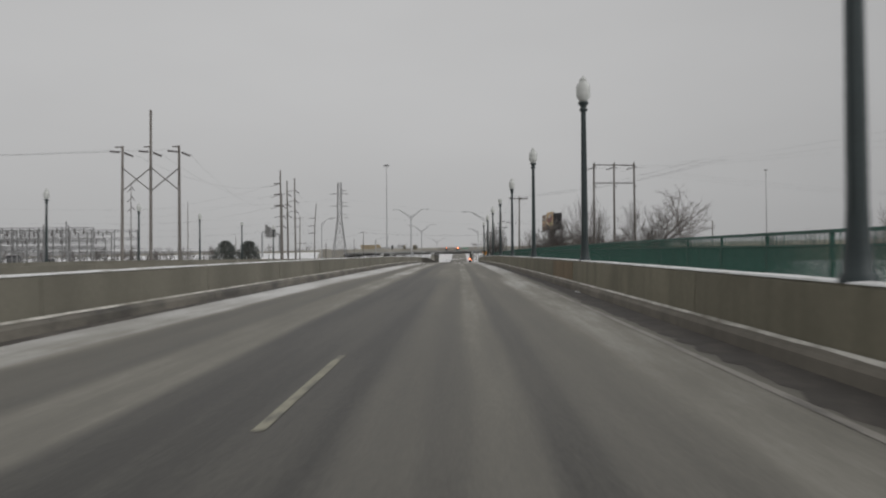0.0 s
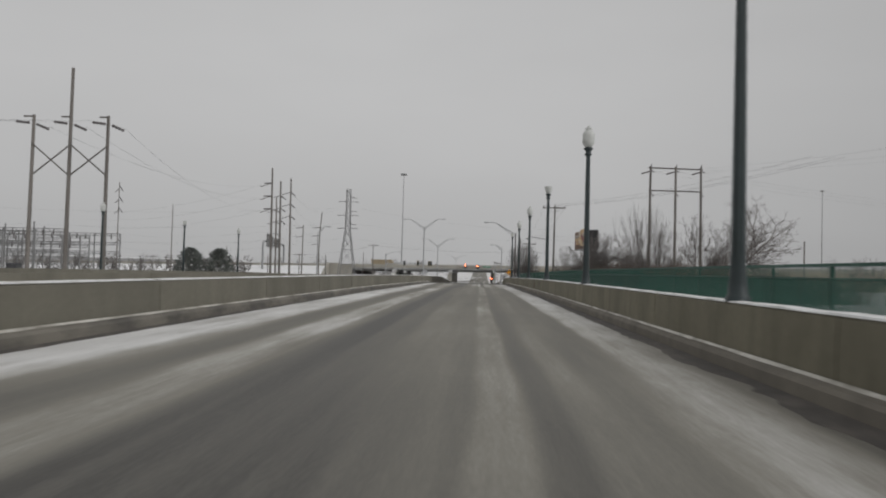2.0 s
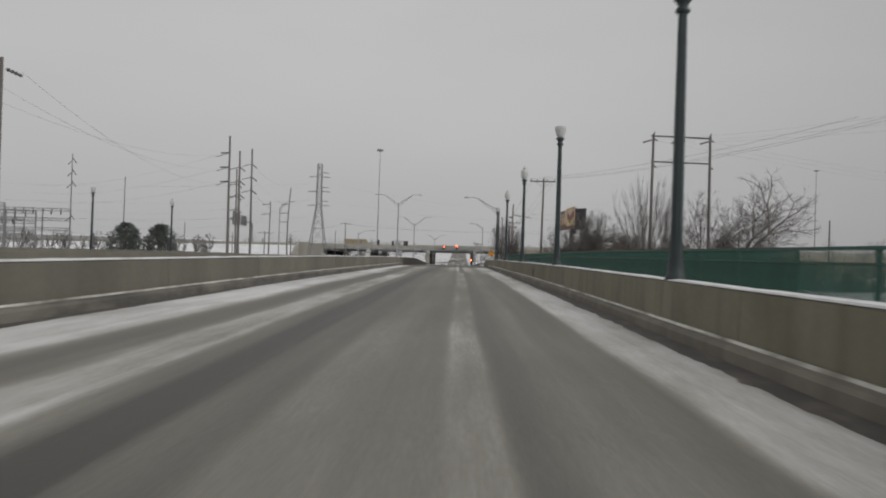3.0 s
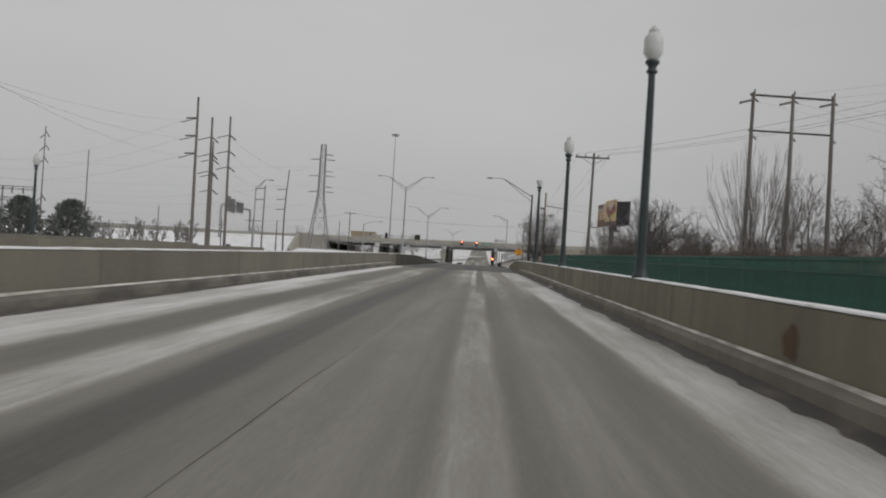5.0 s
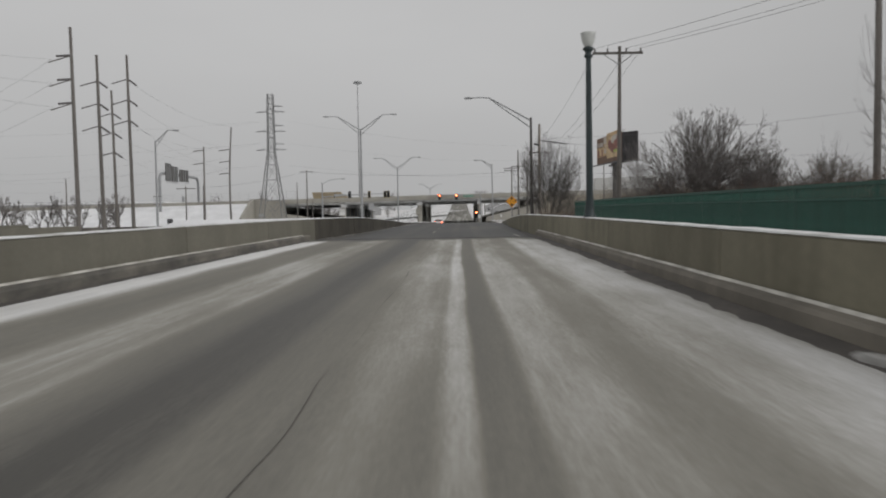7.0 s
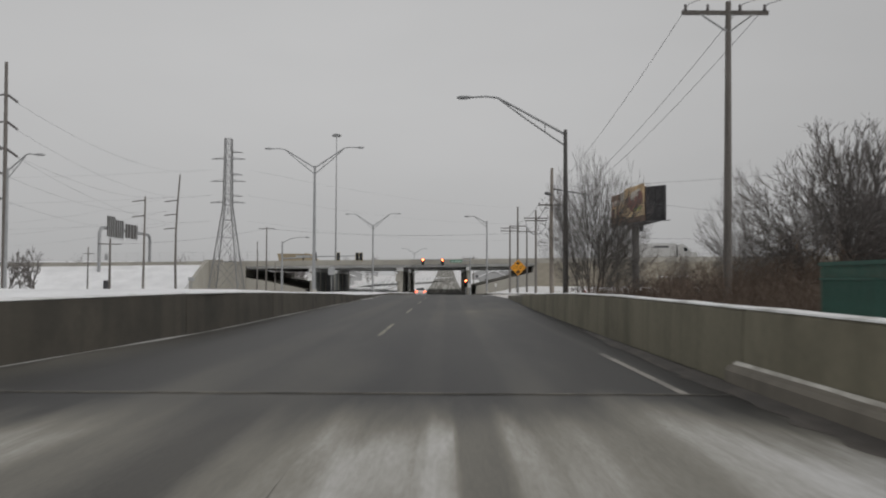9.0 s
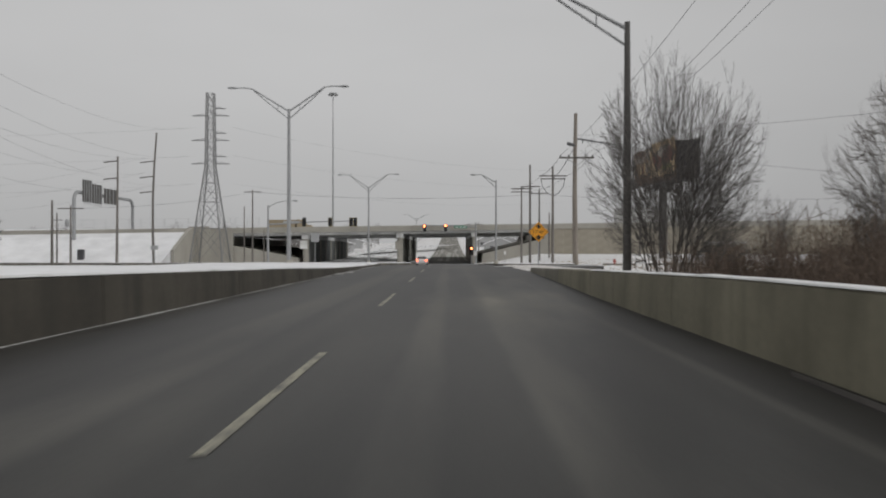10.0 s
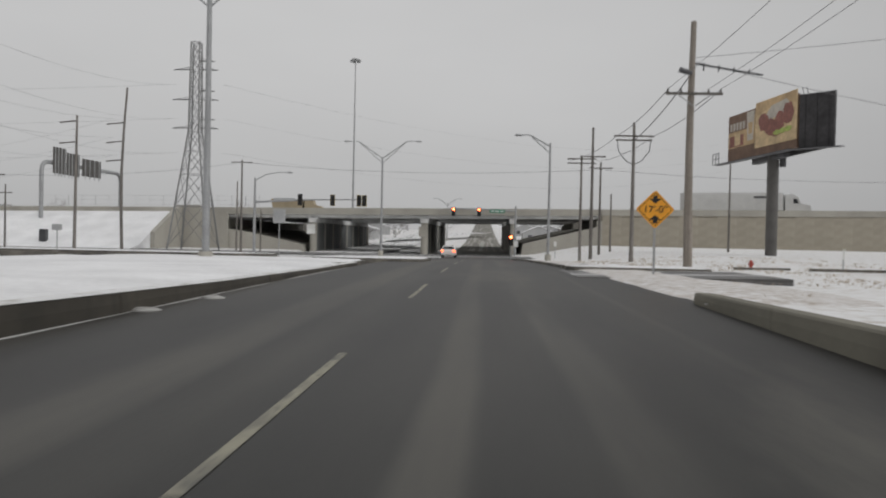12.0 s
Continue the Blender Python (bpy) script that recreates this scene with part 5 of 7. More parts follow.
# ---- signs ----
def text_mesh(body, size):
    cu = bpy.data.curves.new("text", "FONT")
    cu.body, cu.size, cu.align_x, cu.align_y, cu.extrude = body, size, "CENTER", "CENTER", 0.002
    ob = bpy.data.objects.new("text", cu)
    scene.collection.objects.link(ob)
    bpy.context.view_layer.update()
    me = bpy.data.meshes.new_from_object(ob.evaluated_get(bpy.context.evaluated_depsgraph_get()))
    bpy.data.objects.remove(ob)
    me.materials.clear()
    me.materials.append(BLACK)
    return me


clear = thing("clearance_sign", "orange diamond clearance sign reading 17'-0\" on a steel post", "road sign", (5.69, 198.4, -0.34))
part("post", Shape().box(-0.035, 0.035, 0.02, 0.07, -0.1, 3.05), STEEL, clear)
d = 0.63
face = part("sign_face", Shape().prism([(0, 2.6 - d), (0.05, 2.6 - d + 0.02), (d - 0.02, 2.6 - 0.05), (d, 2.6), (d - 0.02, 2.65), (0.05, 2.6 + d - 0.02), (0, 2.6 + d), (-0.05, 2.6 + d - 0.02), (-d + 0.02, 2.65), (-d, 2.6), (-d + 0.02, 2.55), (-0.05, 2.6 - d + 0.02)], 1, 0.0, 0.012), YELLOWSIGN, clear, "orange diamond plate")
part("lettering", text_mesh("17'-0\"", 0.34), BLACK, face, at=pose(0, -0.006, 2.59, 90))
for sgn in (1, -1):
    part("arrow", Shape().prism([(0, 2.6 + sgn * 0.19 + sgn * 0.0), (0.2, 2.6 + sgn * 0.36), (0.075, 2.6 + sgn * 0.36), (0.075, 2.6 + sgn * 0.47), (-0.075, 2.6 + sgn * 0.47), (-0.075, 2.6 + sgn * 0.36), (-0.2, 2.6 + sgn * 0.36)], 1, -0.006, -0.001), BLACK, face)
    part("border", Shape().prism([(0, 2.6 + sgn * (d - 0.05)), (d - 0.05, 2.6), (d - 0.075, 2.6), (0, 2.6 + sgn * (d - 0.075)), (-d + 0.075, 2.6), (-d + 0.05, 2.6)], 1, -0.004, -0.0005), BLACK, face)

for x, y, z0, zc, w, h, mat_, label in ((-12.0, 217.9, -0.15, 2.3, 0.72, 0.8, SIGNBACK, "grey back of a square road sign on a post"), (-28.4, 224.0, -1.3, 2.55, 0.7, 0.4, SIGNBACK, "small grey back of a sign on a thin post"),
                                 (17.7, 212.0, -0.3, 1.0, 0.12, 0.5, SIGNWHITE, "slim white marker post in the snow"), (7.4, 258.0, -0.6, 1.2, 0.3, 0.5, SIGNWHITE, "small white sign on a post")):
    p = thing("road_sign", label, "road sign", (x, y, z0))
    part("post", Shape().tube([(0, 0, -0.3), (0, 0, zc + h / 2)], 0.035, 8), STEEL, p)
    part("plate", Shape().box(-w / 2, w / 2, -0.045, -0.036, zc - h / 2, zc + h / 2), mat_, p)
for x, z in ((-28.2, 1.9), (-9.9, 1.8)):
    p = thing("pier_sign", "pale square plate fixed on the pier", "road sign", (x, FACE + 0.95, z))
    part("plate", Shape().box(-0.7, 0.7, 0.0, 0.06, -0.8, 0.8), SIGNWHITE if x < -20 else BRIDGE, p)

gan = thing("sign_gantry", "tubular steel freeway gantry with the dark backs of three signs", "sign gantry", (-69.2, 297.4, 1.6))
pts = [(0, 0, 0), (0, 0, 8.4)] + [(0, 1.6 * (1 - math.cos(a)), 8.4 + 1.6 * math.sin(a)) for a in (0.5, 1.0, 1.57)]
pts += [(0, 26.9 + 1.6 * math.sin(a), 8.4 + 1.6 * math.cos(a)) for a in (0.0, 0.6, 1.1, 1.57)] + [(0, 28.5, 1.0)]
part("frame", Shape().tube(pts, 0.33, 12), STEEL, gan, "bent steel tube frame")
for y0, y1, zc, h in ((2.6, 6.7, 10.4, 4.2), (7.0, 11.3, 10.1, 3.7), (12.3, 19.2, 10.0, 3.0)):
    sp = part("sign_panel", Shape().box(0.42, 0.52, y0, y1, zc - h / 2, zc + h / 2), BROWNSTEEL, gan, "dark back of a freeway sign")
    for k in range(4):
        y = y0 + (y1 - y0) * (k + 0.5) / 4
        part("support_beam", Shape().box(0.53, 0.64, y - 0.07, y + 0.07, zc - h / 2 - 0.5, zc + h / 2), SIGNBACK, sp)

# ---- billboard ----
bb = thing("billboard", "roadside billboard with a brown food poster on a thick steel column", "billboard", (26.5, 248.7, 0.0))
part("column", Shape().tube([(0, 0, -0.4), (0, 0, 9.5)], 0.52, 16), BROWNSTEEL, bb, "thick brown steel column")
def board(a, b, z0, h, name, material, label):
    a, b = Vector(a), Vector(b)
    ang = math.degrees(math.atan2(b.y - a.y, b.x - a.x))
    return part(name, Shape().box(0, (b - a).length, 0, 0.25, z0, z0 + h), material, bb, label, at=pose(a.x, a.y, 0, 0, 0, ang)), (b - a).length
brd, length = board((-1.75, 8.4), (-0.2, -6.3), 9.35, 4.6, "board", BBBROWN, "printed poster face")
k, z0, h = length / 14.0, 9.35, 4.6
# the west half: a brown field with pale writing bars, a tray and a tall cup; the east half: a cut-out picture of a sandwich that stands higher
part("poster_field", Shape().box(0.1 * k, 6.0 * k, -0.02, -0.004, z0 + 1.3, z0 + h - 0.5), BBAMBER, brd)
part("poster_sky", Shape().box(0.1 * k, 5.0 * k, -0.028, -0.022, z0 + 2.9, z0 + h - 0.5), BBBROWN, brd)
for q in range(5):
    part("poster_bar", Shape().box((0.5 + 0.72 * q) * k, (1.0 + 0.72 * q) * k, -0.036, -0.03, z0 + 3.0, z0 + 3.75), POSTERPALE, brd)
part("poster_tray", Shape().box(0.4 * k, 3.6 * k, -0.03, -0.022, z0 + 1.4, z0 + 2.5), BBMEAT, brd)
part("poster_glass", Shape().box(1.6 * k, 2.9 * k, -0.036, -0.031, z0 + 1.5, z0 + 2.7), BBBUN, brd)
part("poster_cup", Shape().prism([(4.5 * k, z0 + 1.7), (5.7 * k, z0 + 1.7), (5.95 * k, z0 + 4.45), (4.3 * k, z0 + 4.45)], 1, -0.045, -0.03), POSTERPALE, brd)
part("poster_cup_band", Shape().prism([(4.75 * k, z0 + 2.3), (5.5 * k, z0 + 2.3), (5.65 * k, z0 + 3.4), (4.6 * k, z0 + 3.4)], 1, -0.055, -0.047), BBAMBER, brd)
part("poster_panel", Shape().box(6.2 * k, 14.0 * k, -0.06, -0.004, z0 + 0.75, z0 + h + 0.4), BBBUN, brd, "raised cut-out picture")
part("poster_glow", Shape().prism([(6.3 * k, z0 + 3.7), (10.2 * k, z0 + 4.4), (13.9 * k, z0 + 3.9), (13.9 * k, z0 + h + 0.35), (6.3 * k, z0 + h + 0.35)], 1, -0.068, -0.062), BBAMBER, brd)
part("poster_cheese", Shape().prism([(7.4 * k, z0 + 2.9), (9.4 * k, z0 + 4.3), (12.2 * k, z0 + 4.5), (13.4 * k, z0 + 3.6), (12.2 * k, z0 + 3.2), (11.2 * k, z0 + 2.6), (10.0 * k, z0 + 3.2), (8.6 * k, z0 + 2.6)], 1, -0.075, -0.07), POSTERPALE, brd)
for j, (cx, cz, rx, rz_) in enumerate(((7.9, 3.0, 1.0, 0.85), (9.3, 2.4, 1.1, 0.75), (11.0, 2.7, 1.0, 0.9), (12.6, 3.2, 1.05, 0.95), (10.2, 1.9, 1.3, 0.45))):
    part("poster_meat", Shape().prism([((cx + rx * math.cos(a * 0.524) * (1 + 0.16 * math.sin(a * 5 + cx))) * k, z0 + cz + rz_ * math.sin(a * 0.524) * (1 + 0.12 * math.cos(a * 3 + cx))) for a in range(12)], 1, -0.085 - 0.004 * j, -0.078), BBMEAT, brd)
for cx in (10.6, 11.6, 12.6):
    part("poster_leaf", Shape().prism([((cx + 0.65 * math.cos(a * 0.628) * (1 + 0.2 * math.sin(a * 3))) * k, z0 + 1.75 + 0.24 * math.sin(a * 0.628) + 0.05 * (cx - 11)) for a in range(10)], 1, -0.115, -0.108), BBLEAF, brd)
part("poster_foot", Shape().box(6.2 * k, 14.0 * k, -0.07, -0.062, z0 + 0.75, z0 + 1.3), BBBUN, brd)
part("catwalk", Shape().box(-1.6, length + 0.3, -0.9, -0.1, z0 - 0.22, z0 - 0.14), DARKSTEEL, brd)
for q in (-1.5, -0.7, 0.1):
    part("catwalk_rail", Shape().tube([(q, -1.0, z0 - 0.2), (q, -1.0, z0 + 0.9)], 0.04, 5), DARKSTEEL, brd)
for dz in (0.35, 0.9):
    part("catwalk_rail", Shape().tube([(-1.5, -1.0, z0 + dz), (0.1, -1.0, z0 + dz)], 0.04, 5), DARKSTEEL, brd)
side_board, wide = board((-0.12, -6.5), (1.85, -8.9), 9.2, 4.6, "end_board", ENDBOARD, "dark boarded end")
for q in range(3):
    part("stringer", Shape().box(wide * (q + 0.5) / 3 - 0.05, wide * (q + 0.5) / 3 + 0.05, -0.06, -0.004, 9.15, 13.7), ENDBOARD, side_board)
part("catwalk", Shape().box(-0.2, wide + 1.0, -0.8, -0.1, 9.1, 9.16), DARKSTEEL, side_board)
for q in (0.4, 0.8):
    part("lamp_bracket", Shape().tube([(q, -0.02, 13.75), (q, -0.3, 14.3)], 0.03, 5), DARKSTEEL, side_board)
board((1.95, -8.8), (1.0, 8.6), 9.2, 4.6, "back_board", ENDBOARD, "dark boarded back")
part("torsion_beam", Shape().box(-0.3, 0.3, -3.5, 5.0, 8.85, 9.12), DARKSTEEL, bb)
bar_between("ladder_cage", (0.75, -0.4, 8.2), (0.75, -0.4, 9.3), 0.3, DARKSTEEL, bb, 8)


# ---- vehicles ----
def wheel(parent, x, y, r, w):
    part("wheel", Shape().tube([(x - w / 2, y, r), (x + w / 2, y, r)], r, 14), RUBBER, parent)


car = thing("car", "white saloon car stopped with its tail lights lit", "car", (-4.4, 272.0, rz(272.0) - 0.0))
side = [(0, 0.42), (0.02, 0.80), (0.08, 0.93), (0.50, 1.00), (1.15, 1.38), (1.6, 1.45), (2.4, 1.42), (3.25, 0.98), (4.35, 0.82), (4.55, 0.6), (4.5, 0.32), (0.1, 0.30)]
def carbody(sh, outline, w0, w1, z_mid):
    n = len(outline)
    rows = []
    for sx in (-1, 1):
        rows.append([(sx * (w0 if z < z_mid else w0 + (w1 - w0) * (z - z_mid) / (1.5 - z_mid)), y, z) for y, z in outline])
    sh.add(rows[0] + rows[1], [tuple(range(n - 1, -1, -1)), tuple(range(n, 2 * n))] + [(k, (k + 1) % n, (k + 1) % n + n, k + n) for k in range(n)])
    return sh
body = part("body", carbody(Shape(), side, 0.9, 0.66, 0.95), CARPAINT, car)
part("rear_window", Shape().add([(-0.72, 0.54, 1.03), (0.72, 0.54, 1.03), (0.60, 1.06, 1.34), (-0.60, 1.06, 1.34), (-0.72, 0.53, 1.06), (0.72, 0.53, 1.06), (0.60, 1.05, 1.37), (-0.60, 1.05, 1.37)], [(0, 1, 2, 3), (7, 6, 5, 4), (0, 4, 5, 1), (1, 5, 6, 2), (2, 6, 7, 3), (3, 7, 4, 0)]), CARGLASS, car)
for sx in (-1, 1):
    part("tail_light", Shape().box(sx * 0.72 - 0.13, sx * 0.72 + 0.13, -0.035, 0.03, 0.74, 0.93), TAIL_ON, car, "lit red tail light")
    for y in (0.85, 3.6):
        wheel(car, sx * 0.8, y, 0.32, 0.2)
part("bumper", Shape().box(-0.86, 0.86, -0.08, 0.06, 0.36, 0.56), CARPAINT, car)
part("number_plate", Shape().box(-0.22, 0.22, -0.03, -0.015, 0.62, 0.74), SIGNWHITE, car)
part("brake_light_strip", Shape().box(-0.55, 0.55, 1.62, 1.68, 1.45, 1.48), DARKSTEEL, car)

trk = thing("truck", "pale articulated truck on the freeway", "truck", (33.0, 314.0, deck_z(45) - 0.85))
part("trailer", Shape().box(-13.0, 3.2, -1.3, 1.3, 1.15, 4.05), TRAILER, trk, "long pale box trailer")
part("trailer_mark", Shape().box(-1.6, 1.6, -1.32, -1.305, 3.1, 3.5), DARKSTEEL, trk)
part("trailer_skirt", Shape().box(-8.5, 0.5, -1.22, -1.17, 0.5, 1.14), DARKSTEEL, trk)
part("cab", Shape().prism([(3.6, 0.6), (3.6, 3.7), (4.6, 3.9), (5.7, 3.3), (6.1, 2.3), (7.7, 1.9), (7.9, 0.6)], 1, -1.2, 1.2), TRAILER, trk, "sleeper cab")
part("side_window", Shape().prism([(4.9, 2.3), (4.9, 3.1), (5.5, 3.05), (5.8, 2.3)], 1, -1.215, -1.205), CARGLASS, trk)
for x in (-12.0, -10.7, 2.6, 3.9, 7.0):
    for sy in (-1, 1):
        part("wheel", Shape().tube([(x, sy * 0.85, 0.5), (x, sy * 1.15, 0.5)], 0.5, 14), RUBBER, trk)
trk.matrix_basis = pose(46.0, 312.0, deck_z(46) - 0.90, 0, -1.05, 0)
tt = thing("truck", "tan dump truck on the overpass", "truck", (-33.0, 312.0, deck_z(-36) - 0.90))
part("bed", Shape().prism([(-3.0, 0.9), (-3.4, 2.6), (2.2, 2.6), (1.9, 0.9)], 1, -1.2, 1.2), TRUCKYELLOW, tt, "tan steel bed")
part("cab", Shape().prism([(2.4, 0.6), (2.4, 2.7), (3.6, 2.6), (4.1, 1.7), (5.2, 1.5), (5.3, 0.6)], 1, -1.15, 1.15), TRUCKYELLOW, tt)
for x in (-2.2, -0.9, 4.4):
    for sy in (-1, 1):
        part("wheel", Shape().tube([(x, sy * 0.8, 0.5), (x, sy * 1.1, 0.5)], 0.5, 12), RUBBER, tt)


# ---- small things by the road ----
hyd = thing("fire_hydrant", "red fire hydrant standing in snow", "fire hydrant", pose(13.4, 212.6, ground_z(13.4, 212.6) - 0.02) @ Matrix.Diagonal((0.72, 0.72, 0.68, 1)))
part("barrel", Shape().lathe([(0.16, -0.1), (0.16, 0.05), (0.11, 0.08), (0.11, 0.5), (0.14, 0.53), (0.14, 0.57), (0.10, 0.66), (0.04, 0.72)], 12), HYDRANT, hyd)
for sx in (-1, 1):
    part("outlet", Shape().tube([(sx * 0.09, 0, 0.42), (sx * 0.19, 0, 0.42)], [0.06, 0.065], 8), HYDRANT, hyd)
enc = thing("brick_enclosure", "low brown brick enclosure with a flat cap at the snowy lot", "enclosure", (20.9, 208.0, ground_z(20.9, 208)))
part("mortar_core", Shape().box(-1.18, 1.18, -0.98, 0.98, -0.3, 1.62), MORTAR, enc)
brick_mesh = Shape().box(-0.19, 0.19, -0.02, 0.05, -0.085, 0.085).mesh("brick", BRICK)
for r in range(9):
    for k in range(6):
        x = -1.0 + 0.4 * k + (0.0 if r % 2 else -0.14)
        part("brick", brick_mesh, BRICK, enc, at=(x, -0.99, 0.02 + 0.19 * r))
    for k in range(5):
        part("brick", brick_mesh, BRICK, enc, at=pose(-1.19, -0.8 + 0.4 * k, 0.02 + 0.19 * r, 0, 0, -90))
part("cap", Shape().box(-1.32, 1.32, -1.1, 1.1, 1.62, 1.78), BRIDGE, enc, "flat concrete cap")
part("cap_snow", Shape().box(-1.28, 1.28, -1.06, 1.06, 1.782, 1.83), SNOW, enc)
bx = thing("utility_box", "dark grey utility cabinet in the snow", "utility cabinet", (-64.0, 288.6, -1.62))
part("cabinet", Shape().prism([(-0.48, 0), (-0.48, 2.5), (-0.42, 2.6), (0.42, 2.6), (0.48, 2.5), (0.48, 0)], 1, -0.4, 0.4), DARKSTEEL, bx)
part("door", Shape().box(-0.40, 0.40, -0.425, -0.404, 0.15, 2.4), DARKSTEEL, bx)
fl = thing("railing_fence", "low grey steel fence in the snow", "fence", (-28.0, 188.0, -0.9))
for k in range(15):
    part("fence_post", Shape().tube([(0.32 * k, 0, -0.4), (0.32 * k, 0, 1.15)], 0.025, 5), STEEL, fl)
for z in (0.2, 1.1):
    part("fence_rail", Shape().tube([(0, 0, z), (4.5, 0, z)], 0.025, 5), STEEL, fl)
fl = thing("chain_fence", "tall thin wire fence behind the freeway barrier", "fence", (0.0, 306.5, 0.0))
for k in range(17):
    x = -74 + 2.3 * k
    part("fence_post", Shape().tube([(x, 0, deck_z(x) - 0.9), (x, 0, deck_z(x) + 2.0)], 0.03, 5), STEEL, fl)
for dz in (0.5, 1.2, 1.95):
    part("fence_rail", Shape().tube([(-74, 0, deck_z(-74) + dz), (-37.2, 0, deck_z(-37.2) + dz)], 0.016, 4), STEEL, fl)
rng = random.Random(4)
for k in range(7):
    y = rng.uniform(176, 214)
    s = Shape().lathe([(0.2, -0.05), (0.24, 0.03), (0.17, 0.10), (0.05, 0.14)], 8)
    me = s.mesh("snow_lump", SLUSH)
    for v in me.vertices:
        v.co *= 1 + 0.35 * noise.noise((v.co.x * 4 + k, v.co.y * 4, v.co.z * 4))
    left = k % 2
    x = (left_wall_x(y) + rng.uniform(0.1, 0.5)) if left and y < 203 else verge_x(max(y, 186)) + rng.uniform(0.0, 2.0)
    sc = rng.uniform(0.5, 1.3)
    ob = part("snow_lump", me, SLUSH, at=pose(x, y, rz(y) + (0.0 if left else 0.06)) @ Matrix.Diagonal((sc * 1.3, sc * 1.1, sc * 0.55, 1)))
    tagged(ob, "small lump of dirty snow by the kerb", "snow lump", "snow lumps")

for k, (x, y, w, length) in enumerate(((3.2, 28.3, 0.17, 0.7), (3.0, 111.0, 0.12, 0.4), (3.2, 106.7, 0.10, 0.35), (-5.95, 183.0, 0.26, 0.7))):
    me = Shape().lathe([(1.0, -0.04), (0.92, 0.02), (0.70, 0.05), (0.35, 0.065), (0.05, 0.07)], 12).mesh("slush_patch", SLUSH)
    for v in me.vertices:
        f = 1 + 0.5 * noise.noise((v.co.x * 1.7 + 3 * k, v.co.y * 1.7, 0.4))
        v.co.x *= f
        v.co.y *= f
    tagged(part("slush_patch", me, SLUSH, at=pose(x, y, rz(y) + 0.01) @ Matrix.Diagonal((w, length, 1, 1))), "flat patch of old snow in the gutter", "snow patch", "snow patches")


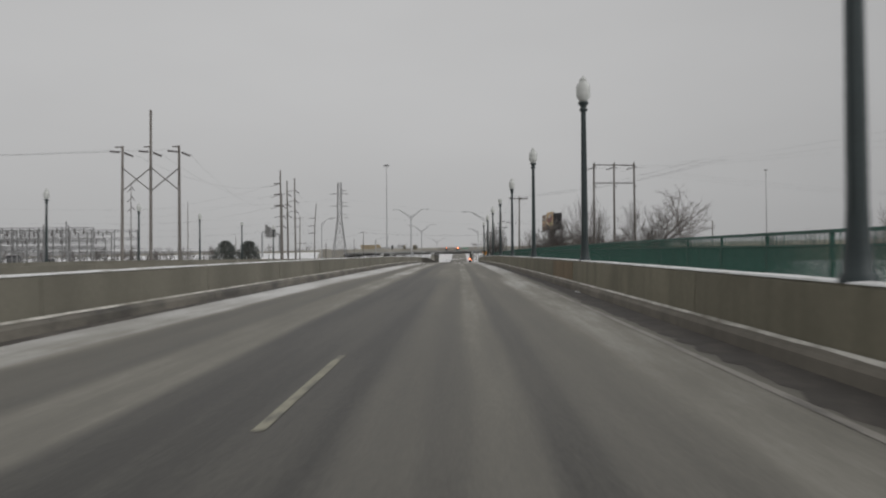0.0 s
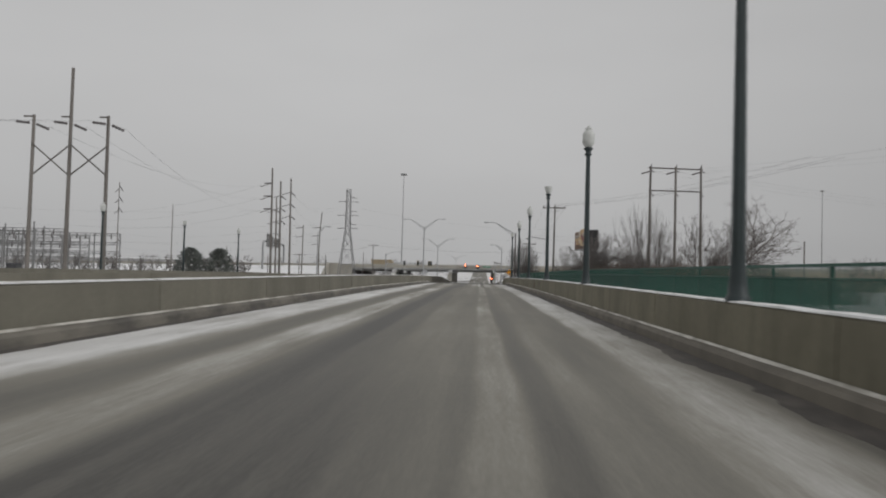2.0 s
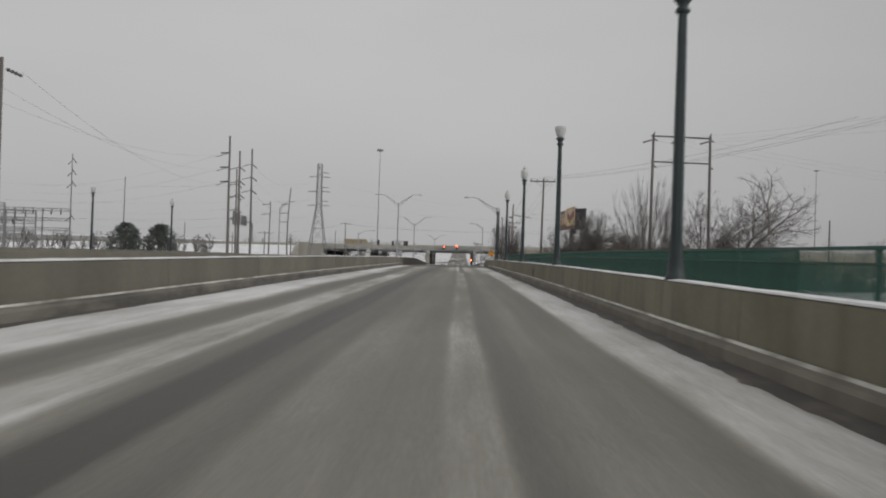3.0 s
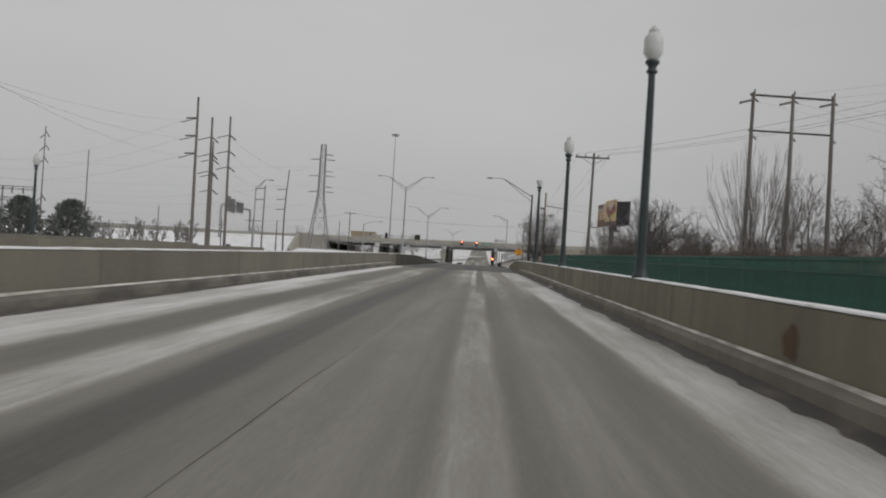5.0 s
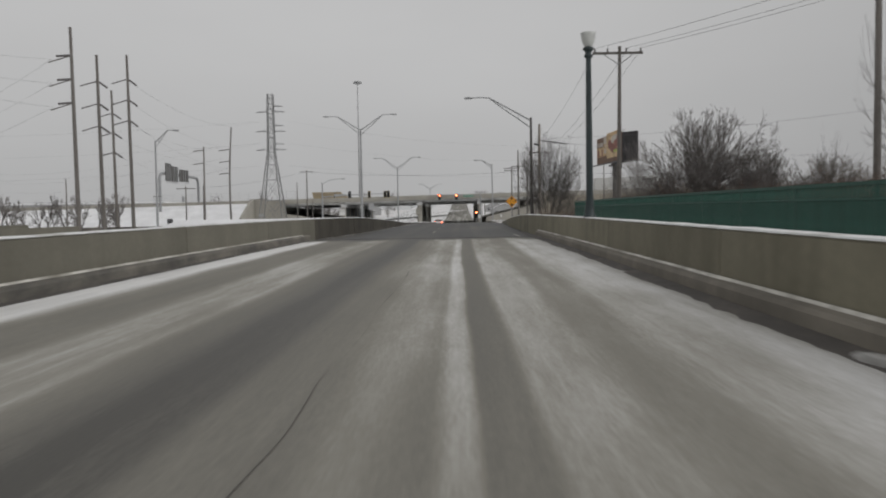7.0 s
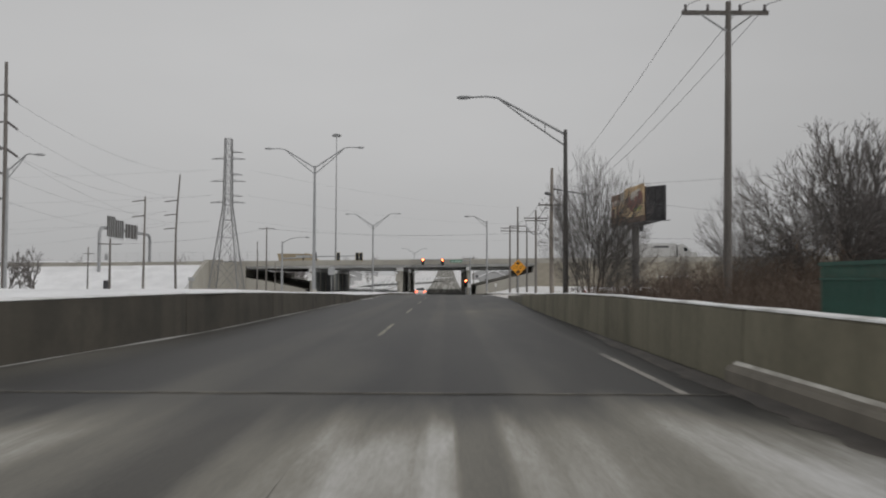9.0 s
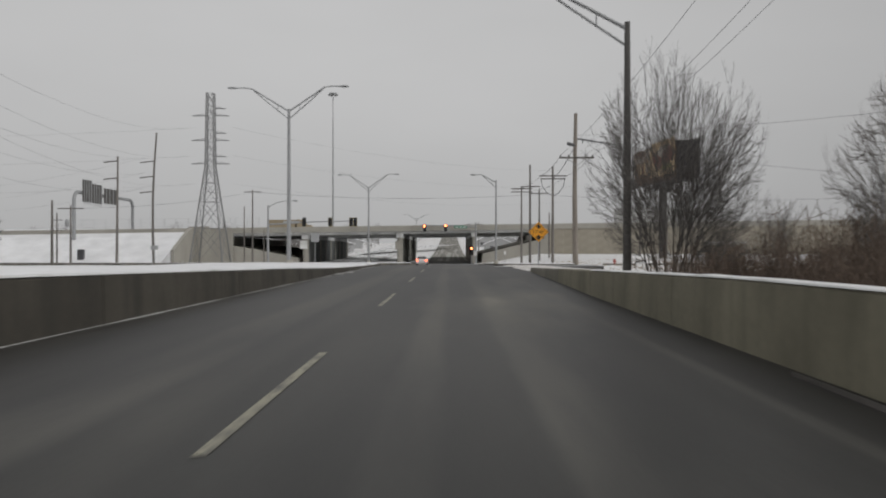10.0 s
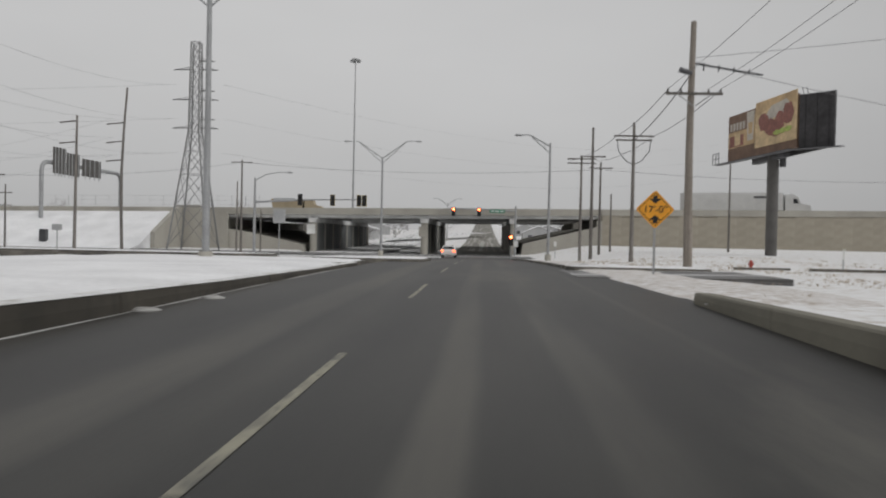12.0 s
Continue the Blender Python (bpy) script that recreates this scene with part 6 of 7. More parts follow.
# ---- trees and brush ----
def bare_tree(seed, stems, lean, depth, angle, lift, thick, fine, fit, wob=0.07, sides=2, first=0.30):
    """Trunk and crown of a leafless tree, fitted to a half width and a height: curved limbs that fork again and again down to fine twigs."""
    r = random.Random(seed)
    trunk, crown = Shape(), Shape()
    up = Vector((0, 0, 1))
    heart = Vector((0, 0, fit[1] * 0.3))

    def limb(p, d, length, rad, level):
        n = 5 if level < 2 else (3 if level < depth - 1 else 2)
        bend = Vector((r.gauss(0, 1), r.gauss(0, 1), r.gauss(0, 0.5))) * wob * 0.9
        pts, rads, q, dd = [p], [rad], p.copy(), d.copy()
        for i in range(n):
            dd = (dd + bend + up * lift + (q - heart).normalized() * (0.10 if level > 1 else 0.02) + Vector((r.gauss(0, wob), r.gauss(0, wob), r.gauss(0, wob)))).normalized()
            q = q + dd * length / n
            pts.append(q.copy())
            rads.append(max(rad * (1 - 0.36 * (i + 1) / n), fine * 0.6))
        (trunk if level == 0 else crown).tube(pts, rads, 7 if level == 0 else (5 if level == 1 else 3), level == 0, level < 2)
        if level >= depth:
            return
        axis = dd.orthogonal().normalized()
        axis.rotate(Matrix.Rotation(r.uniform(0, 2 * math.pi), 3, dd))
        kids = 3 if level < 2 and r.random() < 0.4 else 2
        for k in range(kids):
            side = axis.copy()
            side.rotate(Matrix.Rotation(2 * math.pi * k / kids + r.gauss(0, 0.35), 3, dd))
            a = angle * r.uniform(0.55, 1.35)
            limb(q.copy(), (dd * math.cos(a) + side * math.sin(a)).normalized(), length * r.uniform(0.66, 0.92), max(rads[-1] * r.uniform(0.72, 0.98), fine), level + 1)
        for k in range(sides if level else max(1, sides - 1)):
            t = r.uniform(0.35, 0.92)
            i = min(int(t * n), n - 1)
            base = pts[i].lerp(pts[i + 1], t * n - i)
            along = (pts[i + 1] - pts[i]).normalized()
            side = along.orthogonal().normalized()
            side.rotate(Matrix.Rotation(r.uniform(0, 2 * math.pi), 3, along))
            a = angle * r.uniform(1.2, 2.2)
            limb(base, (along * math.cos(a) + side * math.sin(a)).normalized(), length * r.uniform(0.40, 0.66), max(rads[i] * r.uniform(0.32, 0.5), fine), level + (1 if level < 2 else 2))

    for k in range(stems):
        a = 2 * math.pi * (k + r.random() * 0.7) / stems
        tilt = r.uniform(0.03, 0.12) if stems == 1 else r.uniform(0.25, 1.0) * lean
        d = Vector((math.cos(a) * math.sin(tilt), math.sin(a) * math.sin(tilt), math.cos(tilt)))
        off = Vector((math.cos(a), math.sin(a), 0)) * (0.0 if stems == 1 else 0.10 + 0.05 * stems * r.random())
        limb(off + Vector((0, 0, -0.3)), d, fit[1] * first * r.uniform(0.8, 1.15), thick * (1 if stems == 1 else r.uniform(0.55, 1.0)), 0)
    wide = sorted(math.hypot(q[0], q[1]) for q in crown.v)
    tall = sorted(q[2] for q in crown.v)
    a, b = fit[0] / wide[int(len(wide) * 0.96)], fit[1] / tall[int(len(tall) * 0.985)]
    for shape in (trunk, crown):
        out = []
        for q in shape.v:
            x, y, z = q[0] * a, q[1] * a, q[2] * b
            mid = 0.45 * fit[1]
            far = math.sqrt((x * x + y * y) / (fit[0] * 1.06) ** 2 + ((z - mid) / (fit[1] * 0.57)) ** 2)
            if far > 1 and z > 0.25 * fit[1]:
                k = (1 + 0.5 * (far - 1)) / far
                x, y, z = x * k, y * k, mid + (z - mid) * k
            # the foot of the crown stays narrow, like a vase
            wide, most = math.hypot(x, y), fit[0] * (0.22 + 0.80 * min(1.0, max(z, 0.0) / (0.5 * fit[1])))
            if wide > most:
                k = (most + 0.25 * (wide - most)) / wide
                x, y = x * k, y * k
            out.append((x, y, z))
        shape.v = out
    return trunk.mesh("trunk", BARK), crown.mesh("crown", TWIG)


def thicket(seed, width, length, height, count):
    """A tangle of thin upright stems."""
    r = random.Random(seed)
    s = Shape()
    for _ in range(count):
        x, y = r.gauss(0, width / 3), r.gauss(0, length / 3)
        h = height * r.uniform(0.4, 1.0) * max(0.35, 1 - (abs(x) / width) ** 2)
        p = Vector((x, y, -0.3))
        d = Vector((r.gauss(0, 0.28), r.gauss(0, 0.28), 1)).normalized()
        pts = [p]
        for i in range(3):
            d = (d + Vector((r.gauss(0, 0.22), r.gauss(0, 0.22), r.gauss(0, 0.05)))).normalized()
            pts.append(pts[-1] + d * h / 3)
        s.tube(pts, [0.016, 0.012, 0.009, 0.004], 3, False)
        for k in range(5):
            b = pts[r.randint(1, 3)]
            e = b + Vector((r.gauss(0, 0.4), r.gauss(0, 0.4), r.uniform(0.0, 0.7))) * (h / 4)
            s.tube([b, e], [0.009, 0.004], 3, False)
    return s.mesh("stems", BRUSH)


KINDS = {
    "round": bare_tree(3, 7, 0.65, 6, 0.38, 0.0, 0.17, 0.0125, (4.7, 7.1), wob=0.055, sides=3),
    "tall": bare_tree(7, 4, 0.35, 4, 0.26, 0.05, 0.12, 0.010, (2.6, 12.0), sides=1),
    "oak": bare_tree(11, 1, 0.0, 6, 0.52, 0.02, 0.34, 0.012, (6.8, 10.5), wob=0.13, first=0.26, sides=3),
    "oak_two": bare_tree(17, 2, 0.35, 6, 0.46, 0.03, 0.26, 0.011, (5.8, 10.0), wob=0.11, sides=3),
    "clump": bare_tree(23, 17, 0.55, 5, 0.33, 0.02, 0.085, 0.0095, (3.1, 7.6), wob=0.05, first=0.32, sides=2),
    "clump_two": bare_tree(29, 10, 0.55, 5, 0.30, 0.02, 0.06, 0.008, (2.9, 6.8), wob=0.05, first=0.32),
    "fan": bare_tree(37, 9, 0.42, 4, 0.24, 0.05, 0.15, 0.015, (3.4, 11.4), first=0.36, sides=2),
    "far_oak": bare_tree(61, 2, 0.4, 4, 0.50, 0.03, 0.26, 0.026, (5.2, 9.0), wob=0.11),
    "far_round": bare_tree(67, 4, 0.6, 4, 0.42, 0.04, 0.14, 0.022, (3.8, 6.8)),
    "low_shrub": bare_tree(71, 8, 0.6, 3, 0.36, 0.05, 0.075, 0.018, (3.2, 6.2)),
    "young": bare_tree(51, 1, 0.0, 4, 0.42, 0.05, 0.15, 0.036, (2.3, 5.6)),
}


def tree(kind, x, y, z, scale=1.0, turn=0, name="tree", label="leafless tree with fine brown twigs", group="bare trees"):
    t = thing(name, label, "tree", pose(x, y, z, 0, 0, turn) @ Matrix.Diagonal((scale, scale, scale, 1)), group)
    part("trunk", KINDS[kind][0], BARK, t)
    part("crown", KINDS[kind][1], TWIG, t)
    return t


tree("round", 18.0, 169.3, -0.8, 1.2, 0, label="broad leafless tree with dense rounded crown")
tree("round", 27.0, 180.0, -0.6, 0.9, 120, label="broad leafless tree behind the wall")
tree("oak_two", 30.5, 186.5, -0.6, 0.6, 60, label="dark leafless tree behind the wall")
tree("round", 34.5, 184.0, -0.6, 0.85, 200, label="leafless tree among brush")
tree("fan", 19.5, 138.5, -1.5, 1.0, 30, label="tall fan-shaped leafless tree with pale limbs")
tree("fan", 22.0, 139.6, -1.5, 0.86, 150, label="tall fan-shaped leafless tree behind the railing")
tree("oak", 36.5, 157.5, -1.4, 1.3, 80, label="spreading leafless tree with crooked limbs")
tree("oak_two", 31.5, 160.0, -1.4, 1.15, 10, label="spreading leafless tree with twin trunks")
tree("oak", 42.5, 166.0, -1.4, 0.95, 220, label="spreading leafless tree with crooked limbs")
tree("tall", 31.0, 175.0, -1.2, 0.7, 300, label="thin leafless tree with a few upright limbs")
tree("clump", 6.65, 169.5, -0.3, 0.88, 0, label="tall many-stemmed leafless shrub behind the wall")
tree("clump_two", 7.8, 169.6, -0.3, 0.62, 70, label="tall many-stemmed leafless shrub behind the wall")
tree("clump_two", 12.6, 176.5, -0.4, 0.50, 130, label="many-stemmed leafless shrub behind the wall")
tree("clump_two", 15.2, 173.0, -0.5, 0.55, 250, label="many-stemmed leafless shrub behind the wall")
tree("round", 42.0, 186.0, -0.6, 0.85, 310, label="dense dark leafless tree behind the wall")
for x, y, sc in ((84.0, 172.0, 1.25), (92.0, 186.0, 1.3), (100.0, 170.0, 1.2), (78.0, 190.0, 0.9), (108.0, 180.0, 1.3), (70.0, 195.0, 0.8)):
    tree("far_oak", x, y, -1.6, sc, x * 13, label="leafless tree far beyond the railing")
tree("clump_two", 13.9, 168.5, -0.6, 0.95, 200, label="many-stemmed leafless shrub behind the wall")
tree("far_oak", -46.0, 402.0, -0.5, 0.9, 0, label="small leafless tree beyond the freeway")
tree("far_oak", 22.0, 420.0, 0.5, 0.9, 40, label="leafless tree beyond the freeway")
tree("far_oak", 34.0, 432.0, 0.5, 0.8, 140, label="leafless tree beyond the freeway")
r = random.Random(9)
for k in range(46):
    side_ = 1 if k % 2 else -1
    x = side_ * r.uniform(60, 330)
    y = r.uniform(400, 640) if side_ < 0 else r.uniform(210, 560)
    if side_ > 0 and y < 380:
        x = r.uniform(85, 330)
        if y > 296:
            y = 290
    tree(r.choice(("far_oak", "far_oak", "far_round")), x, y, ground_z(x, y) - 0.2, r.uniform(0.75, 1.25), r.uniform(0, 360), label="distant leafless tree on the horizon", group="distant trees")
for k in range(22):
    x, y = r.uniform(45, 150), r.uniform(120, 200)
    tree(r.choice(("low_shrub", "low_shrub", "far_round")), x, y, ground_z(x, y) - 0.1, r.uniform(0.55, 0.95), r.uniform(0, 360), label="low leafless shrub beyond the railing", group="low shrubs")
for k in range(26):
    x, y = r.uniform(-190, -88), r.uniform(225, 262)
    tree(r.choice(("low_shrub", "low_shrub", "far_round")), x, y, -1.7, r.uniform(0.45, 0.7), r.uniform(0, 360), label="low leafless shrub beside the substation", group="low shrubs")

for k in range(18):
    x, y = r.uniform(-150, -30), r.uniform(395, 470)
    tree(r.choice(("far_oak", "far_round")), x, y, ground_z(x, y) - 0.2, r.uniform(0.9, 1.3), r.uniform(0, 360), label="distant leafless tree on the horizon", group="distant trees")

THICK = [thicket(41, 3.2, 5.0, 3.2, 300), thicket(43, 2.8, 4.2, 2.6, 270)]
for k, (x, y, sc) in enumerate(((10.8, 168.5, 0.9), (9.2, 172.0, 0.8), (10.8, 173.2, 0.9), (8.4, 170.6, 0.7), (6.5, 167.0, 0.6), (9.4, 169.6, 0.7), (8.3, 168.0, 0.7), (7.3, 168.0, 0.65), (10.5, 160.0, 1.0), (11.0, 162.0, 0.9), (12.5, 162.5, 1.1), (15.5, 166.5, 1.15), (19.5, 164.0, 1.2), (12.5, 159.5, 0.95), (22.5, 158.0, 1.2), (26.0, 155.0, 1.3), (20.0, 152.0, 1.2), (29.5, 157.0, 1.3), (34.0, 162.0, 1.3),
                          (17.0, 155.0, 1.0), (24.0, 146.0, 1.1), (28.0, 149.0, 1.1), (10.2, 164.5, 1.0), (11.0, 157.0, 0.85), (17.5, 176.0, 1.0), (12.0, 182.0, 0.6), (38.0, 152.0, 1.2), (32.0, 146.0, 1.0), (10.5, 158.0, 0.8), (45.0, 160.0, 1.3), (13.0, 167.5, 1.0), (15.0, 169.5, 1.1), (16.5, 167.0, 1.3), (13.5, 161.0, 1.0), (18.0, 170.0, 1.5), (14.0, 164.5, 1.2), (12.0, 165.5, 1.1), (17.0, 163.0, 1.2), (20.5, 167.0, 1.4), (16.0, 173.5, 1.0), (13.0, 175.0, 0.45), (19.0, 157.0, 1.2), (22.0, 163.0, 1.3), (24.5, 160.0, 1.3), (27.0, 152.0, 1.3), (23.0, 149.5, 1.3), (30.0, 152.0, 1.3))):
    t = tagged(part("thicket", THICK[k % 2], BRUSH, at=pose(x, y, ground_z(x, y), 0, 0, 47 * k) @ Matrix.Diagonal((sc, sc, sc, 1))), "tangle of dry brown brush behind the viaduct", "brush", kind="stuff")
r = random.Random(77)
for k in range(44):
    x, y = r.uniform(14, 48), r.uniform(143, 178)
    if k > 33:
        x, y = r.uniform(16.5, 25), r.uniform(133, 142)
    if k <= 33 and x < 17 and y < 156:
        continue
    sc = (r.uniform(1.15, 1.5) if x > 24 else r.uniform(0.75, 1.0)) if k <= 33 else r.uniform(1.5, 1.9)
    tagged(part("thicket", THICK[k % 2], BRUSH, at=pose(x, y, ground_z(x, y), 0, 0, 61 * k) @ Matrix.Diagonal((sc, sc, sc, 1))), "tangle of dry brown brush behind the viaduct", "brush", kind="stuff")
haze = thicket(47, 4.6, 5.2, 4.9, 620)
for k, (x, y) in enumerate(((17.8, 137.0), (20.4, 138.6), (23.0, 137.2), (25.4, 140.4), (16.6, 139.6), (21.8, 141.6), (27.6, 138.4), (24.2, 143.2))):
    tagged(part("thicket", haze, BRUSH, at=pose(x, y, ground_z(x, y), 0, 0, 83 * k)), "dense brown brush behind the green railing", "brush", kind="stuff")
r = random.Random(31)
for k in range(34):
    sd = 1 if k % 2 else -1
    y = r.uniform(400, 720)
    x = sd * r.uniform(15, 70) - 2
    if -30 < x < 8:
        x -= 26
    tree(r.choice(("far_oak", "far_round")), x, y, max(rz(y), ground_z(x, y)) - 0.6, r.uniform(0.7, 1.1), r.uniform(0, 360), label="distant leafless tree beside the road beyond the overpass", group="distant trees")
# dry grass pushing through the snow
s = Shape()
r = random.Random(12)
for _ in range(5200):
    y = r.uniform(184, 240)
    x = r.uniform(4.2, 26)
    if noise.noise((x * 0.35, y * 0.35, 3.3)) < 0.05 or (195 < y < 204 and x < 10):
        continue
    z = ground_z(x, y) + (0.06 if x < 9 else 0.0)
    for k in range(3):
        a, h = r.uniform(0, 6.28), r.uniform(0.03, 0.11)
        dx, dy = math.cos(a) * 0.02, math.sin(a) * 0.02
        ex, ey = x + r.gauss(0, 0.06), y + r.gauss(0, 0.06)
        s.add([(x - dx, y - dy, z), (x + dx, y + dy, z), (ex, ey, z + h)], [(0, 1, 2)])
tagged(part("grass", s, DRYGRASS), "tufts of dry grass showing through snow", "grass", kind="stuff")


def conifer(seed, h, w):
    r = random.Random(seed)
    t = thing("conifer", "dark evergreen shrub with a ragged outline", "tree", (0, 0, 0), "evergreen shrubs")
    part("trunk", Shape().tube([(0, 0, -0.3), (0.05, 0, h * 0.5), (0, 0.05, h * 0.92)], [0.14, 0.09, 0.02], 6), BARK, t)
    s = Shape()
    for _ in range(2600):
        u = r.random()
        lob = 0.9 + 0.4 * noise.noise((seed + u * 3, r.random() * 0.2, 0))
        rad = w * min(1.0, 0.72 + u * 1.5) * max(0.0, 1 - u) ** 0.45 * lob
        a = r.uniform(0, 2 * math.pi)
        rad *= (0.45 + 0.55 * math.sqrt(r.random())) * (0.85 + 1.1 * noise.noise((math.cos(a) * 1.9 + seed, math.sin(a) * 1.9, u * 5)))
        c = Vector((rad * math.cos(a), rad * math.sin(a), h * (0.05 + 0.93 * u)))
        out = Vector((math.cos(a), math.sin(a), 0.5 + r.random())).normalized()
        sd = out.orthogonal().normalized()
        sd.rotate(Matrix.Rotation(r.uniform(0, 6.28), 3, out))
        L, W = r.uniform(0.22, 0.45), r.uniform(0.06, 0.12)
        s.add([c - sd * W, c + sd * W, c + out * L], [(0, 1, 2)])
        s.add([c - out * 0.1, c + sd.cross(out) * W + out * 0.1, c + out * L * 0.9 + sd * 0.08], [(0, 1, 2)])
    part("crown", s, NEEDLE, t)
    return t


c = conifer(5, 5.6, 2.6)
c.matrix_basis = pose(-40.8, 150.0, -1.6)
c = conifer(8, 5.6, 3.0)
c.matrix_basis = pose(-37.3, 152.1, -1.6)


# ---- substation ----
sub = thing("substation", "open steel substation with rows of gantry beams and posts", "substation", (-120.0, 205.0, -1.6))
for j, (y, x0, x1, n, z) in enumerate(((0, -60, 20, 13, 8.2), (9, -66, 22, 14, 10.4), (18, -70, 24, 14, 11.6), (30, -80, 22, 15, 9.0), (39, -80, 20, 15, 11.0), (48, -80, 24, 16, 12.2))):
    for k in range(n):
        x = x0 + (x1 - x0) * k / (n - 1)
        part("gantry_post", Shape().box(x - 0.13, x + 0.13, y - 0.13, y + 0.13, -0.3, z + (1.6 if k % 4 == 0 else 0)), LATTICE, sub)
        if k < n - 1:
            for q in range(2):
                xx = x + (x1 - x0) / (n - 1) * (0.3 + 0.35 * q)
                part("bushing", Shape().lathe([(0.14, z - 1.5), (0.2, z - 1.3), (0.14, z - 1.1), (0.2, z - 0.9), (0.14, z - 0.7), (0.1, z)], 6, (xx, y, 0)), PORCELAIN, sub)
    for zz in (z, z - 2.4, z - 4.8):
        s = Shape()
        s.tube([(x0, y - 0.25, zz), (x1, y - 0.25, zz)], 0.10, 4)
        s.tube([(x0, y + 0.25, zz - 0.6), (x1, y + 0.25, zz - 0.6)], 0.10, 4)
        m = int((x1 - x0) / 2)
        for k in range(m):
            s.tube([(x0 + 2 * k, y, zz), (x0 + 2 * k + 1, y, zz - 0.6)], 0.05, 4)
            s.tube([(x0 + 2 * k + 1, y, zz - 0.6), (x0 + 2 * k + 2, y, zz)], 0.05, 4)
        part("gantry_beam", s, LATTICE, sub)
for k in range(10):
    x = -75 + 9.5 * k
    s = Shape().box(x - 1.2, x + 1.2, 20, 22.5, -0.2, 3.4 + (k % 3) * 0.5)
    part("transformer", s, DARKSTEEL, sub)
for k in range(48):
    x, y = -152 + 1.9 * k + 0.5 * math.sin(k * 2.9), 261.0 + 1.6 * math.sin(k * 1.7)
    tree("young", x, y, -1.75, 1.2 + 0.14 * math.sin(k * 2.3), 77 * k, label="young leafless tree in a row before the snowy bank", group="trees before the embankment")
far = thing("warehouse", "long pale low building in the distance", "building", (-190.0, 470.0, 0.0))
part("wall", Shape().box(-60, 60, 0, 30, -2, 8), FAR, far)
part("roof", Shape().prism([(-61, 8), (61, 8), (61, 8.6), (-61, 8.6)], 1, -1, 31), SNOW, far)
for k in range(8):
    part("door", Shape().box(-50 + 13 * k, -45 + 13 * k, -0.12, -0.01, 0, 4.5), DARKSTEEL, far)


for x, y, w in ((17.0, 430.0, 10.0), (22.0, 462.0, 12.0), (16.0, 500.0, 9.0), (24.0, 545.0, 14.0), (-42.0, 440.0, 14.0), (-46.0, 500.0, 16.0)):
    z = max(rz(y), ground_z(x, y)) - 0.4
    house = thing("house", "small far house with a snowy gabled roof", "house", (x, y, z), "far houses")
    part("wall", Shape().prism([(-w / 2, -0.5), (w / 2, -0.5), (w / 2, 2.9), (0, 4.9), (-w / 2, 2.9)], 1, 0, 9), FAR, house)
    part("roof", Shape().prism([(-w / 2 - 0.5, 2.75), (0, 5.0), (w / 2 + 0.5, 2.75), (w / 2 + 0.5, 2.95), (0, 5.25), (-w / 2 - 0.5, 2.95)], 1, -0.4, 9.4), SNOW, house)
    for q in (-0.28, 0.2):
        part("window", Shape().box(q * w - 0.6, q * w + 0.6, -0.06, -0.01, 1.0, 2.2), DARKSTEEL, house)
for k in range(5):
    y = 392.0 + 38 * k
    p = pole("utility_pole", 8.4, y, rz(y) - 0.3, rz(y) + 9.8, 0.15, "wooden utility pole beside the road beyond the overpass")
    part("crossarm", Shape().box(-1.2, 1.2, -0.18, -0.1, 9.3, 9.42), ARMWOOD, p)


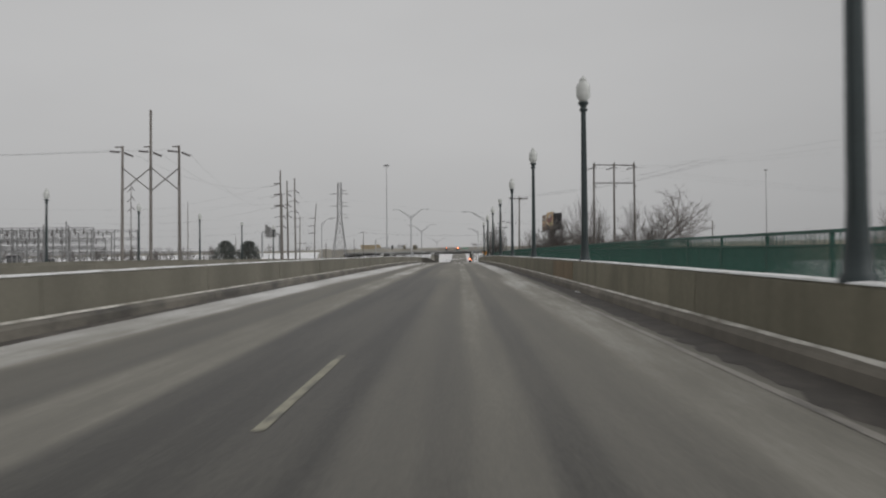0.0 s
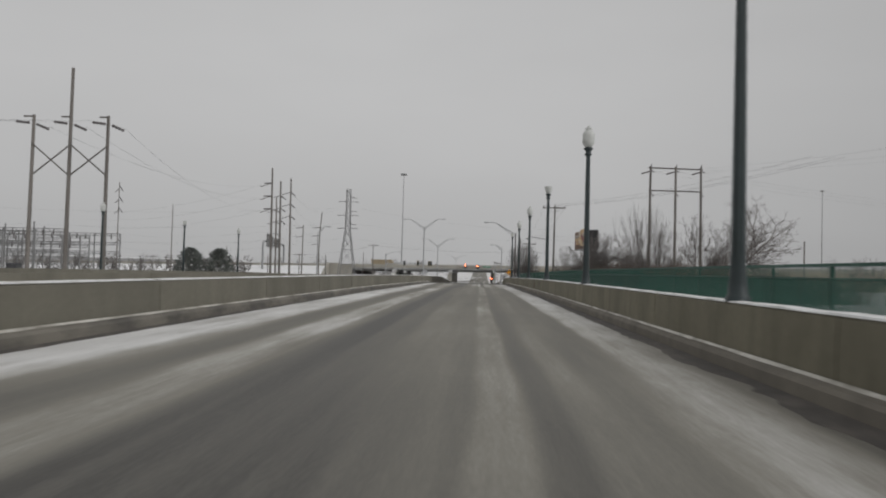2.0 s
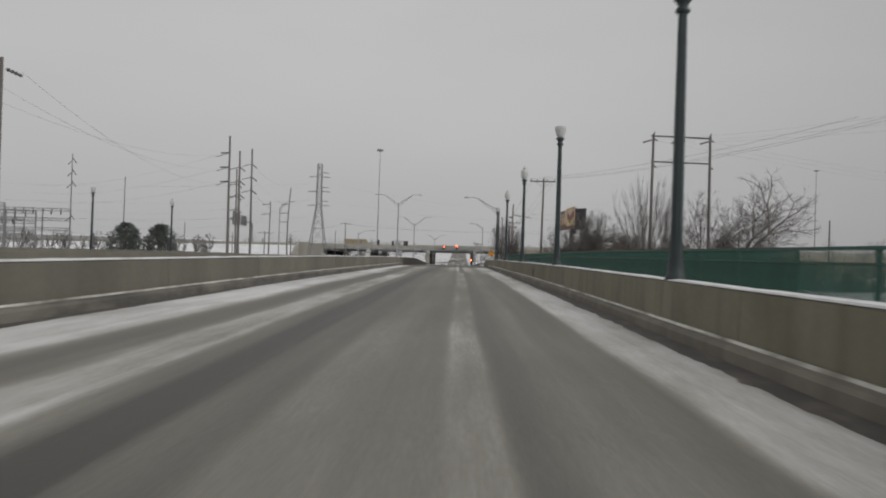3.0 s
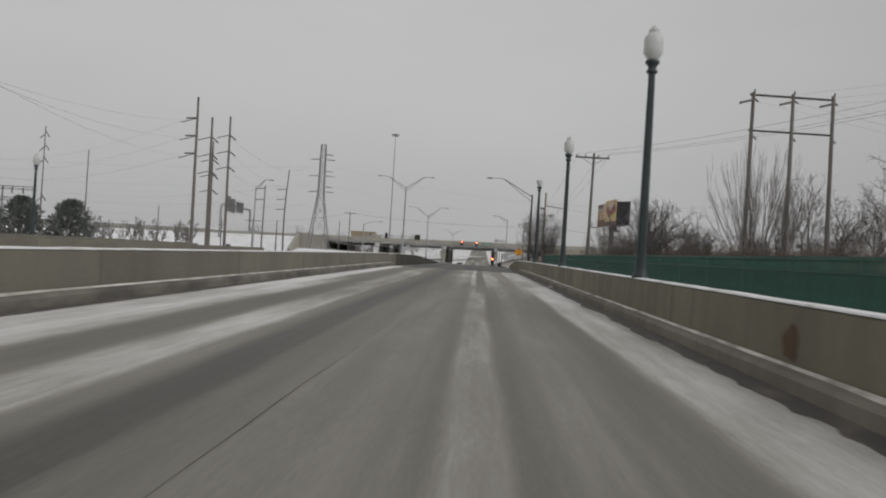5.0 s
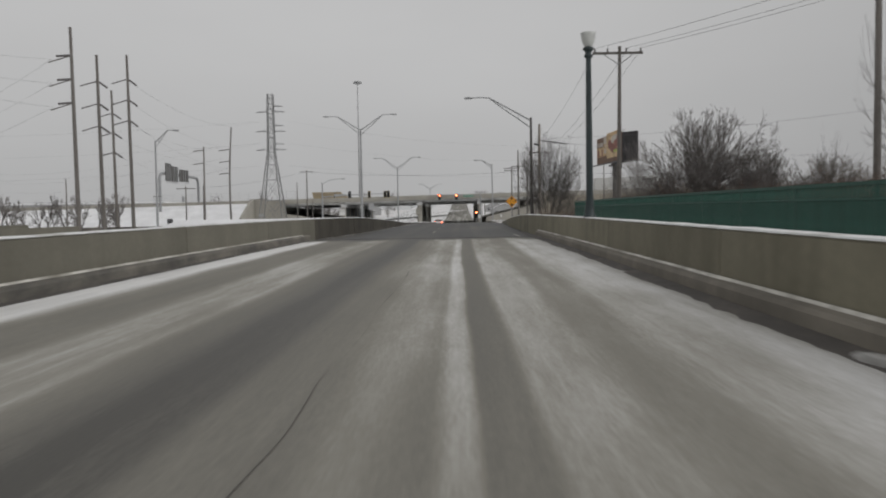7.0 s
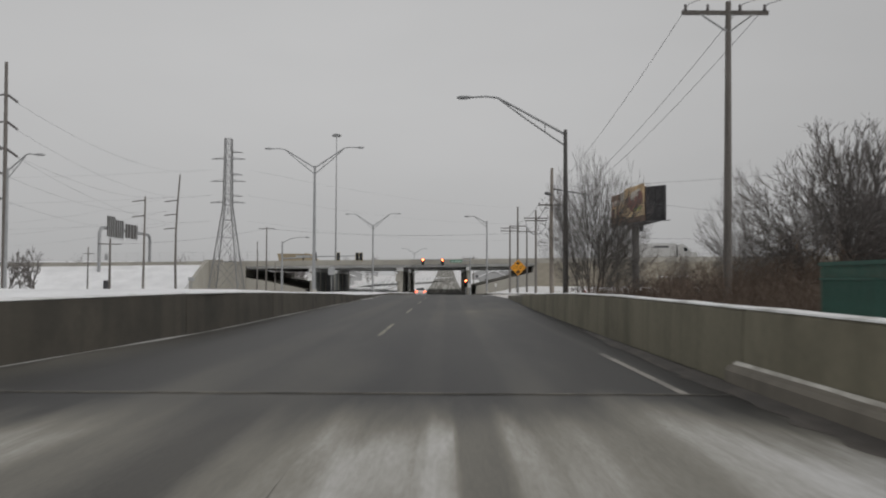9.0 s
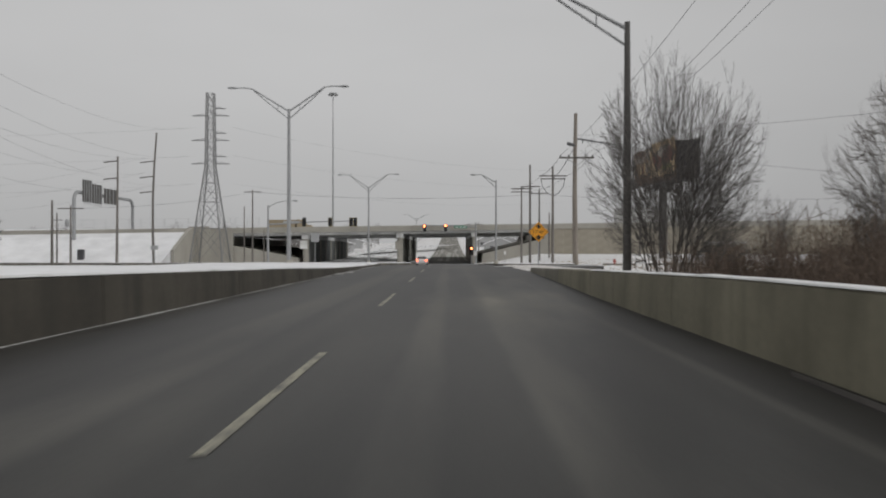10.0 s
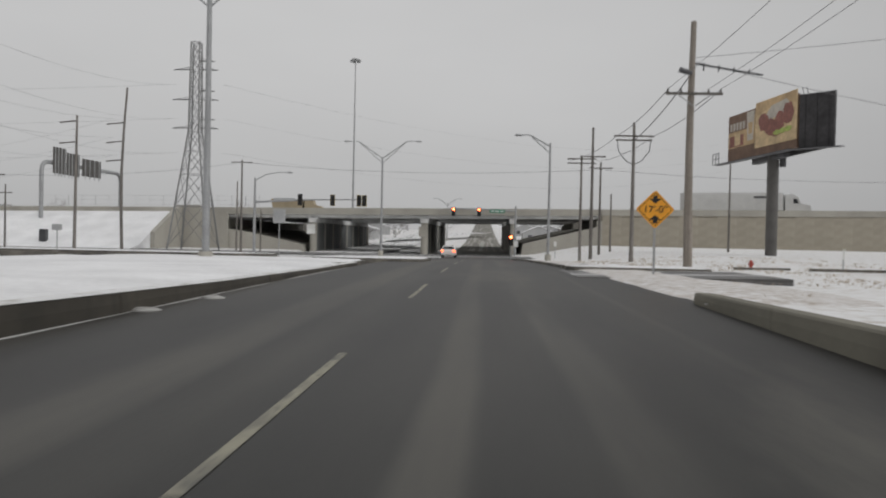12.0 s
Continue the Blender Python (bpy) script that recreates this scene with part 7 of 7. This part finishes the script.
# ---- power lines ----
for i, x in enumerate((-44.3, -40.5, -36.7)):
    z = 14.9
    cable((x - 1.4, 113.3, z), (x - 60 - 8 * i, 90.0, z - 0.5), 1.6)
    cable((x + 1.0, 115.2, z - 0.3), (-41.9, 191.2, 17.6 - 2.45 * i), 2.2)
    cable((-41.9, 191.2, 17.6 - 2.45 * i), (-110.0, 262.0, 17.0 - 2 * i), 1.8)
for i in range(3):
    cable((-39.3, 206.6, 17.2 - 2.45 * i), (-41.0 - 2.8, 284.0, 21.3 - 4.7 * i), 2.4)
    cable((-43.4, 212.2, 13.8 - 2.45 * i), (-48.7, 277.0, 15.6 - 2.4 * i), 1.6)
    cable((-48.7, 277.0, 15.6 - 2.4 * i), (-130, 330.0, 14.0 - 2.4 * i), 2.0)
    cable((-36.4, 284.0, 12.0 + 4.7 * i), (70.0, 420.0, 22.0 + 4.0 * i), 5.0)
    cable((-42.8, 284.0, 12.0 + 4.7 * i), (-210.0, 250.0, 14.0 + 4.0 * i), 4.0)
    cable((26.1 + 3.5 * (i - 1), 151.8, 16.2), (60.0 + 8 * i, 60.0, 15.0), 2.0, r=0.006)
    cable((27.7 + 3.5 * (i - 1), 153.4, 16.45), (150.0 + 8 * i, 210.0, 16.0), 2.6, r=0.007)
for i, (a, b) in enumerate(((-1.6, -1.25), (0.6, 0.75), (1.6, 1.35))):
    cable((11.28 + a, 164.4, 12.4), (10.25 + b, 212.1, 8.85), 0.8, r=0.011)
    cable((11.28 + a, 164.4, 12.4), (34.0 + a, 118.0, 13.5), 0.8, r=0.012)
    if i in (0, 2):
        cable((10.25 + b, 212.1, 8.85), (10.6 + b, 230.9, 8.7), 0.25, r=0.02)
        cable((10.6 + b, 230.9, 8.7), (8.76 + b, 247.5, 8.4), 0.4, r=0.02)
cable((10.3, 212.3, 10.4), (46.0, 180.0, 10.8), 0.8, r=0.011)
cable((10.3, 212.3, 10.2), (60.0, 240.0, 9.6), 1.0, r=0.014)
cable((10.3, 212.3, 9.9), (10.6, 231.0, 8.4), 0.3, r=0.03)
cable((-31.25, 276.0, 10.1), (12.5, 262.0, 8.8), 0.8, r=0.02)
cable((-46.0, 245.0, 6.0), (-31.25, 276.0, 10.1), 0.6, r=0.02)
cable((12.5, 262.0, 8.8), (60.0, 262.0, 8.6), 0.8, r=0.02)
